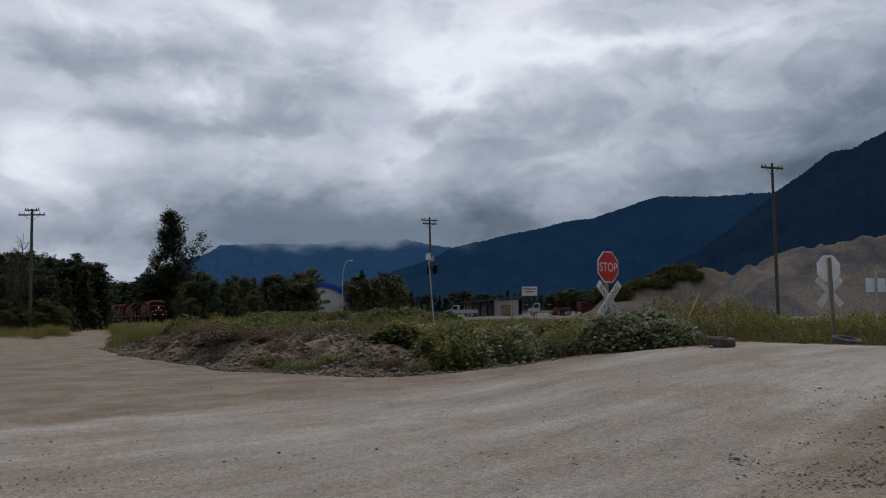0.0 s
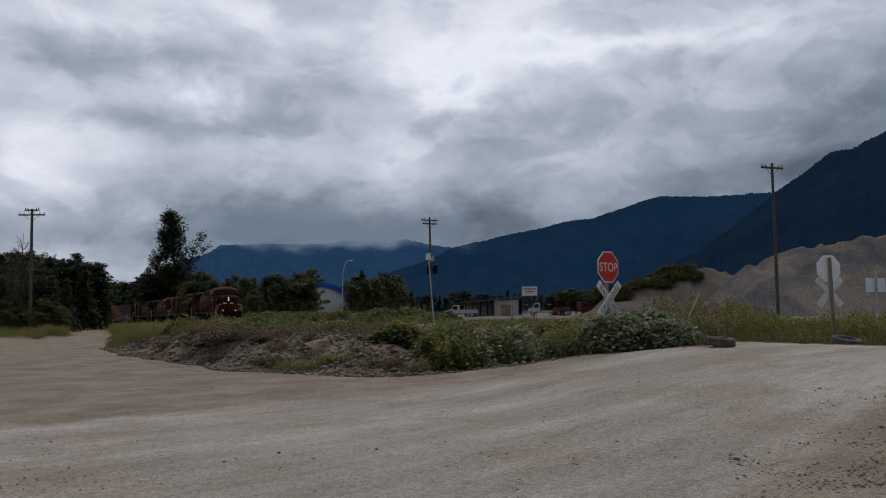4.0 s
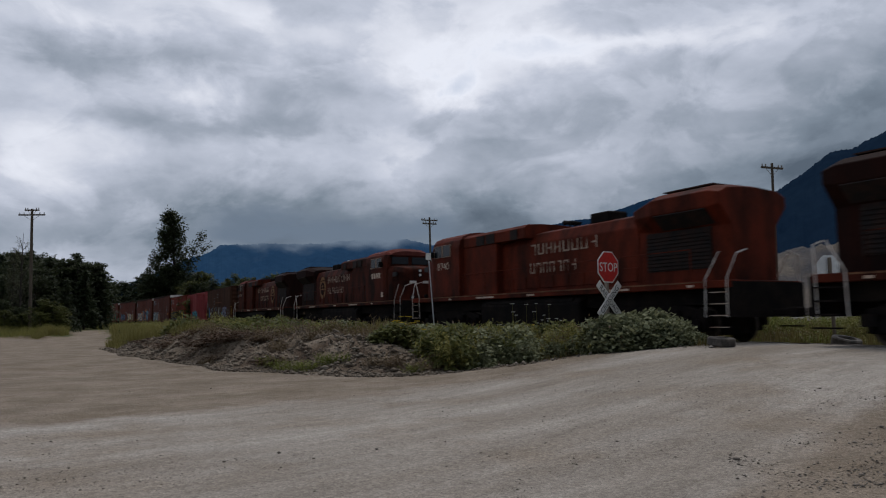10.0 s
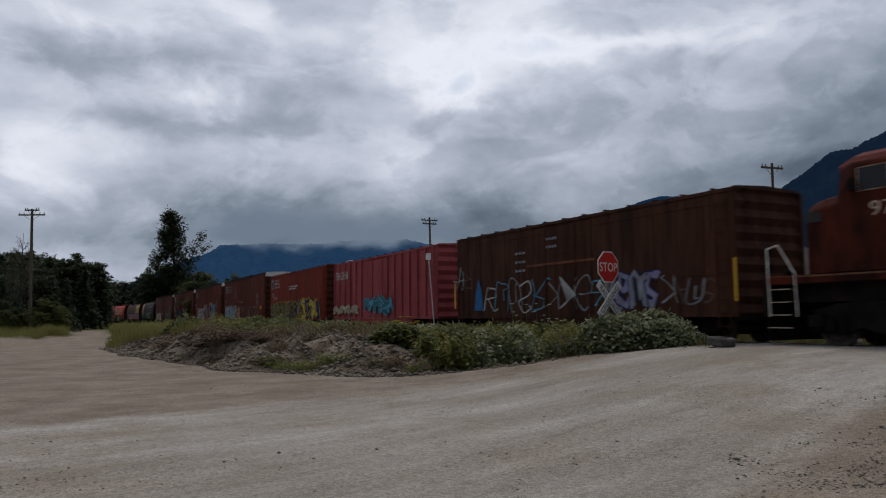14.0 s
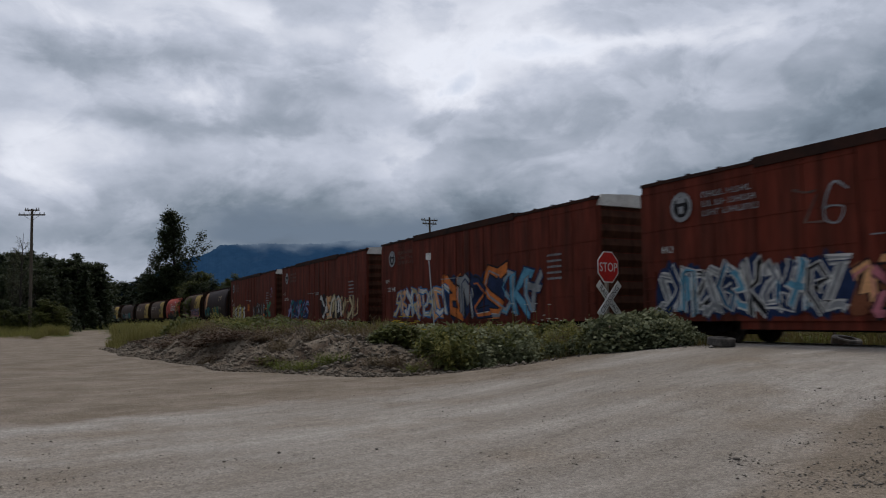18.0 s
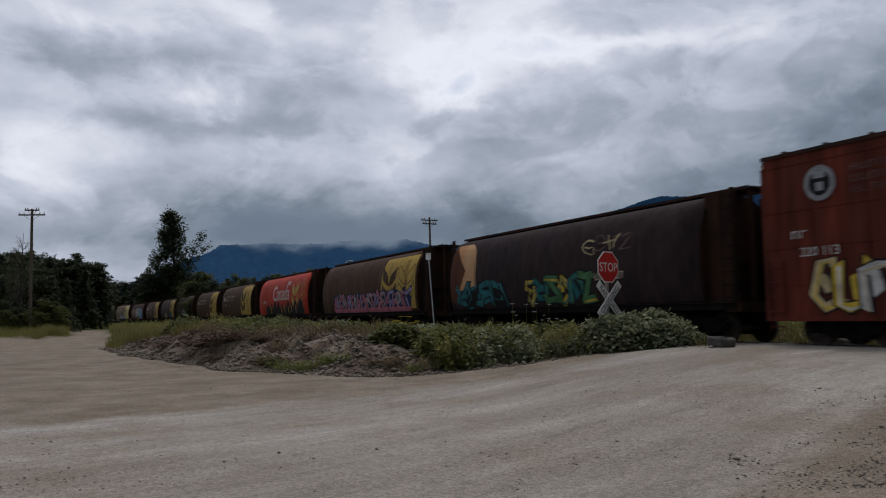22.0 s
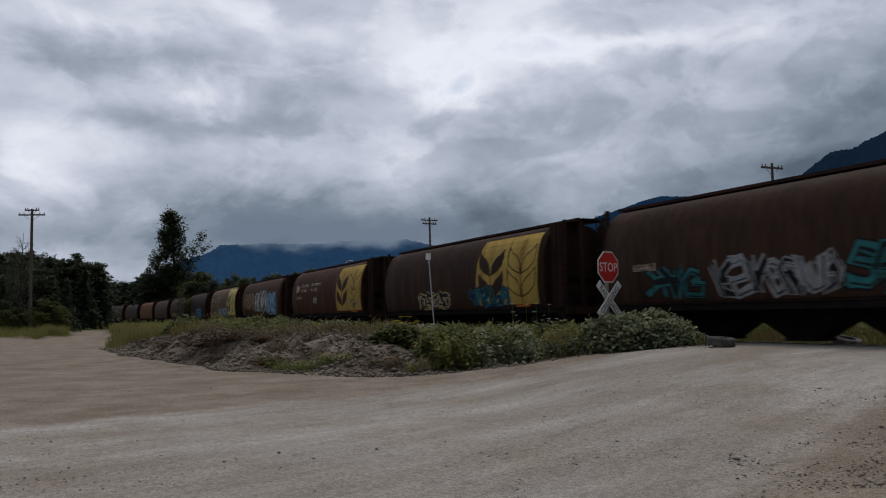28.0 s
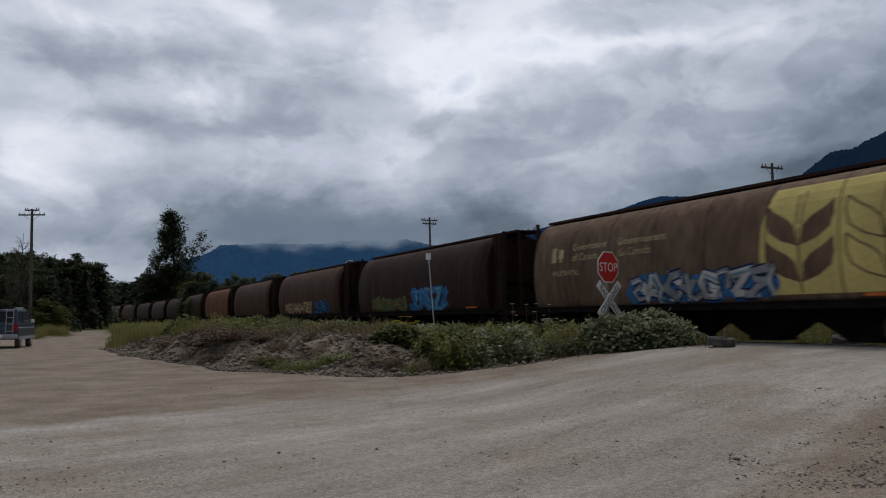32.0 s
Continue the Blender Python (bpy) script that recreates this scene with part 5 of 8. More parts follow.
def wheat(car, x0, x1, panel, leaf, outline_only=False):
    """Panel with two leaf sprays."""
    if panel:
        pts = [(x0 + 0.35, 4.12), (x0 + 0.08, 3.2), (x0, 2.4), (x0 + 0.05, 1.32), (x1, 1.32), (x1 + 0.05, 2.6), (x1, 4.12)]
        part("painted_panel", on_side(sheet([pts]), drum, 0.004), panel, car, "yellow painted panel")
    w = (x1 - x0) / 2
    for k in range(2):
        cx = x0 + w * (k + 0.5) + 0.05
        for s in (-1, 1):
            for zb, zt, r in ((1.62, 2.62, 0.40), (2.55, 3.55, 0.40)):
                wx, hz = s * w * 0.42, zt - zb
                leafp = [(cx + s * 0.03, zb), (cx + wx * 0.55, zb + 0.16 * hz), (cx + wx * 0.92, zb + 0.40 * hz), (cx + wx * 1.04, zb + 0.72 * hz), (cx + wx * 1.02, zb + 1.12 * hz),
                         (cx + wx * 0.72, zb + 0.90 * hz), (cx + wx * 0.36, zb + 0.72 * hz), (cx + wx * 0.12, zb + 0.50 * hz)]
                if k == 1 or outline_only:
                    t = 0.05
                    segs = []
                    for a, b in zip(leafp, leafp[1:] + leafp[:1]):
                        dx, dz = b[0] - a[0], b[1] - a[1]
                        q = math.hypot(dx, dz) or 1
                        ox, oz = -dz / q * t / 2, dx / q * t / 2
                        segs.append([(a[0] - ox, a[1] - oz), (b[0] - ox, b[1] - oz), (b[0] + ox, b[1] + oz), (a[0] + ox, a[1] + oz)])
                    part("wheat_leaf", on_side(sheet(segs), drum, 0.009), leaf, car)
                else:
                    part("wheat_leaf", on_side(sheet([leafp]), drum, 0.009), leaf, car)
        part("wheat_stem", on_side(sheet([rect(cx - 0.025, cx + 0.025, 1.35, 3.0), [(cx - 0.1, 3.1), (cx - 0.06, 3.1), (cx - 0.02, 3.9), (cx - 0.06, 3.9)], [(cx + 0.06, 3.1), (cx + 0.1, 3.1), (cx + 0.16, 3.95), (cx + 0.12, 3.95)]]), drum, 0.011), leaf, car)


def words(car, text, x, z, size, mat, name="lettering", prof=drum):
    bm = writing(text, size)
    for v in bm.verts:
        v.co.x += x
        v.co.y += z
    part(name, on_side(bm, prof, 0.008), mat, car)


def dashes(car, prof, x0, x1, z0, z1, n, mat, seed, name="lettering"):
    draw = strokes if z1 - z0 > 0.15 else bars
    part(name, on_side(sheet(draw(x0, x1, z0, z1, n, random.Random(seed))), prof, 0.007, slices=prof is not flat), mat, car)


def gov(car, x, mat, top=3.25):
    """Flag block and two columns of words."""
    part("flag_mark", on_side(sheet([rect(x, x + 0.28, top - 0.45, top + 0.1), rect(x + 0.42, x + 0.7, top - 0.32, top + 0.02), rect(x + 0.5, x + 0.62, top - 0.45, top - 0.3)]), drum, 0.007), mat, car)
    words(car, "Government", x + 2.15, top - 0.08, 0.36, mat)
    words(car, "of Canada", x + 1.95, top - 0.45, 0.36, mat)
    words(car, "Gouvernement", x + 4.75, top - 0.08, 0.36, mat)
    words(car, "du Canada", x + 4.45, top - 0.45, 0.36, mat)


CARS = []   # thing, offset of its middle along the train, half truck spacing, runs backwards


def build_train():
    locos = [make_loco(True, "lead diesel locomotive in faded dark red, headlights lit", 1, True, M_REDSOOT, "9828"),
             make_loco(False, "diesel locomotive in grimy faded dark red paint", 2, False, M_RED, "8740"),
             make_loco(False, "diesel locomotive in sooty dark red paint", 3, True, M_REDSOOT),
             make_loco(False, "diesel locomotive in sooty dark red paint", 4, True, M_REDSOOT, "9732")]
    for k, mid in enumerate((234.9, 211.95, 190.4, 167.1)):
        CARS.append((locos[k], mid, 6.7, k % 2 == 1))
    e = [156.85, 139.2, 122.5, 105.4, 84.1, 63.1, 41.95, 20.7]
    specs = [(M_BROWN, "plain", 4.48, "dark brown boxcar with sprayed graffiti"), (M_PINK, "ribbed", 4.48, "faded pink-red ribbed boxcar with graffiti"),
             (M_BOXRED2, "plain", 4.58, "red boxcar with white data lettering")] + [(M_BOXRED, "hicube", 5.08, "tall brown-red boxcar with graffiti")] * 4
    box_ = []
    for k, (mat, style, top, label) in enumerate(specs):
        ob = make_boxcar(e[k] - e[k + 1], top, mat, label, style, 40 + k)
        box_.append(ob)
        CARS.append((ob, (e[k] + e[k + 1]) / 2, ob["half"] - 1.9, False))
        del ob["half"]
    pitch = 18.5
    hs = [(M_HOPBLACK, "black cylindrical grain hopper with graffiti"), (M_HOPBROWN, "brown grain hopper with yellow wheat panel and graffiti"),
          (M_HOPRED, "bright red grain hopper with white lettering"), (M_HOPBROWN, "brown grain hopper with yellow wheat panel"),
          (M_HOPBROWN, "brown grain hopper with yellow wheat panel"), (M_HOPDARK, "dark brown grain hopper with silver graffiti"),
          (M_HOPDARK, "dark brown grain hopper with yellow wheat panel"), (M_HOPMAROON, "maroon-brown grain hopper with yellow wheat panel"),
          (M_HOPMAROON, "maroon-brown grain hopper covered in white graffiti"), (M_HOPTAN, "tan grain hopper with pale yellow panel"),
          (M_HOPDARK, "dark brown grain hopper with blue graffiti"), (M_HOPBROWN, "brown grain hopper with faint graffiti"), (M_HOPBROWN, "plain faded brown grain hopper car"),
          (M_HOPRUST, "orange rust-streaked grain hopper car"), (M_HOPDARK, "plain dark brown grain hopper car"), (M_HOPDARK, "plain dark brown grain hopper car"), (M_HOPMAROON, "plain maroon-brown grain hopper car"),
          (M_HOPDARK, "plain dark brown grain hopper car"), (M_HOPMAROON, "plain maroon-brown grain hopper car"), (M_HOPBROWN, "plain faded brown grain hopper car"), (M_HOPDARK, "plain dark brown grain hopper car")]
    hop = []
    for k, (mat, label) in enumerate(hs):
        ob = make_hopper(mat, label, pitch)
        hop.append(ob)
        CARS.append((ob, 21.6 - pitch * (k + 0.5), 6.6, False))
    return locos, box_, hop


def car_pose(off, half, back, t):
    s = off + advance(t)
    a, c = rail_at(along(s + half)), rail_at(along(s - half))
    d = Vector(a - c).normalized()
    left = Vector((-d.y, d.x, 0)).normalized()
    if back:
        d, left = -d, -left
    up = d.cross(left)
    m = Matrix((d, left, up)).transposed().to_4x4()
    m.translation = Vector((a + c) / 2)
    return m


LOCOS, BOXES, HOPS = build_train()


# ---------------------------------------------------------------- what is painted on the cars
def emblem(car, x, z, prof=flat):
    part("emblem", on_side(sheet([[(x + 0.42 * math.cos(w), z + 0.45 * math.sin(w)) for w in np.linspace(0, 6.283, 21)[:-1]]]), prof, 0.024, slices=False), PAINT["silver"], car, "round worn emblem")
    part("emblem_field", on_side(sheet([[(x + 0.3 * math.cos(w), z + 0.32 * math.sin(w)) for w in np.linspace(0, 6.283, 17)[:-1]]]), prof, 0.028, slices=False), PAINT["black"], car)
    part("emblem_crown", on_side(sheet([rect(x - 0.16, x + 0.16, z + 0.12, z + 0.3), rect(x - 0.1, x + 0.1, z - 0.2, z + 0.02)]), prof, 0.031, slices=False), PAINT["silver"], car)


M_ARROW = surface("rust_brown_paint", (0.115, 0.042, 0.022), (0.070, 0.028, 0.016), 1.2, (1.3, 1.3, 0.3), (0.36, 0.70), 0.6, bump=0.04, spec=0.04)
M_PEACH = surface("pale_orange_paint", (0.56, 0.36, 0.19), (0.44, 0.19, 0.08), 0.9, (1.3, 1.3, 0.3), (0.36, 0.70), 0.6, bump=0.04, spec=0.04)


def decorate():
    W = panel_side
    # dark brown boxcar
    c = BOXES[0]
    graffiti(c, W, -5.4, 0.9, 1.15, 2.5, ("white", "sky", "silver"), "black", None, 101, 7, None, True)
    graffiti(c, W, 2.6, 5.0, 1.25, 2.4, ("silver", "lav"), "navy", None, 102, 3)
    graffiti(c, W, 0.9, 2.6, 1.2, 2.4, ("silver", "sky"), None, None, 106, 2, None, True)
    graffiti(c, W, 5.2, 7.3, 1.3, 2.2, ("silver", "faint"), None, None, 103, 4, None, True)
    graffiti(c, W, -7.9, -6.6, 2.2, 3.2, ("silver", "faint"), None, None, 104, 2, None, True)
    part("graffiti", on_side(sheet([[(-6.3, 1.1), (-5.6, 1.1), (-5.7, 1.9), (-5.95, 2.5), (-6.2, 1.9)]]), W, 0.01), PAINT["blue"], c)
    for x, z, n in ((-3.0, 2.6, 3), (-3.0, 2.95, 3), (-0.9, 3.4, 4), (-0.9, 3.7, 4), (-3.0, 3.3, 3)):
        dashes(c, W, x, x + 0.75, z, z + 0.1, n, PAINT["silver"], 7)
    part("door_stripe", on_side(sheet([rect(-2.2, 2.0, 2.75, 2.84)]), lambda z: 1.535, 0.004), PAINT["rust"], c)
    for x in (-8.1, 8.0):
        part("yellow_marker", on_side(sheet([rect(x - 0.05, x + 0.05, 1.2, 2.4)]), W, 0.012), M_YELLOW, c)
    # pink ribbed boxcar
    c = BOXES[1]
    dashes(c, lambda z: 1.6, -7.0, -4.6, 3.3, 3.8, 5, PAINT["white"], 8)
    graffiti(c, lambda z: 1.6, -1.9, 2.4, 1.15, 2.0, ("teal", "sky"), None, None, 111, 4)
    graffiti(c, lambda z: 1.6, -7.5, -3.0, 1.15, 1.6, ("silver", "cream"), None, None, 112, 5)
    # red boxcar
    c = BOXES[2]
    emblem(c, -6.75, 3.75, W)
    for k, z in enumerate((3.95, 3.68, 3.41)):
        dashes(c, W, -6.1, -4.5 + 0.1 * k, z, z + 0.17, 8, PAINT["white"], 20 + k)
    dashes(c, W, -6.9, -6.3, 2.75, 3.0, 2, PAINT["white"], 24)
    words(c, "21 45 13", -5.9, 2.42, 0.36, PAINT["white"], prof=W)
    graffiti(c, W, -7.2, 0.5, 1.05, 2.3, ("black", "navy", "black"), "yellow", "black", 121, 7, "lav")
    graffiti(c, W, 0.5, 6.5, 1.05, 2.4, ("navy", "black", "yellow"), "yellow", "black", 122, 5, "white")
    dashes(c, lambda z: 1.6, -1.2, 1.2, 3.3, 3.4, 14, PAINT["white"], 26)
    dashes(c, lambda z: 1.6, -1.2, 0.9, 3.12, 3.22, 12, PAINT["white"], 27)
    # tall boxcars
    for k, c in enumerate(BOXES[3:]):
        emblem(c, -8.0, 4.05, W)
        for j, z in enumerate((4.22, 3.95, 3.68)):
            dashes(c, W, -7.2, -5.4 + 0.1 * j, z, z + 0.17, 8, PAINT["faint"] if k else PAINT["silver"], 30 + j + 9 * k)
        dashes(c, W, -8.85, -8.35, 2.72, 2.92, 2, PAINT["white"], 60 + k)
        if k:
            words(c, ("220 148", "220 354", "220 113")[k - 1], -8.1, 2.26, 0.33, PAINT["white"], prof=W)
        for z in (2.2, 2.42, 2.64, 2.86, 3.08):
            dashes(c, W, 6.6, 7.5, z, z + 0.08, 6, PAINT["silver"], 70 + k)
        dashes(c, W, -0.3, 0.4, 2.5, 2.6, 4, PAINT["silver"], 75)
        part("door_stripe", on_side(sheet([rect(-2.2, 0.4, 2.63, 2.665)]), lambda z: 1.535, 0.004), PAINT["silver"], c)
    graffiti(BOXES[3], W, -9.0, -2.9, 1.05, 2.45, ("silver", "navy", "sky", "black"), "white", "navy", 131, 9, "white")
    graffiti(BOXES[3], W, -2.8, -1.0, 1.05, 2.2, ("peach", "pink"), "black", "rust", 132, 2)
    graffiti(BOXES[3], W, -0.8, 7.8, 1.1, 2.3, ("faint", "silver", "faint"), None, None, 133, 9, None, True)
    part("data_plate", on_side(sheet([rect(8.1, 8.8, 1.75, 2.05)]), W, 0.012), PAINT["orange"], BOXES[3])
    graffiti(BOXES[3], W, -4.0, -2.8, 3.2, 4.2, ("faint", "silver"), None, None, 134, 2, None, True)
    graffiti(BOXES[4], W, -7.4, -1.5, 1.05, 2.55, ("cream", "peach", "white"), "blue", None, 141, 6, "sky")
    graffiti(BOXES[4], W, -1.4, 3.2, 1.0, 2.95, ("orange", "silver", "navy"), "black", "navy", 142, 3, "white")
    graffiti(BOXES[4], W, 3.3, 6.0, 1.2, 2.8, ("silver", "sky"), "navy", None, 143, 2)
    graffiti(BOXES[5], W, -7.2, -2.0, 1.1, 2.4, ("lav", "teal", "navy"), "navy", None, 151, 5)
    graffiti(BOXES[5], W, 1.3, 5.0, 1.05, 2.5, ("white", "peach", "cream"), "black", "black", 152, 3, "white")
    graffiti(BOXES[5], W, 5.2, 8.2, 1.05, 2.4, ("cream", "rust"), "black", None, 153, 3)
    graffiti(BOXES[6], W, -8.3, -2.3, 1.05, 2.35, ("cream", "yellow", "white"), "black", None, 161, 6)
    graffiti(BOXES[6], W, 1.5, 6.0, 1.05, 2.3, ("silver", "black", "faint"), "black", None, 162, 5)
    graffiti(BOXES[6], W, 6.0, 7.0, 1.3, 2.0, ("orange",), "black", None, 163, 1)
    graffiti(BOXES[6], W, 7.0, 8.1, 1.2, 2.6, ("green",), "teal", None, 164, 1)
    graffiti(BOXES[6], W, 8.2, 9.2, 2.9, 3.7, ("lav", "faint"), None, None, 165, 2, None, True)
    part("data_plate", on_side(sheet([rect(-1.0, -0.2, 1.6, 2.3)]), lambda z: 1.535, 0.004), PAINT["orange"], BOXES[6])
    # hoppers
    h = HOPS
    part("painted_panel", on_side(sheet([[(-7.85, 4.12), (-6.6, 4.14), (-6.25, 4.02), (-5.95, 3.8), (-5.78, 3.5), (-5.7, 3.1), (-5.72, 2.2), (-7.2, 2.0), (-6.6, 2.9)]]), drum, 0.005), M_PEACH, h[0], "pale orange painted panel")
    part("painted_panel", on_side(sheet([[(-7.95, 1.5), (-7.55, 1.5), (-7.2, 2.0), (-6.6, 2.9), (-7.85, 4.1), (-7.95, 4.1)]]), drum, 0.005), M_ARROW, h[0], "rust-brown painted arrow")
    graffiti(h[0], drum, 1.8, 4.3, 2.95, 3.6, ("cream", "faint"), None, None, 201, 4, None, True)
    graffiti(h[0], drum, -7.3, -3.5, 1.3, 2.3, ("teal", "black"), "black", "teal", 202, 3, "sky")
    graffiti(h[0], drum, -1.8, 2.4, 1.3, 2.3, ("yellow", "teal", "green"), "black", None, 203, 4)
    dashes(h[0], drum, 2.5, 4.0, 2.05, 2.3, 6, M_CREAM, 204)
    wheat(h[1], 2.4, 6.95, M_WHEAT, M_HOPBROWN)
    graffiti(h[1], drum, -5.6, 6.3, 1.25, 2.3, ("pink", "lav", "pink", "silver"), "black", "navy", 211, 15, "sky")
    part("graffiti", on_side(sheet([rect(-5.6, 6.4, 1.14, 1.42)]), drum, 0.03), PAINT["pink"], h[1])
    wheat(h[2], 2.7, 6.7, None, M_WHEAT)
    words(h[2], "Canada", -0.5, 2.35, 1.75, PAINT["white"])
    part("flag_mark", on_side(sheet([rect(1.15, 1.32, 3.52, 3.85), rect(1.42, 1.66, 3.56, 3.8), rect(1.76, 1.93, 3.52, 3.85)]), drum, 0.008), PAINT["white"], h[2])
    rng = random.Random(77)
    x = -5.6
    while x < 5.4:
        w = rng.uniform(0.9, 1.7)
        hi, lo = rng.uniform(1.95, 2.4), rng.uniform(1.5, 1.75)
        peak = [(x - 0.1, 1.14), (x + w + 0.1, 1.14), (x + w, lo), (x + w * 0.75, hi * 0.93), (x + w * 0.45, hi), (x + w * 0.2, hi * 0.9), (x - 0.05, lo)]
        part("graffiti", on_side(sheet([peak]), drum, 0.013 + 0.0004 * (x + 6)), PAINT["black"], h[2])
        if rng.random() < 0.8:
            a = x + w * rng.uniform(0.2, 0.5)
            part("graffiti", on_side(sheet([[(a, 1.25), (a + 0.1, 1.3), (a + 0.16, 1.75), (a + 0.02, 1.95)]]), drum, 0.022), PAINT["peach" if rng.random() < 0.5 else "yellow"], h[2])
        x += w
    dashes(h[2], drum, -7.5, -6.9, 2.16, 2.36, 3, PAINT["silver"], 221)
    words(h[2], "604570", -5.9, 2.14, 0.37, PAINT["white"])
    for k, (flagm, panel) in {3: (M_CREAM, M_WHEAT), 4: (M_CREAM, M_WHEAT), 7: (M_CREAM, M_WHEAT), 9: (PAINT["cream"], M_WHEATPALE)}.items():
        gov(h[k], -6.9, flagm)
        wheat(h[k], 2.4, 6.95, panel, {3: M_HOPDARK, 4: M_HOPDARK, 7: M_HOPMAROON, 9: M_HOPTAN}[k])
        dashes(h[k], drum, -6.8, -5.2, 2.3, 2.48, 6, flagm, 230 + k)
    wheat(h[6], 2.1, 6.8, M_WHEAT, M_HOPDARK)
    words(h[5], "604463", -6.1, 2.22, 0.34, M_CREAM)
    graffiti(h[5], drum, -5.9, -3.8, 1.35, 2.2, ("teal", "black"), None, None, 241, 2)
    graffiti(h[5], drum, -3.2, 0.6, 1.3, 2.35, ("black", "silver"), "silver", None, 242, 5)
    graffiti(h[5], drum, 0.8, 3.8, 1.3, 2.5, ("teal", "black", "teal"), None, None, 243, 3)
    graffiti(h[5], drum, 4.2, 6.0, 1.7, 2.6, ("pink", "faint"), None, None, 244, 3, None, True)
    graffiti(h[6], drum, -3.7, -0.5, 1.3, 2.0, ("black",), "cream", None, 251, 5)
    graffiti(h[6], drum, 1.6, 4.6, 1.3, 2.1, ("navy", "teal"), None, None, 252, 4)
    graffiti(h[7], drum, -2.55, -1.75, 1.9, 2.35, ("white", "silver"), None, None, 262, 4, None, True)
    graffiti(h[7], drum, 4.8, 6.3, 1.4, 2.0, ("silver", "faint"), None, None, 263, 3, None, True)
    graffiti(h[8], drum, -6.9, -2.4, 1.75, 3.2, ("rust", "black", "rust"), "cream", None, 271, 4)
    graffiti(h[8], drum, -2.3, 2.3, 1.3, 3.5, ("white", "silver", "white"), "black", None, 272, 6)
    graffiti(h[8], drum, 2.3, 5.6, 1.25, 3.1, ("sky", "blue"), "white", "blue", 273, 3, "white")
    wheat(h[8], 2.2, 6.6, None, M_HOPRUST, True)
    for x in (-0.2, 3.2):
        part("yellow_marker", on_side(sheet([rect(x, x + 0.9, 1.22, 1.32)]), drum, 0.03), M_YELLOW, h[8])
    graffiti(h[9], drum, -2.6, 2.7, 1.25, 2.1, ("silver", "white"), "navy", "blue", 281, 6, "sky")
    graffiti(h[10], drum, -0.6, 3.4, 1.25, 2.3, ("blue", "sky"), "blue", None, 291, 5)
    graffiti(h[10], drum, -5.9, -1.2, 1.25, 1.9, ("rust", "green"), None, None, 292, 5)
    graffiti(h[11], drum, -6.0, 1.0, 1.25, 2.0, ("cream", "rust"), None, None, 293, 7)
    graffiti(h[11], drum, 2.0, 5.0, 1.25, 2.0, ("blue", "navy"), None, None, 294, 3)
    for k in (3, 4, 5, 6, 7, 9, 10):
        part("yellow_marker", on_side(sheet([rect(5.2, 6.2, 1.22, 1.30)]), drum, 0.03), PAINT["orange"], h[k])
    # streaked drum seams on the nearer hoppers
    bm = bmesh.new()
    for x in np.arange(-5.8, 6.6, 2.1):
        loft(bm, [[(x - 0.02, -drum(z) - 0.006, z) for z in DRUM_Z], [(x + 0.02, -drum(z) - 0.006, z) for z in DRUM_Z]], closed=False, caps=False)
    seam = part("weld_seam", bm, M_HOPDARK, h[0])
    for c in h[1:12]:
        again("weld_seam", seam.data, c)


decorate()


# ---------------------------------------------------------------- the track
def sweep(profile, s0, s1, step, mat, name, parent, dy=0.0, dz=0.0):
    rings = []
    for s in np.arange(s0, s1, step):
        p, q = rail_at(s), rail_at(s + 0.5)
        d = (q - p)[:2] / np.linalg.norm((q - p)[:2])
        n = np.array([-d[1], d[0]])
        rings.append([(p[0] + n[0] * (y + dy), p[1] + n[1] * (y + dy), p[2] + z + dz) for y, z in profile])
    bm = bmesh.new()
    loft(bm, rings)
    return part(name, bm, mat, parent)


def make_track():
    track = thing("railway_track", Matrix(), "single railway track of worn steel rails on ballast", "railway track")
    tagged(track, kind="structure")
    railp = [(-0.07, -0.17), (0.07, -0.17), (0.07, -0.15), (0.012, -0.13), (0.012, -0.04), (0.036, -0.03), (0.036, 0), (-0.036, 0), (-0.036, -0.03), (-0.012, -0.04), (-0.012, -0.13), (-0.07, -0.15)]
    for dy in (-0.755, 0.755):
        sweep(railp, -330, 120, 4, M_STEEL, "rail", track, dy)
    sweep([(-2.0, -0.5), (2.0, -0.5), (1.45, -0.2), (-1.45, -0.2)], -330, 120, 4, M_GRAVEL, "ballast", track)
    bm = bmesh.new()
    box(bm, -0.115, 0.115, -1.3, 1.3, -0.34, -0.165)
    me = None
    for s in np.arange(-40, 78, 0.6):
        if 41.0 < s < 49.5:
            continue
        p, q = rail_at(s), rail_at(s + 0.5)
        a = math.degrees(math.atan2(q[1] - p[1], q[0] - p[0]))
        if me is None:
            ob = part("tie", bevelled(bm, 0.012), M_TIMBER, track)
            me = ob.data
        else:
            ob = again("tie", me, track)
        ob.matrix_basis = pose(*p, 0, 0, a)
    # timber planks of the level crossing
    pl = None
    for s in np.arange(42.2, 49.0, 2.45):
        p, q = rail_at(s), rail_at(s + 0.5)
        a = math.degrees(math.atan2(q[1] - p[1], q[0] - p[0]))
        for y in (-1.22, -0.99, -0.5, -0.25, 0.0, 0.25, 0.5, 0.99, 1.22):
            if pl is None:
                bm = bmesh.new()
                box(bm, -1.2, 1.2, -0.11, 0.11, -0.16, -0.012)
                ob = part("crossing_plank", bevelled(bm, 0.012), M_TIMBER, track)
                pl = ob.data
            else:
                ob = again("crossing_plank", pl, track)
            ob.matrix_basis = pose(*p, 0, 0, a) @ pose(0, y, 0)


make_track()


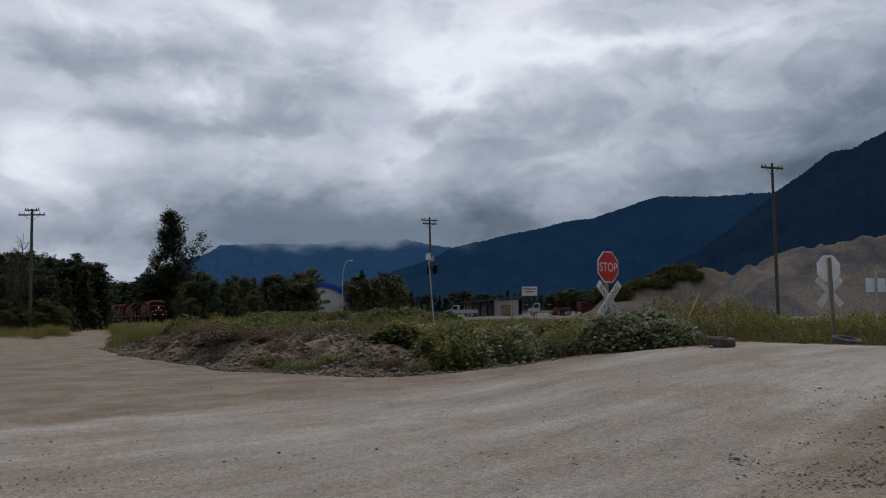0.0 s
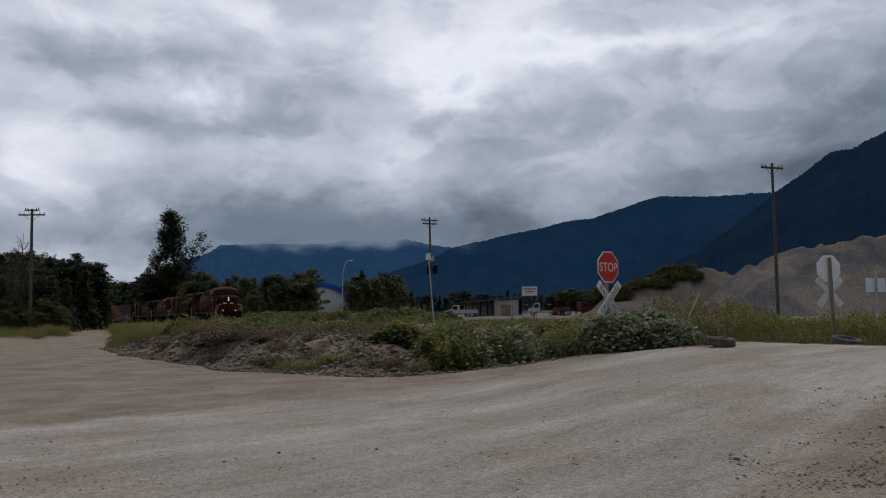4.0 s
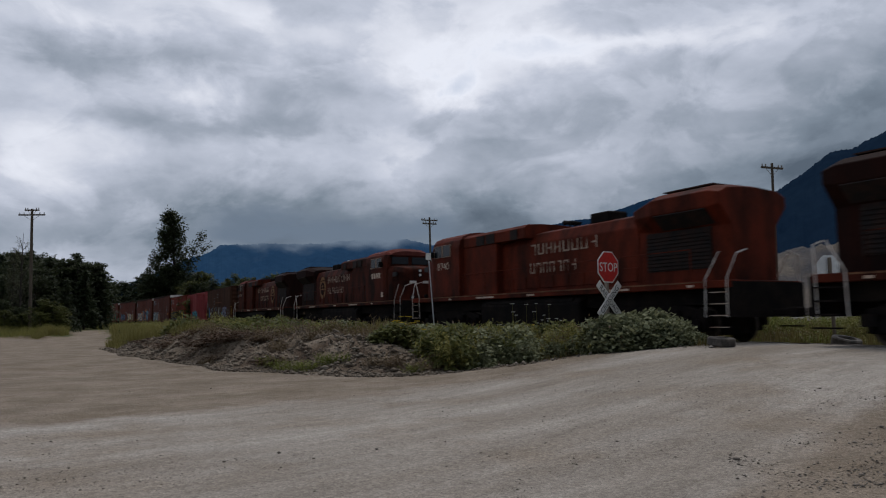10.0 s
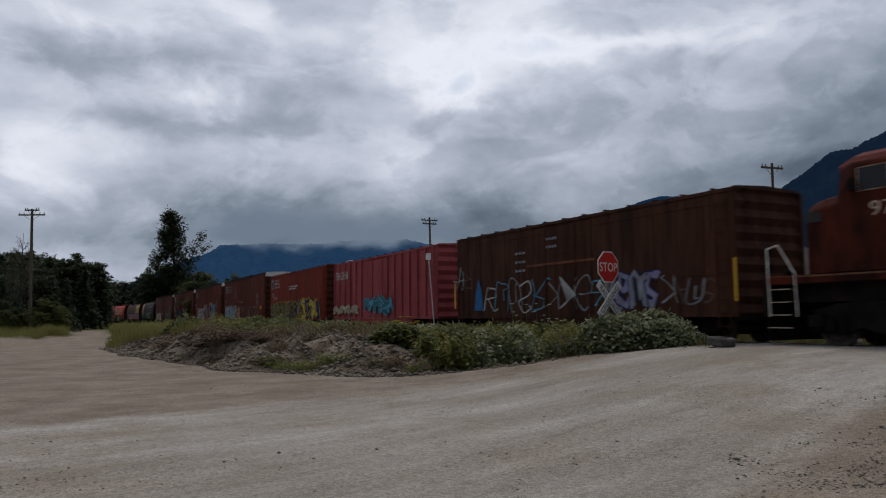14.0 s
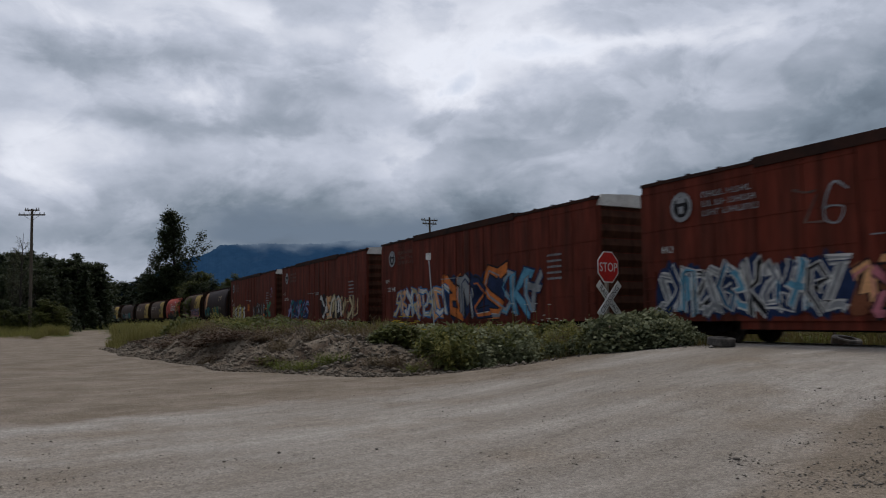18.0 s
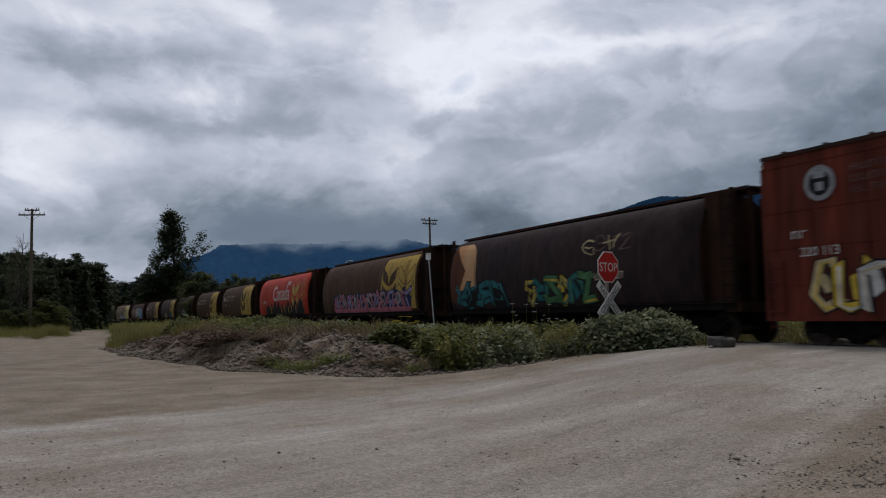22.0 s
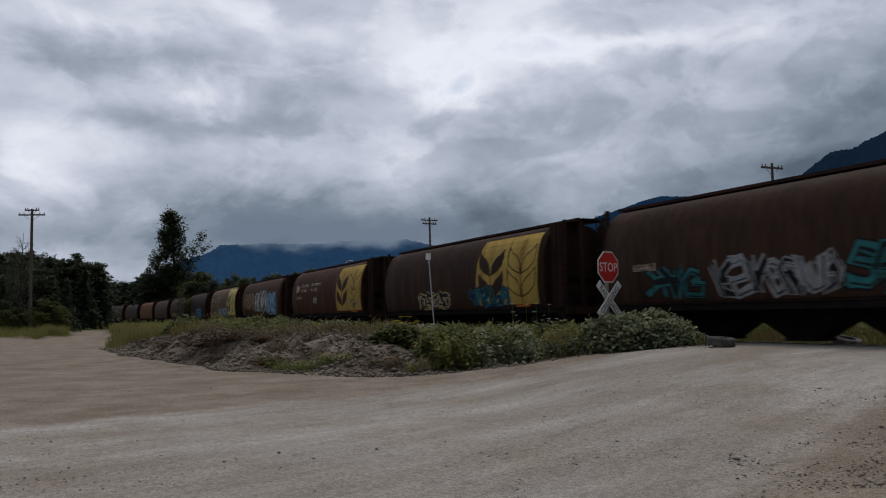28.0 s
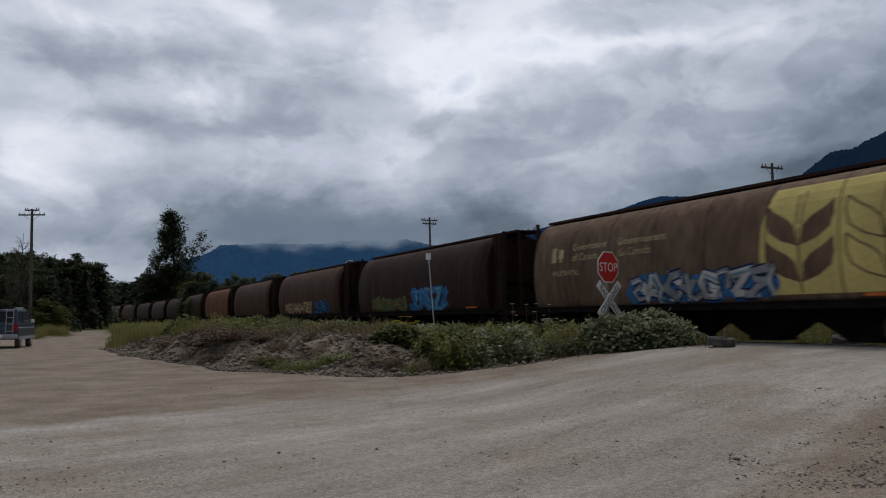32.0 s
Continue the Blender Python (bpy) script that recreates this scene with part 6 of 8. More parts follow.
# ---------------------------------------------------------------- signs, posts, poles
def octagon(r):
    return [(r * math.cos(math.pi / 8 + k * math.pi / 4) / math.cos(math.pi / 8), r * math.sin(math.pi / 8 + k * math.pi / 4) / math.cos(math.pi / 8)) for k in range(8)]


M_POST = surface("pale_post_wood", (0.24, 0.20, 0.16), (0.15, 0.12, 0.095), 2.5, (3, 3, 0.3), rough=0.9)


def crossing_sign(x, y, turn, sign_z, buck_z, label, tilt=0, k=1.0, pw=0.05):
    """Post with a stop sign above a crossbuck; the faces look along local -y."""
    z = z_at(x, y)
    ob = thing("railway_crossing_sign", pose(x, y, z, 0, tilt, turn), label, "road sign", "crossing signs")
    bm = bmesh.new()
    box(bm, -pw, pw, 0.02, 0.12, -0.3, sign_z - z + 0.36)
    part("post", bevelled(bm, 0.012), M_POST, ob)
    up = sign_z - z
    bm = bmesh.new()
    extrude_poly(bm, [(a, -0.004, b + up) for a, b in octagon(0.40 * k)], (0, 0.012, 0))
    plate = part("stop_plate", bm, M_SIGNBACK, ob)
    bm = bmesh.new()
    extrude_poly(bm, [(a, -0.008, b + up) for a, b in octagon(0.398 * k)], (0, 0.003, 0))
    part("white_border", bm, M_SIGNWHITE, plate)
    bm = bmesh.new()
    extrude_poly(bm, [(a, -0.012, b + up) for a, b in octagon(0.372 * k)], (0, 0.003, 0))
    part("red_field", bm, M_SIGNRED, plate)
    bm = writing("STOP", 0.315 * k, 0.001)
    for v in bm.verts:
        v.co = (v.co.x * 0.92, -0.016 - v.co.z, v.co.y * 1.05 + up - 0.115 * k)
    part("letters", bm, M_SIGNWHITE, plate)
    cb = buck_z - z
    for a, text, off in ((45, "CROSSING", -0.022), (-45, "RAILROAD", 0.0)):
        arm = part("crossbuck_board", board(1.16 * k, 0.20 * k), M_SIGNWHITE, ob)
        arm.matrix_basis = pose(0, off - 0.004, cb, 0, -a, 0)
        bm = writing(text, 0.205 * k, 0.001)
        for v in bm.verts:
            v.co = (v.co.x * 0.95, -0.012 - v.co.z, v.co.y - 0.07 * k)
        part("letters", bm, M_SIGNBLACK, arm)
    return ob


def board(w, h):
    bm = bmesh.new()
    box(bm, -w / 2, w / 2, -0.008, 0.008, -h / 2, h / 2)
    return bm


crossing_sign(4.79, 21.9, 38, 2.905, 1.97, "red stop sign above white crossbuck on wooden post", 0, 1.13)
crossing_sign(12.66, 24.7, 192, 2.98, 2.21, "grey back of stop sign and crossbuck on post", 1, 1.08, 0.042)


def small_sign():
    ob = thing("road_sign", pose(17.2, 30, z_at(17.2, 30), 0, 0, 12), "pale grey back of rectangular road sign on thin post", "road sign")
    bm = bmesh.new()
    box(bm, -0.03, 0.03, -0.03, 0.03, -0.3, 3.2 - z_at(17.2, 30))
    part("post", bm, M_GALV, ob)
    bm = bmesh.new()
    z = 2.62 - z_at(17.2, 30)
    for s in (-1, 1):
        box(bm, min(s * 0.05, s * 0.45), max(s * 0.05, s * 0.45), 0.035, 0.045, z - 0.28, z + 0.28)
    box(bm, -0.45, 0.45, 0.046, 0.052, z - 0.28, z + 0.28)
    part("plate", bm, M_SIGNBACK, ob)


small_sign()


def leaning_post(name, x, y, z0, z1, dx, r, mat, label, top=None):
    ob = thing(name, pose(x, y, z0), label, "marker post")
    bm = bmesh.new()
    rod(bm, (0, 0, -0.3), (dx, 0, z1 - z0), r, n=8)
    part("post", bm, mat, ob)
    if top:
        bm = bmesh.new()
        box(bm, dx - 0.08, dx + 0.08, -r - 0.02, -r, z1 - z0 - 0.2, z1 - z0 + 0.02)
        part("plate", bm, top, ob)
    return ob


leaning_post("marker_post", -0.22, 24, 0.5, 3.5, -0.25, 0.019, M_GALV, "thin leaning white marker post with small plate", M_SIGNWHITE)
leaning_post("marker_stake", 9.1, 30, z_at(9.1, 30), 2.34, 1.05, 0.03, M_WHEATPALE, "short leaning pale yellow stake in weeds")


def utility_pole(x, y, top, lean_x, label, arms, cross_turn=0, transformer=False, thick=0.16):
    z = z_at(x, y)
    ob = thing("utility_pole", pose(x, y, z), label, "utility pole", "utility poles")
    h = top - z
    bm = bmesh.new()
    rod(bm, (0, 0, -0.5), (lean_x, 0, h), thick, thick * 0.68, n=10)
    part("pole", bm, M_POLE, ob)
    for zz, w, drop in arms:
        bm = bmesh.new()
        box(bm, -w / 2, w / 2, -0.06, 0.06, h - zz - 0.06, h - zz + 0.06)
        m = bm
        a = part("crossarm", m, M_POLE, ob)
        a.matrix_basis = Matrix.Translation((lean_x, 0, 0)) @ pose(0, 0, 0, 0, 0, cross_turn)
        for q in (-1, 1):
            bm = bmesh.new()
            rod(bm, (q * w * 0.3, 0, h - zz - 0.05), (0, 0, h - zz - 0.55), 0.02, n=5)
            part("arm_brace", bm, M_GALV, a)
        for q in (-0.46, -0.3, 0.3, 0.46):
            bm = bmesh.new()
            rod(bm, (q * w, 0, h - zz + 0.06), (q * w, 0, h - zz + 0.22), 0.035, 0.05, n=6)
            part("insulator", bm, M_CONCRETE, a)
    if transformer:
        bm = bmesh.new()
        rod(bm, (0.35, 0, h - 6.4), (0.35, 0, h - 5.5), 0.25, n=12)
        rod(bm, (-0.35, 0, h - 6.4), (-0.35, 0, h - 5.5), 0.25, n=12)
        box(bm, -0.3, 0.3, -0.05, 0.05, h - 6.0, h - 5.9)
        part("transformer", bm, M_BLACK, ob, "dark grey pole transformer")
        bm = bmesh.new()
        box(bm, -0.25, 0.25, -0.3, -0.17, h - 5.0, h - 4.5)
        part("switch_box", bm, M_GALV, ob)
    return ob


utility_pole(-37.05, 68, 11.4, -0.25, "weathered wooden utility pole with two crossarms", ((0.55, 2.4, 0), (0.12, 1.3, 0)), 0)
utility_pole(-1.25, 85, 12.6, -0.26, "wooden utility pole with crossarms and transformer", ((0.35, 2.0, 0), (0.75, 1.7, 0)), 25, True)
utility_pole(22.08, 50, 11.55, 0.03, "tall bare wooden utility pole with light crossarm", ((0.32, 1.8, 0),), 20, False, 0.12)


def street_lamp():
    x, y = -14.8, 111
    z = z_at(x, y)
    ob = thing("street_lamp", pose(x, y, z), "grey curved street lamp by the yard", "street lamp")
    bm = bmesh.new()
    pts = [(0, 0, -0.3)] + [(0, 0, 6.5)] + [(0.05 + 0.9 * (k / 6) ** 2, 0, 6.5 + 2.4 * math.sin(math.pi / 2 * k / 6)) for k in range(1, 7)]
    for a, b in zip(pts[:-1], pts[1:]):
        rod(bm, a, b, 0.09, 0.08, 8)
    part("mast", bm, M_GALV, ob)
    bm = bmesh.new()
    box(bm, 0.8, 1.5, -0.14, 0.14, 8.82, 8.98)
    part("lamp_head", bevelled(bm, 0.04), M_GALV, ob)


street_lamp()


# ---------------------------------------------------------------- tyres and blocks by the road
def old_tyre(x, y, lean, turn, r, w, label):
    ob = thing("old_tyre", pose(x, y, z_at(x, y) + w / 2 + r * 0.9 * math.sin(radians(lean)), lean, 3, turn), label, "tyre", "tyres by the crossing")
    bm = bmesh.new()
    rings = []
    for a in np.linspace(0, 2 * math.pi, 29):
        ring = []
        for rr, zz in ((r * 0.60, -w / 2), (r * 0.92, -w / 2), (r, -w * 0.36), (r, w * 0.36), (r * 0.92, w / 2), (r * 0.60, w / 2), (r * 0.58, w * 0.3), (r * 0.58, -w * 0.3)):
            k = 1 + 0.02 * math.sin(a * 22) * (rr == r)
            ring.append((rr * k * math.cos(a), rr * k * math.sin(a), zz))
        rings.append(ring)
    loft(bm, rings, caps=False)
    bmesh.ops.remove_doubles(bm, verts=bm.verts, dist=0.001)
    part("carcass", bm, M_RUBBER, ob)


old_tyre(7.12, 19.5, 4, 0, 0.34, 0.22, "dusty old tyre lying flat beside the crossing")
old_tyre(12.5, 23.6, 13, 14, 0.44, 0.28, "dark old tyre lying at the foot of the sign")


# ---------------------------------------------------------------- yard beyond the track
M_WALLGREY = surface("weathered_grey_wall", (0.30, 0.30, 0.29), (0.22, 0.215, 0.21), 1.2, rough=0.9)
M_WALLPALE = surface("pale_wall_paint", (0.42, 0.41, 0.39), (0.34, 0.33, 0.31), 1.2, rough=0.9)
M_TINROOF = surface("rusty_tin_roof", (0.16, 0.11, 0.085), (0.10, 0.075, 0.06), 1.2, rough=0.7)
M_BLUEROOF = surface("blue_roof_sheet", (0.02, 0.075, 0.42), (0.02, 0.06, 0.34), 1.2, rough=0.5)
M_WHITEPAINT = surface("white_vehicle_paint", (0.42, 0.43, 0.44), (0.34, 0.34, 0.35), 1.0, rough=0.4)
M_REDPAINT = surface("red_machine_paint", (0.14, 0.016, 0.014), (0.075, 0.012, 0.011), 1.0, rough=0.5)


def arched_hall():
    """White gable under a blue arched roof."""
    x, y = -21.2, 131
    z = z_at(x, y) + 0.3
    ob = thing("arched_hall", pose(x, y, z, 0, 0, 6), "white arched hall with bright blue roof edge", "building")
    R, H = 5.9, 6.2
    arch = [(R * math.cos(a), H * math.sin(a)) for a in np.linspace(0, math.pi, 25)]
    bm = bmesh.new()
    extrude_poly(bm, [(a * 0.96, 0, b * 0.96) for a, b in arch], (0, 0.25, 0))
    part("gable_wall", bm, M_SIGNWHITE, ob)
    bm = bmesh.new()
    rings = []
    for yy in (-0.35, 14):
        rings.append([(a, yy, b) for a, b in arch] + [(a * 0.9, yy, b * 0.88) for a, b in reversed(arch)])
    loft(bm, rings)
    part("roof", bm, M_BLUEROOF, ob, "bright blue arched roof")
    bm = bmesh.new()
    box(bm, 0.4, 1.6, -0.06, 0.02, 2.6, 3.15)
    w = part("window", bm, M_TINROOF, ob)


def yard_shed():
    x, y = 3.7, 140
    z = z_at(9, y)
    ob = thing("yard_shed", pose(x, y, z, 0, 0, 0), "low weathered shed with lean-to roof and bays", "building")
    bm = bmesh.new()
    box(bm, 5.6, 10.8, 0, 8, 0, 3.0)
    part("wall", bm, M_WALLPALE, ob)
    bm = bmesh.new()
    box(bm, 0.3, 5.6, 3, 8, 0, 2.5)
    part("back_wall", bm, M_WALLGREY, ob)
    bm = bmesh.new()
    extrude_poly(bm, [(-0.3, -0.6, 2.45), (11.4, -0.6, 3.5), (11.4, 8.4, 3.6), (-0.3, 8.4, 2.55)], (0, 0, 0.16))
    part("roof", bm, M_TINROOF, ob, "dark rusty tin roof")
    for xx in (0.3, 1.7, 3.1, 4.4, 5.5):
        bm = bmesh.new()
        box(bm, xx, xx + 0.16, -0.3, -0.14, 0, 2.5 + xx * 0.09)
        part("post", bm, M_BLACK, ob)
    for xx in (0.5, 1.9, 3.3):
        bm = bmesh.new()
        box(bm, xx, xx + 1.1, 2.85, 3.0, 0.1, 2.0)
        part("door", bm, M_WALLPALE, ob)
    bm = bmesh.new()
    box(bm, 10.2, 10.8, -0.05, 0.05, 0.3, 3.0)
    part("dark_panel", bm, M_BLACK, ob)


def crate(x, y, w, h, mat, label):
    ob = thing("storage_box", pose(x, y, z_at(x, y), 0, 0, 8), label, "storage box")
    bm = bmesh.new()
    box(bm, -w / 2, w / 2, -0.6, 0.6, 0, h)
    part("body", bevelled(bm, 0.04), mat, ob)
    bm = bmesh.new()
    box(bm, -w / 2 - 0.04, w / 2 + 0.04, -0.64, 0.64, h, h + 0.08)
    part("lid", bm, mat, ob)


def tyre_wheel(parent, x, y, r, w):
    bm = bmesh.new()
    rod(bm, (0, -w / 2, 0), (0, w / 2, 0), r, n=16)
    t = part("wheel", bevelled(bm, 0.03), M_RUBBER, parent)
    t.matrix_basis = pose(x, y, r)
    bm = bmesh.new()
    rod(bm, (0, -w / 2 - 0.01, 0), (0, w / 2 + 0.01, 0), r * 0.58, n=12)
    part("rim", bm, M_GALV, t)
    return t


def parked_truck(name, x, y, turn, mat, label, bed):
    ob = thing(name, pose(x, y, z_at(x, y), 0, 0, turn), label, "truck", "parked vehicles")
    bm = bmesh.new()
    extrude_poly(bm, [(0.6, -0.95, 0.6), (2.6, -0.95, 0.6), (2.6, -0.95, 1.2), (1.9, -0.95, 1.35), (1.5, -0.95, 2.1), (0.6, -0.95, 2.15)], (0, 1.9, 0))
    cab_ = part("cab", bevelled(bm, 0.06), mat, ob)
    for s in (-0.96, 0.96):
        bm = bmesh.new()
        extrude_poly(bm, [(0.75, s - 0.01, 1.4), (1.7, s - 0.01, 1.4), (1.42, s - 0.01, 1.98), (0.75, s - 0.01, 2.0)], (0, 0.02, 0))
        part("side_window", bm, M_WINDOW, cab_)
    bm = bmesh.new()
    box(bm, -2.8, 0.5, -0.95, 0.95, 0.7, 0.9)
    if bed:
        box(bm, -2.8, 0.5, -0.95, -0.88, 0.9, 1.35)
        box(bm, -2.8, 0.5, 0.88, 0.95, 0.9, 1.35)
        box(bm, -2.8, -2.72, -0.95, 0.95, 0.9, 1.35)
    part("load_bed", bm, mat, ob)
    for xx in (-1.9, 1.8):
        for s in (-0.85, 0.85):
            tyre_wheel(ob, xx, s, 0.4, 0.25)
    return ob


def yard_sign():
    x, y = 15.4, 135
    ob = thing("notice_board", pose(x, y, z_at(x, y)), "white notice board with red lines by the shed", "sign")
    z = z_at(x, y)
    bm = bmesh.new()
    box(bm, -1.35, 1.35, -0.05, 0.05, 4.9 - z, 6.5 - z)
    part("panel", bm, M_SIGNWHITE, ob)
    for k, (a, b) in enumerate(((-1.15, 1.1), (-0.8, 0.9))):
        bm = bmesh.new()
        box(bm, a, b, -0.065, -0.055, 5.95 - z - 0.5 * k, 6.2 - z - 0.5 * k)
        part("red_line", bm, PAINT["pink"], ob)
    for s in (-1.2, 1.2):
        bm = bmesh.new()
        box(bm, s - 0.06, s + 0.06, 0.06, 0.18, -0.2, 6.4 - z)
        part("post", bm, M_TIMBER, ob)


arched_hall()
yard_shed()
crate(11.2, 136, 1.6, 1.9, surface("tan_box", (0.24, 0.17, 0.12), (0.18, 0.13, 0.09), 1.0, rough=0.8), "tan storage box beside the shed")
crate(-4.6, 118, 1.1, 1.4, M_SIGNWHITE, "small white utility box in the yard")
parked_truck("pickup_truck", 3.4, 137, 170, M_WHITEPAINT, "white pickup truck parked by the shed", True)
parked_truck("flatbed_truck", 17.4, 132, 170, M_WHITEPAINT, "white flatbed truck parked in the yard", False)
parked_truck("flatbed_truck", 20.9, 120, 12, M_REDPAINT, "red flatbed truck parked in the yard", False)
yard_sign()


def loader():
    x, y = 19.2, 123
    ob = thing("yard_machine", pose(x, y, z_at(x, y), 0, 0, 20), "dark red loading machine with raised arm", "machine", "parked vehicles")
    bm = bmesh.new()
    box(bm, -1.2, 1.2, -0.8, 0.8, 0.5, 1.3)
    part("chassis", bevelled(bm, 0.08), M_REDPAINT, ob)
    bm = bmesh.new()
    box(bm, -0.9, 0.1, -0.6, 0.6, 1.3, 2.4)
    part("cab", bevelled(bm, 0.08), M_BLACK, ob)
    bm = bmesh.new()
    tube(bm, [(0.8, 0, 1.2), (-0.2, 0, 3.0), (1.0, 0, 3.6)], 0.13)
    part("arm", bm, M_BLACK, ob)
    for xx in (-0.8, 0.8):
        for s in (-0.75, 0.75):
            tyre_wheel(ob, xx, s, 0.5, 0.3)


loader()


def gravel_pile(name, cx_, cy_, w, d, crest, seed, label, mat, growth=None):
    """A dumped heap: crest heights along its length, sides at the angle of rest, gullied."""
    n, k = 150, 60
    u, v = np.meshgrid(np.linspace(-1, 1, n), np.linspace(-1, 1, k))
    top = np.interp(u, np.linspace(-1, 1, len(crest)), crest)
    vv = v + 0.12 * fbm(u * 3, v * 2 + seed, 2, seed + 5)
    side = np.clip(1 - abs(vv) ** 1.1, 0, 1)
    gully = abs(fbm(u * w * 0.45, v * 1.5, 3, seed + 9))
    hh = top * side * (1 - 0.22 * gully * (1 - side * 0.5)) + 0.35 * fbm(u * w * 0.5, v * d * 0.5, 4, seed) * (top > 0.3) * (side > 0.02)
    x, y = cx_ + u.ravel() * w, cy_ + v.ravel() * d
    z = height(x, y) + hh.ravel() - 0.3
    i = np.arange(n * k).reshape(k, n)
    f = np.stack([i[:-1, :-1], i[:-1, 1:], i[1:, 1:], i[1:, :-1]], -1).reshape(-1, 4)
    ob = new(name, np_mesh(name, np.stack([x - cx_, y - cy_, z], 1), f, mat, True))
    ob.location = (cx_, cy_, 0)
    tagged(ob, label, "heap", "heaps beyond the track")
    if growth:
        rng = np.random.default_rng(seed)
        ok = np.flatnonzero((u.ravel() > growth[0]) & (u.ravel() < growth[1]) & (side.ravel() > 0.62) & (fbm(u.ravel() * 9, v.ravel() * 5, 3, seed) > -0.12))
        j = rng.choice(ok, 22000)
        c = np.stack([x[j], y[j], z[j]], 1) + rng.normal(0, 0.22, (22000, 3)) + np.array([0, 0, 0.25])
        V, F = leaves(c, 0.17, rng, -0.3, 1.9)
        tagged(new("heap_growth", np_mesh("heap_growth", V, F, F_HEAP)), "olive-green growth over the tan heap", "weeds", kind="stuff")


M_PILE = surface("crushed_grey_stone", (0.128, 0.108, 0.090), (0.062, 0.060, 0.065), 0.14, (1, 1, 1), (0.42, 0.58), rough=0.95, bump=0.8, bump_scale=5, fine=(0.65, 1.3), fine_scale=4)
M_PILETAN = surface("tan_gravel_soil", (0.110, 0.090, 0.070), (0.070, 0.060, 0.050), 0.25, rough=0.95, bump=0.8, bump_scale=5, fine=(0.65, 1.3), fine_scale=4)
# ---------------------------------------------------------------- vegetation
def leaves(centres, size, rng, droop=0.0, long=1.5, jitter=0.35):
    """Diamond leaves at the given points with random tilt."""
    n = len(centres)
    a = rng.uniform(0, 2 * math.pi, n)
    tilt = rng.normal(0, 0.55, n) - droop
    s = size * rng.uniform(1 - jitter, 1 + jitter, n)
    d = np.stack([np.cos(a) * np.cos(tilt), np.sin(a) * np.cos(tilt), np.sin(tilt)], 1)
    side = np.stack([-np.sin(a), np.cos(a), rng.normal(0, 0.5, n)], 1)
    side /= np.linalg.norm(side, axis=1)[:, None]
    L_ = d * (s * long)[:, None]
    Wd = side * (s * 0.5)[:, None]
    c = np.asarray(centres)
    V = np.stack([c, c + L_ * 0.45 + Wd, c + L_, c + L_ * 0.45 - Wd], 1).reshape(-1, 3)
    F = np.arange(4 * n).reshape(n, 4)
    return V, F


F_HEAP = foliage("olive_heap_growth", (0.026, 0.030, 0.010), (0.10, 0.095, 0.030), 0.4)
F_BRAMBLE = foliage("bramble_leaves", (0.026, 0.038, 0.016), (0.40, 0.415, 0.245), 1.5)
F_WEED = foliage("weed_leaves", (0.058, 0.062, 0.018), (0.34, 0.31, 0.095), 1.2)
F_OLIVE = foliage("olive_brown_grass", (0.062, 0.055, 0.019), (0.275, 0.220, 0.088), 0.9)
F_DRY = foliage("dry_brown_weeds", (0.07, 0.048, 0.028), (0.22, 0.165, 0.10), 1.2)
F_ROOT = foliage("dark_root_mat", (0.034, 0.020, 0.014), (0.150, 0.095, 0.062), 1.6, 0.9, 0)
F_GRASS = foliage("tall_yellow_green_grass", (0.135, 0.125, 0.038), (0.285, 0.250, 0.088), 0.4)
F_DARKBUSH = foliage("dark_bush_leaves", (0.034, 0.045, 0.015), (0.175, 0.180, 0.062), 1.0)
F_GREEN = foliage("green_ground_weeds", (0.058, 0.076, 0.016), (0.24, 0.255, 0.060), 0.8)
F_TREE = foliage("dark_tree_leaves", (0.022, 0.030, 0.015), (0.062, 0.074, 0.034), 0.35)
F_CONIFER = foliage("dark_conifer_needles", (0.020, 0.029, 0.016), (0.056, 0.069, 0.034), 0.35)
F_TREE2 = foliage("olive_tree_leaves", (0.036, 0.046, 0.013), (0.120, 0.125, 0.036), 0.35)
F_SPARSE = foliage("sparse_pale_leaves", (0.05, 0.06, 0.03), (0.12, 0.12, 0.07), 0.5)
M_BARK = surface("bark", (0.06, 0.05, 0.042), (0.035, 0.03, 0.026), 3.0, (1, 1, 0.3), rough=0.95)
M_FLOWERY = surface("yellow_flower", (0.62, 0.45, 0.03), (0.5, 0.33, 0.02), 9.0, rough=0.7, bump=0)
M_FLOWERW = surface("white_flower", (0.68, 0.68, 0.62), (0.55, 0.55, 0.48), 9.0, rough=0.7, bump=0)


gravel_pile("gravel_heap", 65, 96, 33, 15, (0, 6.6, 8.9, 9.8, 10.5, 11.0, 11.2, 11.0, 9.5, 6.5, 0), 4, "large pile of crushed grey stone", M_PILE)
gravel_pile("gravel_heap", 36, 112, 15, 9, (0, 3.2, 4.4, 6.0, 6.9, 7.3, 7.4, 6.6, 5.4, 5.0, 0), 9, "tan gravel heap with grassy top", M_PILETAN, (-0.75, 0.12))
gravel_pile("gravel_heap", 26, 104, 9, 6, (0, 0.8, 1.6, 2.2, 2.5, 2.9, 2.9, 2.4, 0), 12, "low heap of tan gravel", M_PILETAN)


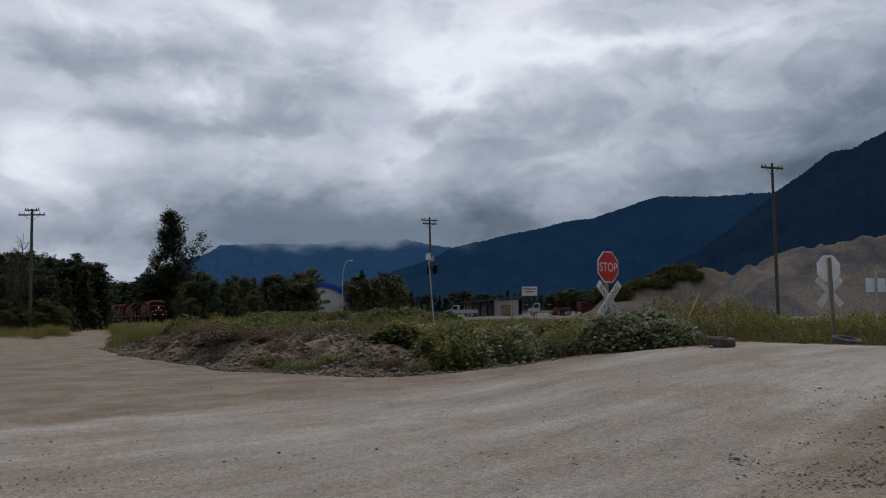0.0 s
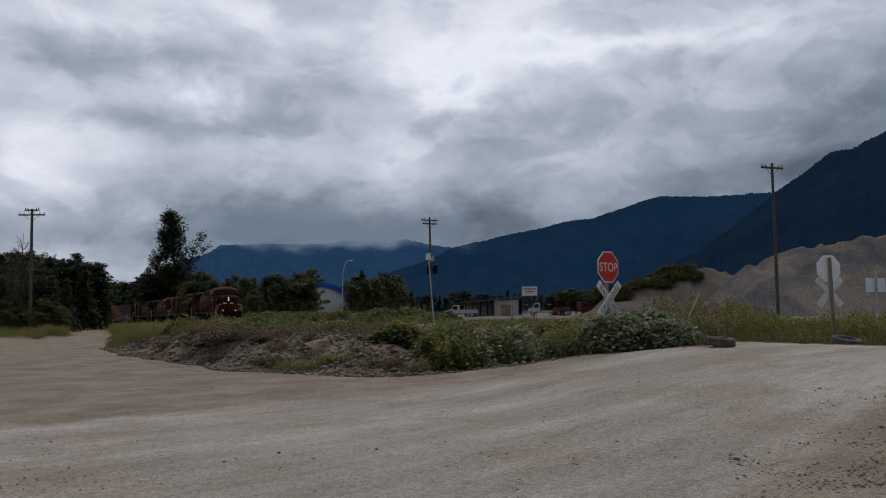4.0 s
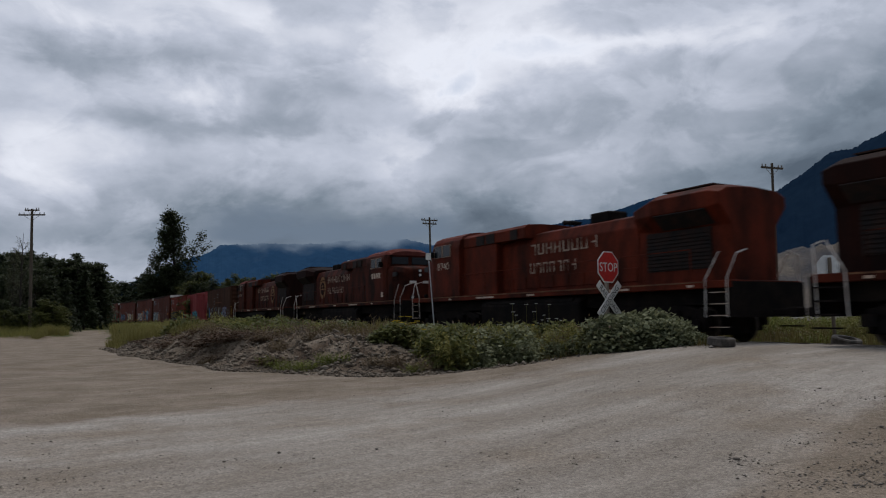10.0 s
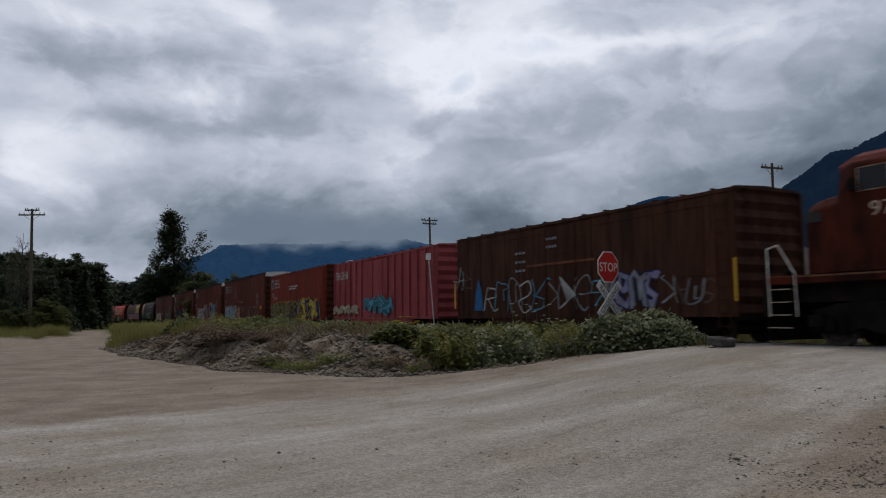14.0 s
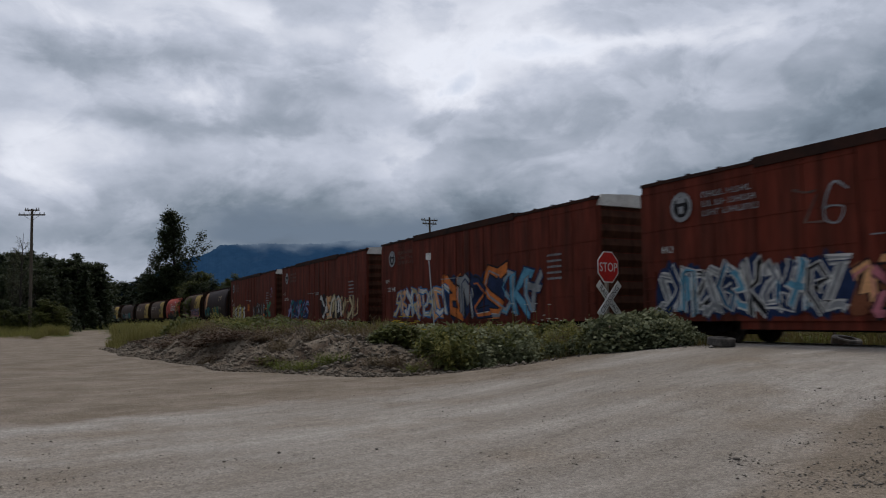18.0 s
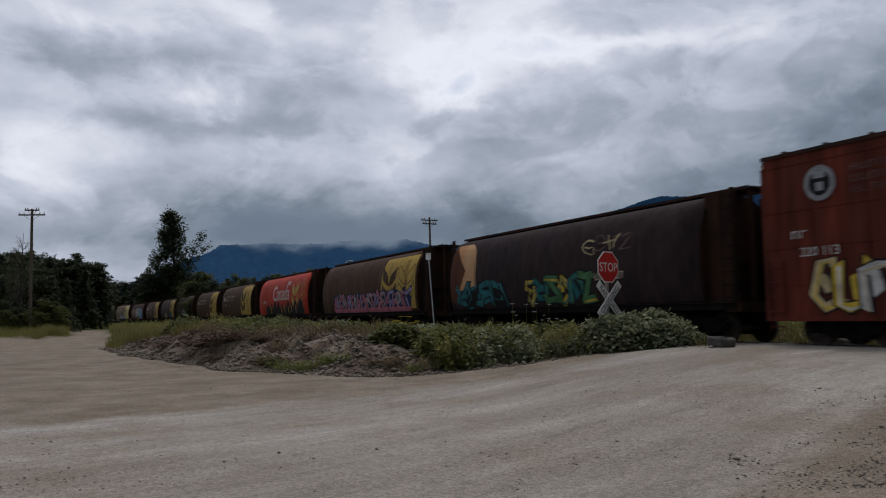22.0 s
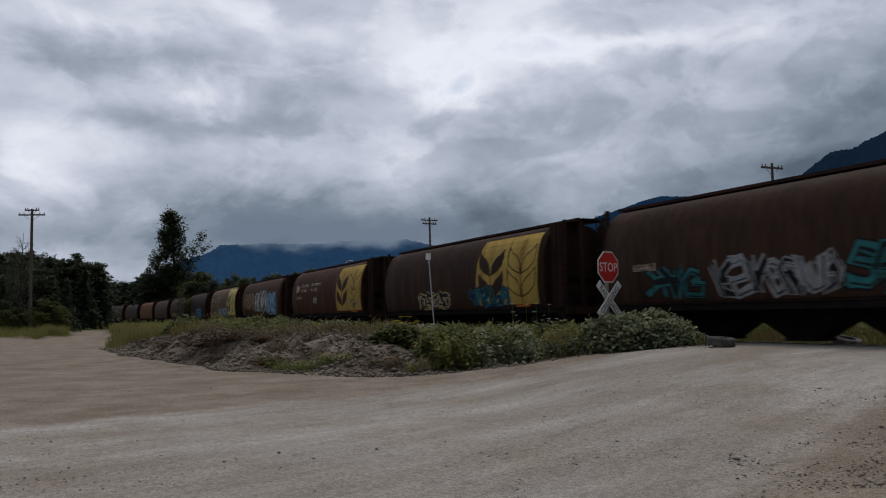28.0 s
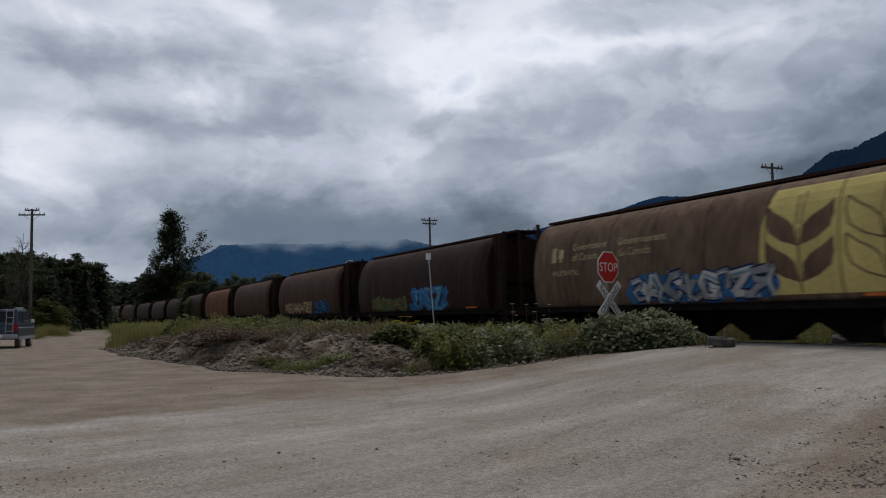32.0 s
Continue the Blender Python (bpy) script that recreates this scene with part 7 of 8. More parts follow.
def bush_mesh(kind, seed):
    rng = np.random.default_rng(seed)
    if kind in ("bramble", "leafy"):
        n = 2300 if kind == "bramble" else 1250
        d = rng.normal(0, 1, (n, 3))
        d /= np.linalg.norm(d, axis=1)[:, None]
        r = rng.uniform(0.55, 1.0, n) ** 0.6
        lump = 1 + 0.28 * fbm(d[:, 0] * 2 + seed, d[:, 1] * 2 + d[:, 2], 3, seed)
        c = d * (r * lump)[:, None] * np.array([1.0, 0.8, 0.85])
        c[:, 2] = np.abs(c[:, 2]) + 0.02
        return leaves(c, 0.105 if kind == "bramble" else 0.115, rng, 0.15, 1.3)
    if kind == "dry":
        n = 800
        c = rng.normal(0, 0.42, (n, 3)) * np.array([1, 0.8, 0.7])
        c[:, 2] = np.abs(c[:, 2])
        return leaves(c, 0.05, rng, -0.3, 3.0)
    # tall weeds: leaves ranged along upright stalks
    stalks = 34
    P = []
    for _ in range(stalks):
        x, y = rng.normal(0, 0.38, 2)
        h = rng.uniform(0.45, 1.0)
        lx, ly = rng.normal(0, 0.16, 2)
        t = rng.uniform(0.08, 1, 40)
        P.append(np.stack([x + lx * t + rng.normal(0, 0.035, 40), y + ly * t + rng.normal(0, 0.035, 40), h * t], 1))
    c = np.concatenate(P)
    return leaves(c, 0.034, rng, -0.35, 2.8)


def veg_things():
    rng = np.random.default_rng(5)
    meshes = {}
    for kind, mat in (("bramble", F_BRAMBLE), ("weed", F_WEED), ("dry", F_DRY)):
        meshes[kind] = [np_mesh(kind + "_leaves", *bush_mesh(kind, 11 + k), mat) for k in range(3)]
    meshes["dark"] = [np_mesh("bush_leaves", *bush_mesh("leafy", 71 + k), F_DARKBUSH) for k in range(2)]
    meshes["green"] = [np_mesh("green_leaves", *bush_mesh("weed", 51 + k), F_GREEN) for k in range(2)]
    names = {"bramble": ("bramble_bush", "bramble bush with broad grey-green leaves", "bush"), "weed": ("weed_clump", "clump of tall olive-green weeds", "weeds"),
             "dry": ("dry_brush", "dry brown brushwood on the soil bank", "brush"), "green": ("green_weeds", "low bright green weeds", "weeds"),
             "dark": ("leafy_bush", "dark green leafy bush behind the soil bank", "bush")}

    def put(kind, x, y, s, sz=1.0, k=0, cap=None):
        nm, lab, cat = names[kind]
        if cap is not None:
            sz = min(sz, max(0.25, (cap - z_at(x, y)) / s))
        ob = new(nm, meshes[kind][k % len(meshes[kind])])
        ob.matrix_basis = Matrix.Translation((x, y, z_at(x, y) - 0.03)) @ Matrix.Rotation(rng.uniform(0, 6.28), 4, "Z") @ Matrix.Diagonal((s, s, s * sz, 1))
        tagged(ob, lab, cat, lab.split(" with")[0] + " on the bank", kind="stuff" if kind == "dry" else "")

    k = 0
    # brambles along the road edge
    for x, y, s in ((0.9, 21.2, 0.75), (1.7, 21.5, 0.8), (2.5, 22.2, 0.62), (0.6, 20.7, 0.4), (3.4, 22.6, 0.6), (4.3, 20.9, 0.62), (5.0, 20.6, 0.85), (5.8, 20.4, 0.85), (5.4, 21.3, 0.95), (6.35, 20.4, 0.5), (4.8, 21.9, 0.8), (6.9, 20.6, 0.4), (3.9, 21.3, 0.55), (4.4, 21.2, 0.7), (5.6, 21.6, 1.05), (5.0, 21.3, 1.0), (6.2, 20.9, 0.75), (3.2, 21.4, 0.5), (2.2, 21.3, 0.7), (1.3, 21.9, 0.85), (-1.9, 23.5, 0.6), (1.2, 20.75, 0.35), (5.9, 21.6, 1.05), (5.3, 22.1, 1.05), (6.4, 21.1, 0.8), (4.55, 21.25, 1.05), (4.95, 21.1, 1.1)):
        put("bramble", x, y, s, 1.0, k)
        k += 1
    # weeds over the bank
    for _ in range(330):
        x, y = rng.uniform(-6.5, 6.6), rng.uniform(20, 36)
        d, _z = track_side(x, y)
        bd = float(bank_depth(x, y))
        if bd < 0.5 or d[0] < 2.7 or (x < -2.6 and bd < 5.5) or (x < 0.1 and bd < 3.4):
            continue
        k += 1
        put(("dry", "dark", "bramble", "weed", "weed", "green", "dark", "green", "weed", "dry")[int(rng.integers(10))], x, y, rng.uniform(0.6, 1.15), rng.uniform(0.75, 1.2), k, rng.uniform(1.2, 1.52))
    # left bank: tall grass clumps with weeds towards the track
    for _ in range(380):
        y = rng.uniform(28, 62)
        x = rng.uniform(-26, -4)
        d, _z = track_side(x, y)
        bd = float(bank_depth(x, y))
        if bd < 1.2 or d[0] < 3 or side_track(np.array([x]), np.array([y]))[0] > 0.05 or (x > -17 and bd < 6):
            continue
        k += 1
        put("weed" if x < -12.5 else ("dark" if rng.random() < 0.6 else ("green" if rng.random() < 0.6 else "dry")), x, y, rng.uniform(0.8, 1.4), rng.uniform(0.7, 1.1), k, rng.uniform(1.2, 1.5) if x < -12.5 else rng.uniform(1.4, 2.0))
    # dry brush on the soil heaps
    for x, y, s in ((-10.5, 29.8, 0.5), (-9.4, 28.6, 0.6), (-8.6, 28.0, 0.7), (-7.4, 27.2, 0.7), (-6.4, 26.6, 0.8), (-5.5, 26.3, 0.8), (-4.8, 25.8, 0.9), (-4.2, 24.6, 0.7), (-5.2, 24.2, 0.6), (-8.0, 26.4, 0.5), (-3.2, 25.0, 0.9), (-2.6, 24.6, 0.8), (-3.8, 25.6, 0.8), (-1.3, 20.7, 0.5), (-0.6, 20.4, 0.5), (0.0, 20.6, 0.5), (-1.9, 20.8, 0.4), (-6.0, 24.8, 0.5), (-7.6, 24.6, 0.45), (-2.0, 23.8, 0.7), (-1.2, 23.2, 0.7)):
        put("dry", x, y, s, 0.9, k)
        k += 1
    roots = [np_mesh("root_leaves", *bush_mesh("dry", 91 + q), F_ROOT) for q in range(3)]
    for q in range(30):
        x = rng.uniform(-13.5, -1.2)
        y = float(np.interp(x, EDGE_X, EDGE_Y)) + rng.uniform(1.0, 6.0)
        ob = new("root_mat", roots[q % 3])
        sx_ = rng.uniform(0.45, 1.0)
        ob.matrix_basis = Matrix.Translation((x, y, z_at(x, y) - 0.06)) @ Matrix.Rotation(rng.normal(0.25, 0.3), 4, "Z") @ Matrix.Diagonal((sx_ * 1.5, sx_ * 0.7, sx_ * 0.42, 1))
        tagged(ob, "dark brown mat of roots on the soil bank", "brush", "root mats on the bank", kind="stuff")
    for x, y in ((-4.9, 22.0), (-5.3, 22.4), (-3.9, 21.0), (-4.6, 21.4), (-3.6, 21.2), (-3.2, 21.4), (-4.0, 21.5), (-2.8, 21.3), (-4.4, 21.7), (-3.4, 21.8), (-0.8, 20.0)):
        put("green", x, y, 0.42, 0.7, k)
        k += 1
    # thickets along both sides of the line
    for n_, lo, hi, t0, t1, sa, sb in ((170, -9.5, -4.2, 1.8, 2.45, 1.2, 2.0), (120, 3.6, 8.0, 1.45, 1.95, 0.9, 1.5)):
        for _ in range(n_):
            p = rail_at(rng.uniform(-52, 3))
            q_ = rail_at(float(np.interp(p[0], TX[i0 - 130:i0 + 60], S[i0 - 130:i0 + 60])) + 0.5)
            dd = (q_ - p)[:2] / np.linalg.norm((q_ - p)[:2])
            o = rng.uniform(lo, hi)
            x, y = p[0] + dd[1] * o, p[1] - dd[0] * o
            if track_side(x, y)[0][0] * lo < 0 or side_track(np.array([x]), np.array([y]))[0] > 0.05:
                x, y = p[0] - dd[1] * o, p[1] + dd[0] * o
            if abs(track_side(x, y)[0][0]) < 3.2 or (lo > 0 and x < -17):
                continue
            k += 1
            u_ = rng.random()
            put("dark" if u_ < 0.6 else ("green" if u_ < 0.8 else "weed"), x, y, rng.uniform(sa, sb), rng.uniform(0.8, 1.2), k, rng.uniform(t0, t1))
    for _ in range(26):
        y = rng.uniform(38, 60)
        x = y * rng.uniform(0.30, 0.42)
        k += 1
        put("dry" if rng.random() < 0.6 else "weed", x, y, rng.uniform(1.3, 2.0), rng.uniform(0.9, 1.3), k, rng.uniform(2.2, 3.3))
    for x, y in ((9.3, 29.2), (9.0, 29.5), (8.6, 28.9), (9.7, 29.4)):
        put("green", x, y, 1.2, 1.0, k, 1.78)
    # far side of the track, both sides of the road
    for _ in range(520):
        x, y = rng.uniform(-9, 24), rng.uniform(22, 58)
        d, _z = track_side(x, y)
        if not (-16 < d[0] < -3.2) or (x + 0.25 * (20 - y) > 14.8 and d[0] > -6.6 and x > 15):
            continue
        if float(smooth(15.2, 16.8, x + 0.25 * (20 - y)) * smooth(-11, -6, d[0])) > 0.3:
            continue
        k += 1
        az = x / y
        top_ = rng.uniform(1.1, 1.45) if az < 0.17 else (rng.uniform(1.25, 1.75) if d[0] < -5.5 else rng.uniform(0.85, 1.15))
        if az < 0.0:
            top_ = rng.uniform(1.5, 2.1)
        q = rng.random()
        if 0.30 < az < 0.40 and 28 < y < 44:
            q, top_ = (0.9 if q < 0.65 else 0.6), rng.uniform(1.7, 2.4)
        if abs(x / y - 0.530) < 0.024 and y < 24.2:
            continue
        put("green" if q < 0.38 else ("weed" if q < 0.72 else ("dark" if q < 0.80 else "dry")), x, y, rng.uniform(0.9, 1.6), rng.uniform(0.8, 1.2), k, top_)


veg_things()


def grass_stuff(name, label, mat, n, box_, hrange, seed, keep, cap=1.55):
    rng = np.random.default_rng(seed)
    x, y = rng.uniform(box_[0], box_[1], n), rng.uniform(box_[2], box_[3], n)
    ok = keep(x, y)
    x, y = x[ok], y[ok]
    n = len(x)
    z = height(x, y) - 0.02
    h = rng.uniform(*hrange, n) * (0.9 + 0.4 * fbm(x * 0.4, y * 0.4, 2, seed + 3))
    h = np.minimum(h, np.maximum(0.15, ((cap(x, y) if callable(cap) else cap) - z) * rng.uniform(0.6, 1.05, n)))
    a = rng.uniform(0, 6.283, n)
    w = rng.uniform(0.006, 0.013, n)
    h = h * (0.35 + 0.65 * smooth(0.2, 2.6, np.where(track_side(x, y)[0] > 0, bank_depth(x, y), 9)))
    bx, by = rng.normal(0, 0.22, n) * h, rng.normal(0, 0.22, n) * h
    base = np.stack([x, y, z], 1)
    side = np.stack([np.cos(a) * w, np.sin(a) * w, np.zeros(n)], 1)
    mid = base + np.stack([bx * 0.35, by * 0.35, h * 0.6], 1)
    tip = base + np.stack([bx, by, h], 1)
    V = np.stack([base - side, base + side, mid + side * 0.8, mid - side * 0.8, tip + side * 0.15, tip - side * 0.15], 1).reshape(-1, 3)
    i = np.arange(n)[:, None] * 6
    F = (i + np.array([[0, 1, 2, 3]]))
    F2 = (i + np.array([[3, 2, 4, 5]]))
    me = np_mesh(name, V, np.concatenate([F, F2]), mat)
    tagged(new(name, me), label, "grass", kind="stuff")


def on_left(x, y):
    d, _ = track_side(x, y)
    bd = bank_depth(x, y)
    return (bd > 0.5) & (d > 2.6) & (side_track(x, y) < 0.1) & ((x < -15.5) | ((bd > 4.5) & (x < -10.5))) & (y < 64)


def on_mid(x, y):
    d, _ = track_side(x, y)
    bd = bank_depth(x, y)
    return (bd > 0.25) & (d > 2.4) & (x < 7.0) & ((x > -2.2) | (bd > 5)) & ((x > 0.0) | (bd > 3.2))


def on_far(x, y):
    d, _ = track_side(x, y)
    return (d < -2.6) & (d > -22) & ~((abs(x / np.maximum(y, 1) - 0.53) < 0.022) & (y < 23.9)) & ~((smooth(15.2, 16.8, x + 0.25 * (20 - y)) * smooth(-11, -6, d)) > 0.3)


def on_verge(x, y):
    d, _ = track_side(x, y)
    return (bank_depth(x, y) > 0.3) & (side_track(x, y) < 0.2) & (d > 3) & (y > 44)


grass_stuff("tall_grass", "tall yellow-green grass on the bank", F_GRASS, 260000, (-30, -3, 32, 64), (0.4, 0.95), 61, on_left)
grass_stuff("bank_grass", "rough olive grass between the weeds", F_OLIVE, 50000, (-4, 7.2, 19, 40), (0.3, 0.7), 62, on_mid)
grass_stuff("far_low_grass", "low green grass beyond the track", F_GREEN, 50000, (4, 30, 18, 50), (0.15, 0.45), 65, on_far, 1.15)
grass_stuff("far_grass", "rough olive grass beyond the track", F_OLIVE, 130000, (-12, 40, 18, 75), (0.45, 1.2), 63, on_far, lambda x, y: np.where((x / y > 0.17) & (track_side(x, y)[0] > -5.5), np.where(x > 10.5, 1.28, 1.05), np.where(x / y > 0.0, 1.25, 1.45)))
grass_stuff("verge_grass", "grass verge beside the gravel way", F_WEED, 60000, (-75, -24, 46, 80), (0.4, 1.0), 64, on_verge)


def flowers():
    rng = np.random.default_rng(8)
    heads = {}
    for nm, mat in (("yellow", M_FLOWERY), ("white", M_FLOWERW)):
        bm = bmesh.new()
        for _ in range(9):
            x, y = rng.normal(0, 0.045, 2)
            rod(bm, (x, y, 0.0), (x, y, 0.02), 0.03, n=6)
        me = bpy.data.meshes.new(nm + "_head")
        bm.to_mesh(me)
        bm.free()
        me.materials.append(mat)
        heads[nm] = me
    bm = bmesh.new()
    rod(bm, (0, 0, 0), (0.03, 0.02, 1.0), 0.009, 0.005, n=5)
    stalk = bpy.data.meshes.new("stalk")
    bm.to_mesh(stalk)
    bm.free()
    stalk.materials.append(F_WEED)

    def put(kind, x, y, h):
        ob = thing("wildflower", pose(x, y, z_at(x, y), 0, 0, rng.uniform(0, 360)), "tall %s wildflower on thin stalk" % kind, "flower", "wildflowers on the bank")
        s = again("stalk", stalk, ob)
        s.scale = (1, 1, h)
        hd = again("flower_head", heads[kind], ob, pose(0.03, 0.02, h))
        if kind == "white":
            hd.scale = (0.55, 0.55, 0.8)

    for _ in range(70):
        x, y = rng.uniform(-1.6, 4.0), rng.uniform(22.5, 30)
        d, _z = track_side(x, y)
        if d[0] > 3:
            put("yellow", x, y, min(rng.uniform(0.4, 0.8), 1.5 - z_at(x, y)))
    for _ in range(9):
        x, y = rng.uniform(1.9, 3.3), rng.uniform(21.5, 25)
        d, _z = track_side(x, y)
        if d[0] > 3:
            put("white", x, y, rng.uniform(0.9, 1.55))
    for _ in range(22):
        x, y = rng.uniform(-1, 5), rng.uniform(21.5, 26)
        d, _z = track_side(x, y)
        if d[0] > 3:
            put("white", x, y, min(rng.uniform(0.5, 0.9), 1.6 - z_at(x, y)))


flowers()


def rocks():
    """Loose stones on the lot and lumps on the soil bank."""
    rng = np.random.default_rng(21)
    ico = [(0, 0, 1), (0.9, 0, 0.3), (0.2, 0.9, 0.3), (-0.8, 0.5, 0.3), (-0.7, -0.6, 0.3), (0.35, -0.85, 0.3), (0, 0, -0.4)]
    tri = [(0, 1, 2), (0, 2, 3), (0, 3, 4), (0, 4, 5), (0, 5, 1), (6, 2, 1), (6, 3, 2), (6, 4, 3), (6, 5, 4), (6, 1, 5)]
    ico, tri = np.array(ico), np.array(tri)

    def cloud(name, label, mat, x, y, r):
        n = len(x)
        z = height(x, y)
        a = rng.uniform(0, 6.283, n)
        sc3 = r[:, None] * rng.uniform(0.6, 1.2, (n, 3)) * np.array([1, 1, 0.7])
        P = ico[None] * (1 + rng.normal(0, 0.13, (n, 7, 3))) * sc3[:, None, :]
        X = P[..., 0] * np.cos(a)[:, None] - P[..., 1] * np.sin(a)[:, None]
        Y = P[..., 0] * np.sin(a)[:, None] + P[..., 1] * np.cos(a)[:, None]
        V = np.stack([X + x[:, None], Y + y[:, None], P[..., 2] + z[:, None] + 0.1 * r[:, None]], -1).reshape(-1, 3)
        F = (np.arange(n)[:, None, None] * 7 + tri[None]).reshape(-1, 3)
        tagged(new(name, np_mesh(name, V, F, mat)), label, "stones", kind="stuff")

    m = foliage("loose_stone", (0.085, 0.070, 0.056), (0.34, 0.30, 0.255), 0.5, 0.95, 0)
    m2 = foliage("clods_of_soil", (0.045, 0.030, 0.020), (0.33, 0.28, 0.22), 0.8, 0.95, 0)
    y = 5.5 + 34 * rng.random(56000) ** 1.7
    x = rng.uniform(-0.62, 0.62, 56000) * (y + 3)
    u_, v_ = (x + y) * 0.7071, (y - x) * 0.7071
    ok = (bank_depth(x, y) < 0.4) & (track_side(x, y)[0] > 2.4) & (fbm(u_ * 0.35, v_ * 1.6, 4, 61) + 0.25 * fbm(x * 0.2, y * 0.2, 2, 62) > rng.uniform(-0.25, 0.45, len(x)))
    x, y = x[ok], y[ok]
    cloud("gravel_stones", "loose grey gravel stones on the lot", m, x, y, rng.exponential(0.0036, len(x)) + 0.003)
    x, y = rng.uniform(-17, 2.5, 110000), rng.uniform(19, 42, 110000)
    bd = bank_depth(x, y)
    ok = (bd > -0.5) & (bd < 6.5) & (track_side(x, y)[0] > 3)
    x, y = x[ok], y[ok]
    cloud("soil_clods", "clods of soil and rubble on the bank", m2, x, y, rng.exponential(0.021, len(x)) + 0.009)
    y = rng.uniform(6.2, 11.5, 9000)
    x = y * rng.uniform(0.36, 0.64, 9000)
    ok = fbm(x * 1.1, y * 1.6, 3, 77) + 1.6 * (x / y - 0.5) - 0.09 * (y - 8.0) > rng.uniform(-0.05, 0.4, 9000)
    cloud("coarse_rubble", "coarse dark rubble at the edge of the road", m, x[ok], y[ok], rng.exponential(0.0055, int(ok.sum())) + 0.0035)
    x, y = rng.uniform(1.0, 7.5, 1500), rng.uniform(19, 22, 1500)
    bd = bank_depth(x, y)
    ok = (bd > -0.4) & (bd < 0.7)
    cloud("edge_stones", "small stones along the road edge", m, x[ok], y[ok], rng.exponential(0.015, int(ok.sum())) + 0.008)


rocks()


def plank_pieces():
    for k, (x, y, a, l) in enumerate(((-6.6, 27.4, 12, 0.9), (-5.4, 28.0, -8, 0.7), (-8.2, 27.0, 20, 0.5), (-4.2, 27.6, 4, 0.5))):
        ob = thing("rubble_slab", pose(x, y, z_at(x, y) + 0.05, 6, -4, a), "broken grey slab lying on the soil bank", "rubble", "rubble on the bank")
        bm = bmesh.new()
        box(bm, -l / 2, l / 2, -0.25, 0.25, -0.06, 0.06)
        part("slab", bevelled(bm, 0.03), M_PILETAN, ob)


plank_pieces()


# ---------------------------------------------------------------- trees
def limb(bm, a, b, r0, r1, n=6):
    rod(bm, a, b, r0, r1, n)


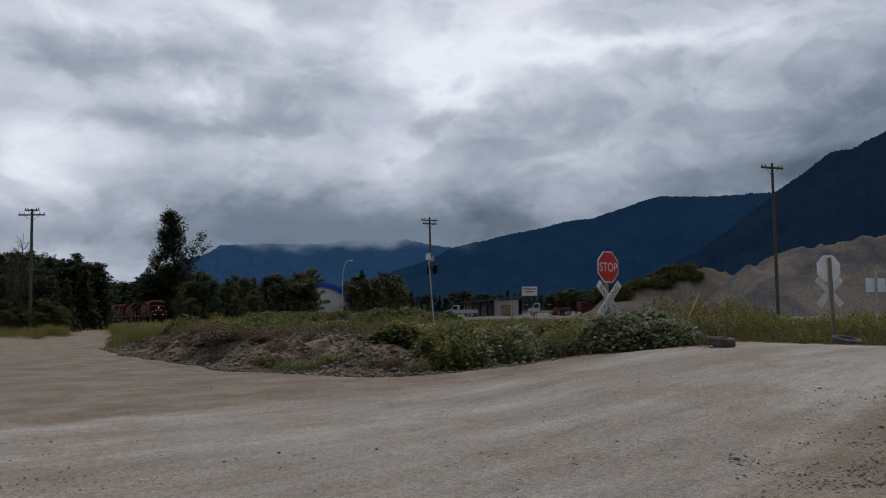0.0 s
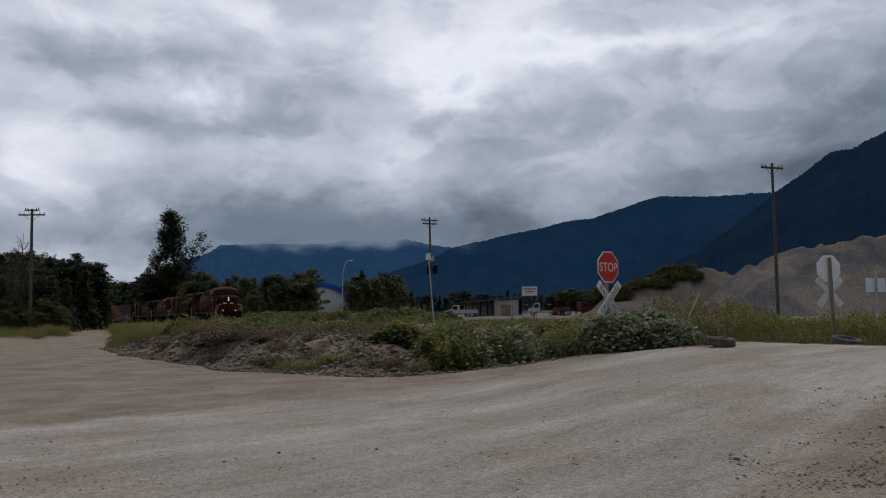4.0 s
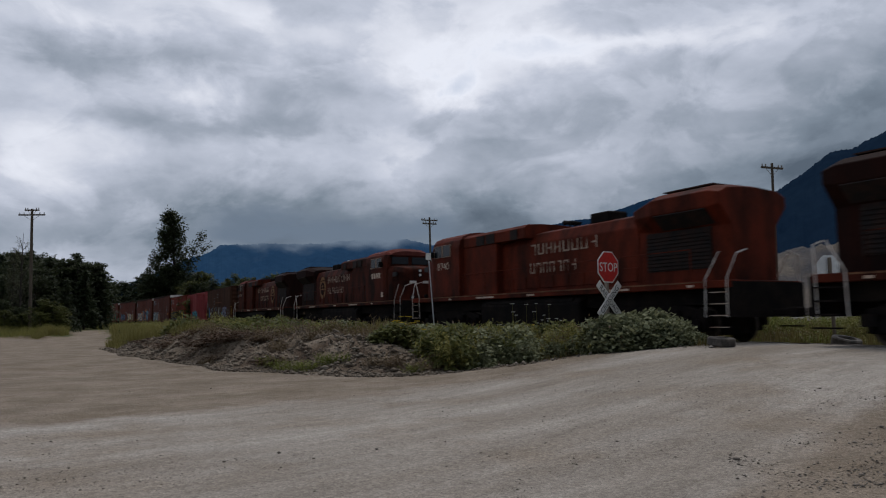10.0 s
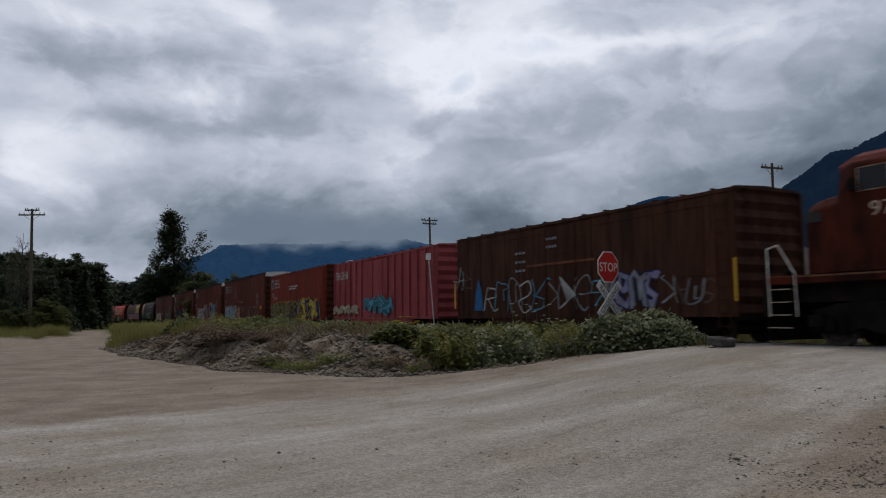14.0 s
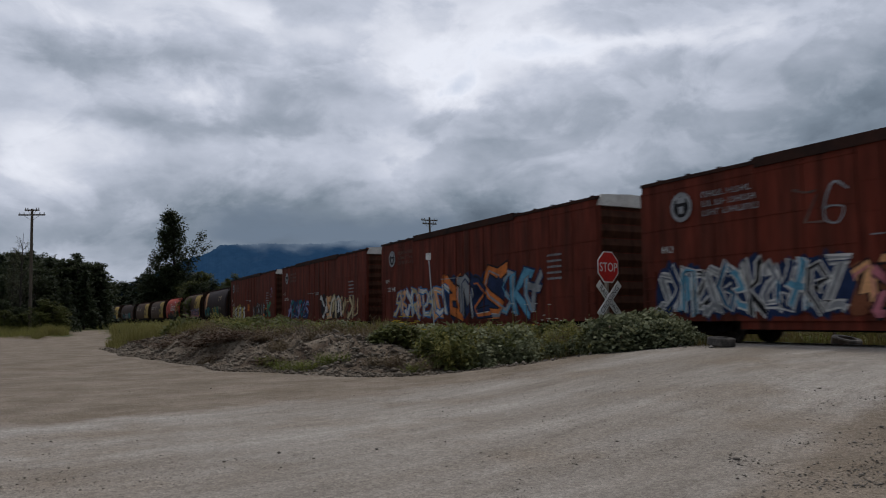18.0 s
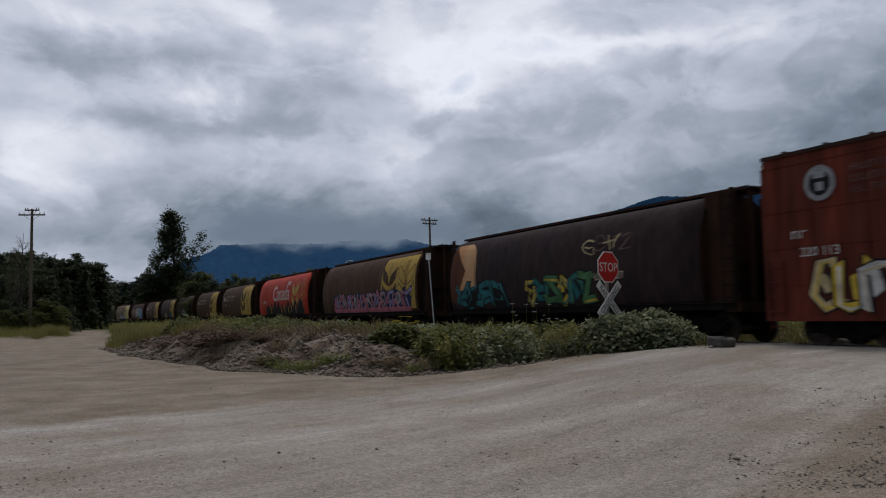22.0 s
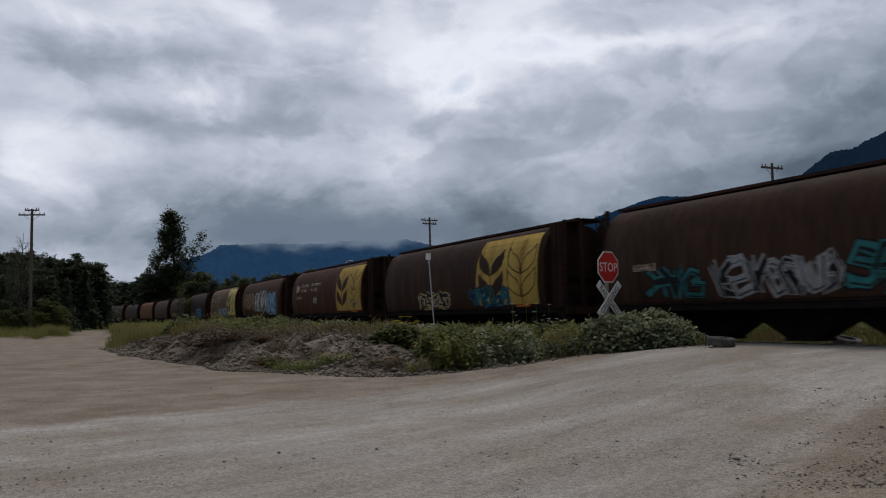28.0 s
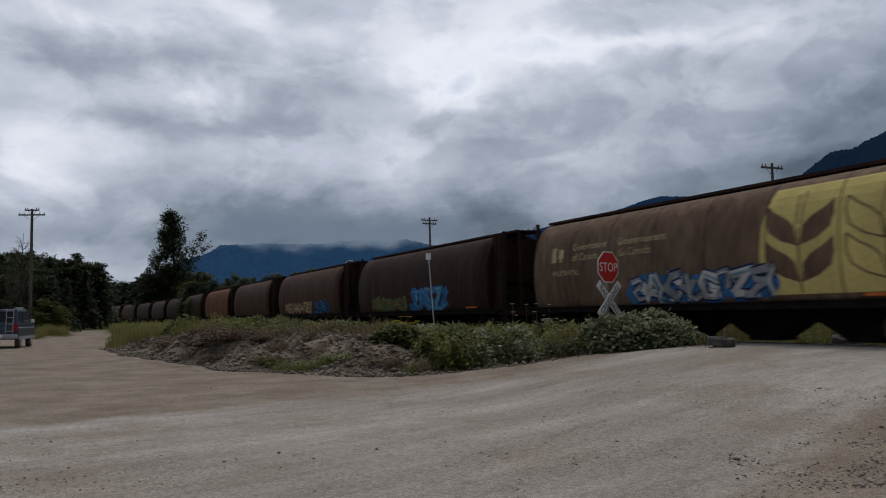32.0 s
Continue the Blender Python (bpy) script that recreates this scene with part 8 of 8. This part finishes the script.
def tree_mesh(kind, seed):
    """Trunk with limbs as a bmesh, crown as arrays; ten units tall."""
    rng = np.random.default_rng(seed)
    bm = bmesh.new()
    P = []
    if kind == "ragged":
        rod(bm, (0, 0, -0.3), (0.05, 0, 5), 0.17, 0.10, 7)
        rod(bm, (0.05, 0, 5), (-0.05, 0, 9.6), 0.10, 0.015, 6)
        arms = [(0.3 + 7.6 * rng.random() ** 1.5, rng.uniform(0, 6.283)) for _ in range(64)] + [(3.2, 0.1), (3.6, -0.2), (8.2, 1.0), (8.6, 3.0)]
        for z0, a in arms:
            reach = (1 - z0 / 9.8) * rng.uniform(2.0, 3.6) + 0.35
            spread = rng.uniform(0.45, 0.75)
            end_ = np.array([math.cos(a) * reach * spread, math.sin(a) * reach * spread, z0 + reach * rng.uniform(0.55, 0.85)])
            end_[2] = min(end_[2], 9.8)
            base_ = np.array([0.03, 0, z0])
            limb(bm, tuple(base_), tuple(end_), 0.045, 0.010, 5)
            for t in rng.uniform(0.3, 1.08, 7):
                m = int(rng.uniform(14, 44))
                c = base_ + (end_ - base_) * t + rng.normal(0, 0.12, 3)
                P.append(c + rng.normal(0, 0.17, (m, 3)))
        for z in np.arange(7.5, 9.9, 0.25):
            P.append(np.array([0, 0, z]) + rng.normal(0, 0.13, (18, 3)))
        V, F = leaves(np.concatenate(P), 0.108, rng, 0.1, 1.5)
    elif kind == "forked":
        rod(bm, (0, 0, -0.3), (0.08, 0, 4), 0.17, 0.12, 7)
        rod(bm, (0.08, 0, 4), (0.0, 0, 9.7), 0.12, 0.015, 6)
        rod(bm, (0.05, 0, 2.6), (1.3, 0.1, 5.0), 0.10, 0.06, 6)
        rod(bm, (1.3, 0.1, 5.0), (2.5, 0, 8.0), 0.06, 0.012, 6)
        wide = lambda z: float(np.interp(z, (0.3, 1.2, 2.6, 4.0, 5.4, 7.0, 8.4, 9.9), (2.2, 2.7, 2.6, 2.1, 1.55, 1.05, 0.75, 0.12)))
        for k_ in range(360):
            z0 = rng.uniform(0.2, 4.6) if k_ < 250 else rng.uniform(4.4, 9.6)
            a, r = rng.uniform(0, 6.283), wide(z0) * math.sqrt(rng.uniform(0.02, 1.0))
            c = np.array([math.cos(a) * r - 0.25, math.sin(a) * r, z0 + 0.3])
            if rng.random() < 0.5:
                limb(bm, (0.0, 0, max(0.3, z0 - 0.9 * r)), tuple(c), 0.04, 0.008, 4)
            for _k in range(3):
                P.append(c + rng.normal(0, 0.2, 3) + rng.normal(0, 1, (26, 3)) * np.array([0.14, 0.14, 0.2]))
        for t in np.linspace(0.25, 1.05, 15):
            c = np.array([1.0 + 1.55 * t, 0.05, 4.3 + 3.6 * t]) + rng.normal(0, 0.2, 3)
            P.append(c + rng.normal(0, 1, (34, 3)) * np.array([0.2, 0.2, 0.16]))
        for t in np.linspace(0.3, 1.0, 7):
            c = np.array([1.4 + 1.7 * t, 0.05, 4.9 + 1.9 * t]) + rng.normal(0, 0.12, 3)
            P.append(c + rng.normal(0, 1, (26, 3)) * np.array([0.17, 0.17, 0.13]))
        V, F = leaves(np.concatenate(P), 0.135, rng, 0.1, 1.5)
    elif kind == "wispy":
        rod(bm, (0, 0, -0.3), (0.05, 0, 5), 0.10, 0.07, 6)
        rod(bm, (0.05, 0, 5), (0.0, 0, 9.6), 0.07, 0.012, 6)
        for _ in range(44):
            z0, a = rng.uniform(1.5, 8.6), rng.uniform(0, 6.283)
            reach = (1 - z0 / 10.5) * rng.uniform(2.2, 3.6) + 0.3
            end_ = np.array([math.cos(a) * reach * 0.55, math.sin(a) * reach * 0.55, min(9.9, z0 + reach * 0.8)])
            base_ = np.array([0.0, 0, z0])
            limb(bm, tuple(base_), tuple(end_), 0.03, 0.008, 4)
            t = rng.uniform(0.35, 1.05, 46)
            P.append(base_ + (end_ - base_) * t[:, None] + rng.normal(0, 0.14, (46, 3)))
        V, F = leaves(np.concatenate(P), 0.075, rng, 0.1, 1.7)
    elif kind == "conifer":
        rod(bm, (0, 0, -0.3), (0, 0, 9.9), 0.16, 0.02, 7)
        size = []
        for z in np.arange(0.8, 9.8, 0.24):
            w = (10.0 - z) / 10
            reach = (0.10 + 2.5 * w ** 0.8) * rng.uniform(0.6, 1.15)
            for a in rng.uniform(0, 6.283, 6):
                d = np.array([math.cos(a), math.sin(a), -0.28])
                if rng.random() < 0.3:
                    limb(bm, (0, 0, z), tuple(np.array([0, 0, z]) + d * reach * 0.8), 0.03, 0.01, 4)
                n = 4 + int(12 * w)
                t = rng.uniform(0.1, 1, n)
                P.append(np.array([0, 0, z]) + d * (t * reach)[:, None] + rng.normal(0, 0.08, (n, 3)))
        V, F = leaves(np.concatenate(P), 0.25, rng, 0.25, 1.9)
    else:
        rod(bm, (0, 0, -0.3), (0.1, 0, 5), 0.20, 0.12, 7)
        rod(bm, (0.1, 0, 5), (0.0, 0.1, 9.4), 0.12, 0.02, 6)
        tips = []
        z0 = {"broad": 1.4, "poplar": 0.9, "sparse": 2.5}[kind]
        for z in np.arange(z0, 9.2, 0.34 if kind != "sparse" else 0.8):
            w = (z - z0) / (9.6 - z0)
            if kind == "poplar":
                full = (1.35 * (1 - w) ** 0.55 + 0.25) * rng.uniform(0.55, 1.15)
            else:
                full = 2.6 * math.sqrt(max(0.05, 1 - (2 * w - 0.75) ** 2 / 1.7)) * rng.uniform(0.5, 1.1)
            for _ in range(3 if kind == "broad" else 2):
                a = rng.uniform(0, 6.283)
                tip = np.array([math.cos(a) * full, math.sin(a) * full, z + rng.uniform(0.2, 0.9)])
                limb(bm, (0.05, 0, z), tuple(tip), 0.05, 0.012, 5)
                tips.append((tip, rng.uniform(0.3, 0.62)))
                if kind != "sparse":
                    tips.append((np.array([0, 0, z]) * 0.45 + tip * 0.55, rng.uniform(0.3, 0.6)))
        tips.append((np.array([0, 0.1, 9.5]), 0.4))
        n = 30 if kind != "sparse" else 26
        for c, r in tips:
            d = rng.normal(0, 1, (n, 3))
            d /= np.linalg.norm(d, axis=1)[:, None]
            P.append(c + d * (r * rng.uniform(0.3, 1.2, n))[:, None] * np.array([1, 1, 0.8]))
        V, F = leaves(np.concatenate(P), {"broad": 0.235, "poplar": 0.15, "sparse": 0.10}[kind], rng, 0.1, 1.5)
    return bm, V, F


TREES = {}


def tree(kind, x, y, h, mat, label, w=1.0, k=0, group="trees", turn=None):
    key = (kind, k % 3, mat.name)
    z = z_at(x, y)
    ob = thing("tree", Matrix.Translation((x, y, z)) @ Matrix.Rotation(x * 7.1 + y if turn is None else turn, 4, "Z") @ Matrix.Diagonal((h / 10 * w, h / 10 * w, h / 10, 1)), label, "tree", group)
    if key not in TREES:
        bm, V, F = tree_mesh(kind, 100 + k % 3 + 10 * len(TREES))
        t = part("trunk", bm, M_BARK, ob)
        c = new("crown", np_mesh("crown", V, F, mat))
        c.parent = ob
        TREES[key] = (t.data, c.data)
    else:
        again("trunk", TREES[key][0], ob)
        again("crown", TREES[key][1], ob)


def plant_trees():
    rng = random.Random(12)
    k = 0
    # dark wood at the left, in front of the far end of the line
    for row, y0 in enumerate((84, 98, 114, 132)):
        for az in np.arange(-0.66, -0.440 - 0.004 * row, 0.013):
            y = y0 + rng.uniform(-5, 5)
            x = y * (az + rng.uniform(-0.008, 0.008))
            if side_track(np.array([x]), np.array([y]))[0] > 0.02 or track_side(x, y)[0][0] < 6:
                continue
            k += 1
            con = rng.random() < 0.65
            rise_ = (0.097 if az < -0.535 else (0.088 if az < -0.475 else 0.079)) * (0.72, 0.95, 1.0, 1.0)[row]
            tree("conifer" if con else "broad", x, y, (y * rise_ + 1.2) * rng.uniform(0.84, 1.02), F_CONIFER if con else F_TREE, "dark conifer in the wood" if con else "dark leafy tree in the wood", rng.uniform(1.05, 1.4), k, "trees of the wood")
    # undergrowth under the wood
    for az in np.arange(-0.66, -0.44, 0.008):
        y = 68 + rng.uniform(-5, 8)
        x = y * az
        if side_track(np.array([x]), np.array([y]))[0] > 0.02:
            continue
        k += 1
        tree("broad", x, y, rng.uniform(1.4, 3.4), F_TREE2 if rng.random() < 0.4 else F_TREE, "leafy shrub at the edge of the wood", 1.6, k, "shrubs at the wood")
    # wood behind the track at the far left
    for az in np.arange(-0.50, -0.33, 0.008):
        y = 225 + rng.uniform(-12, 25)
        k += 1
        con = rng.random() < 0.5
        tree("conifer" if con else "broad", y * az, y, rng.uniform(11.5, 14.5), F_CONIFER if con else F_TREE, "dark tree behind the railway", 1.7, k, "trees behind the railway")
    tree("forked", -61.6, 172, 25.4, F_TREE, "tall ragged poplar with forked open crown", 1.0, 0, "trees", 0.0)
    tree("ragged", -67.0, 174, 11, F_TREE, "ragged young poplar with open crown", 1.2, 1)
    tree("broad", -63.5, 168, 9, F_TREE, "dark leafy tree behind the railway", 1.8, 2)
    tree("wispy", -41.9, 75, 10.4, F_SPARSE, "thin half-bare tree by the pole", 1.1, 0)
    tree("wispy", -43.3, 76, 9.0, F_SPARSE, "thin half-bare tree by the pole", 0.8, 1)
    # young trees behind the track
    for az0, az1, y0, hmin, hmax in ((-0.345, -0.165, 138, 7.0, 9.8), (-0.34, -0.172, 121, 4.6, 7.4), (-0.33, -0.168, 108, 2.6, 4.4), (-0.225, -0.170, 119, 4.8, 6.4), (-0.118, -0.06, 150, 7.0, 9.6), (-0.06, -0.035, 150, 5.0, 6.5), (-0.122, -0.06, 132, 5.0, 7.4), (-0.118, -0.04, 108, 2.2, 3.4)):
        for az in np.arange(az0, az1, 0.0095):
            y = y0 + rng.uniform(-6, 6)
            k += 1
            sort = ("poplar", "broad", "conifer", "poplar")[k % 4]
            tree(sort, y * (az + rng.uniform(-0.004, 0.004)), y, rng.uniform(hmin, hmax), F_TREE2 if rng.random() < 0.6 else F_TREE, "young leafy tree behind the railway", 1.9 if sort == "poplar" else 1.2, k, "young trees behind the railway")
    for x, y, h in ((-22.9, 118, 6.2), (-21.6, 120, 6.8), (-20.9, 117, 4.6)):
        tree("broad", x, y, h, F_TREE2, "young leafy tree before the hall", 1.5, int(h * 3), "young trees behind the railway")
    tree("conifer", -37.6, 150, 9.0, F_TREE, "pointed young tree above the thicket", 1.3, 0, "young trees behind the railway")
    tree("broad", -30.5, 148, 8.2, F_TREE2, "young leafy tree behind the railway", 1.4, 1, "young trees behind the railway")
    tree("broad", -17.4, 152, 8.6, F_TREE2, "young leafy tree behind the railway", 1.5, 2, "young trees behind the railway")
    # low line of trees far behind the yard
    for az in np.arange(-0.05, 0.30, 0.009):
        y = 215 + rng.uniform(-10, 30)
        k += 1
        tree("broad" if rng.random() < 0.6 else "conifer", y * az, y, rng.uniform(4.5, 7.0), F_TREE, "dark tree in the far tree line", 1.5, k, "far tree line")
    for az, y, h in ((0.142, 146, 4.0), (0.152, 148, 4.6), (0.164, 150, 5.2), (0.175, 152, 4.6), (0.187, 155, 5.0), (0.20, 158, 5.4), (0.215, 160, 6.0), (0.23, 160, 5.2)):
        k += 1
        tree("broad", y * az, y, h, F_TREE2 if k % 3 else F_TREE, "leafy tree on the slope behind the yard", 1.6, k, "trees behind the yard")


plant_trees()


# ---------------------------------------------------------------- a car drives away over the lot at the end
M_CARBLUE = surface("dark_blue_car_paint", (0.022, 0.030, 0.055), (0.03, 0.038, 0.06), 1.0, rough=0.35, bump=0, spec=0.5)
M_CARSILVER = surface("silver_car_paint", (0.30, 0.30, 0.31), (0.24, 0.24, 0.25), 1.0, rough=0.4, bump=0, spec=0.5)
M_TAIL = surface("red_lamp_glass", (0.30, 0.015, 0.012), (0.25, 0.012, 0.01), 2.0, rough=0.3, bump=0)


def make_suv():
    """Points along +x."""
    ob = thing("sport_utility_vehicle", Matrix(), "dark blue sport utility vehicle with silver bumper and ladder", "car")
    bm = bmesh.new()
    low = [(-2.25, 0.42), (2.25, 0.42), (2.3, 0.7), (2.2, 0.98), (-2.28, 0.98), (-2.3, 0.7)]
    extrude_poly(bm, [(x, -0.9, z) for x, z in low], (0, 1.8, 0))
    part("lower_body", bevelled(bm, 0.06), M_CARBLUE, ob)
    bm = bmesh.new()
    rings = []
    for x, w, z0, z1 in ((-2.24, 0.84, 0.98, 1.1), (-2.22, 0.86, 0.98, 1.15), (-2.05, 0.76, 0.98, 1.75), (0.2, 0.76, 0.98, 1.78), (0.55, 0.76, 0.98, 1.7), (1.15, 0.86, 0.98, 1.12), (2.15, 0.82, 0.98, 1.05)):
        rings.append([(x, -0.88, z0), (x, -0.88, min(z1, 1.12)), (x, -w, z1), (x, w, z1), (x, 0.88, min(z1, 1.12)), (x, 0.88, z0)])
    loft(bm, rings)
    up = part("upper_body", bevelled(bm, 0.03), M_CARBLUE, ob, "dark blue upper body")
    bm = bmesh.new()
    extrude_poly(bm, [(-2.19, -0.68, 1.2), (-2.19, 0.68, 1.2), (-2.08, 0.62, 1.66), (-2.08, -0.62, 1.66)], (-0.03, 0, 0))
    part("rear_window", bm, M_WINDOW, ob)
    for s in (-1, 1):
        for x0, x1, x2, x3 in ((-1.95, -1.1, -1.15, -1.85), (-1.0, -0.1, -0.15, -0.98), (0.0, 0.95, 0.5, -0.02)):
            bm = bmesh.new()
            extrude_poly(bm, [(x0, s * 0.86, 1.18), (x1, s * 0.86, 1.18), (x2, s * 0.775, 1.66), (x3, s * 0.775, 1.66)], (0, s * 0.03, 0))
            part("side_window", bm, M_WINDOW, ob)
        bm = bmesh.new()
        box(bm, -2.33, -2.24, min(s * 0.68, s * 0.86), max(s * 0.68, s * 0.86), 0.78, 1.14)
        part("tail_lamp", bevelled(bm, 0.02), M_TAIL, ob)
        bm = bmesh.new()
        box(bm, 0.75, 0.95, min(s * 0.9, s * 1.06), max(s * 0.9, s * 1.06), 1.15, 1.32)
        part("mirror", bevelled(bm, 0.03), M_SIGNWHITE, ob)
        bm = bmesh.new()
        tube(bm, [(-1.9, s * 0.66, 1.82), (0.1, s * 0.66, 1.84)], 0.025)
        part("roof_rail", bm, M_GALV, ob)
    bm = bmesh.new()
    box(bm, -2.42, -2.25, -0.88, 0.88, 0.45, 0.66)
    part("bumper", bevelled(bm, 0.04), M_CARSILVER, ob, "silver bumper")
    for s in (-1, 1):
        bm = bmesh.new()
        box(bm, -2.2, 2.2, min(s * 0.89, s * 0.93), max(s * 0.89, s * 0.93), 0.42, 0.54)
        part("sill_trim", bm, M_CARSILVER, ob)
    bm = bmesh.new()
    box(bm, -2.44, -2.42, -0.26, 0.26, 0.5, 0.64)
    part("plate_bar", bm, M_SIGNWHITE, ob)
    bm = bmesh.new()
    for y in (-0.66, -0.36):
        tube(bm, [(-2.34, y, 0.7), (-2.32, y, 1.15), (-2.18, y, 1.8)], 0.022)
    for z, x in ((0.8, -2.34), (1.1, -2.33), (1.4, -2.27), (1.7, -2.2)):
        rod(bm, (x, -0.66, z), (x, -0.36, z), 0.02, n=6)
    part("rear_ladder", bm, M_CARSILVER, ob, "silver rear ladder")
    return ob, [tyre_wheel(ob, x, s, 0.36, 0.24) for x in (-1.4, 1.4) for s in (-0.8, 0.8)]


SUV, SUV_WHEELS = make_suv()
for body_ in SUV.children:
    if body_ not in SUV_WHEELS:
        body_.data.transform(Matrix.Diagonal((1.0, 1.05, 1.13, 1)))


def suv_pose(t):
    d = 7.5 * (t - 32)
    x, y = -23.00 + d * math.cos(radians(109)), 40 + d * math.sin(radians(109))
    return pose(x, y, z_at(x, y), 0, 0, 109)


def car_motions():
    walk(SUV, [(float(t), suv_pose(float(t))) for t in np.arange(0, 32.01, 1.0)])
    for w in SUV_WHEELS:
        x, y = w.matrix_basis.translation.x, w.matrix_basis.translation.y
        spin = lambda t: pose(x, y, 0.36, 0, math.degrees(7.5 * (t - 30) / 0.36) % 360, 0)
        walk(w, [(0.0, spin(30.0))] + [(30 + 0.05 * k, spin(30 + 0.05 * k)) for k in range(1, 41)])


def motions():
    car_motions()
    times = np.arange(0, 32.01, 0.4)
    for ob, off, half, back in CARS:
        walk(ob, [(float(t), car_pose(off, half, back, float(t))) for t in times])
        # the wheels turn while they roll over the open crossing
        ts = [k / 30 for k in range(0, 961) if 24 < off + advance(k / 30) < 66]
        if not ts:
            continue
        for truck in ob.children:
            if not truck.name.startswith("truck"):
                continue
            for w in truck.children:
                if w.name.startswith("wheelset"):
                    x, r = w.matrix_basis.translation.x, w.matrix_basis.translation.z
                    k = -1 if back else 1
                    turn = lambda t: pose(x, 0, r, 0, math.degrees(k * (advance(t) - advance(ts[0])) / r) % 360, 0)
                    rows = ([(0.0, turn(ts[0]))] if ts[0] > 0.05 else []) + [(t, turn(t)) for t in ts]
                    walk(w, rows + ([(32.0, turn(ts[-1]))] if ts[-1] < 31.97 else []))


motions()
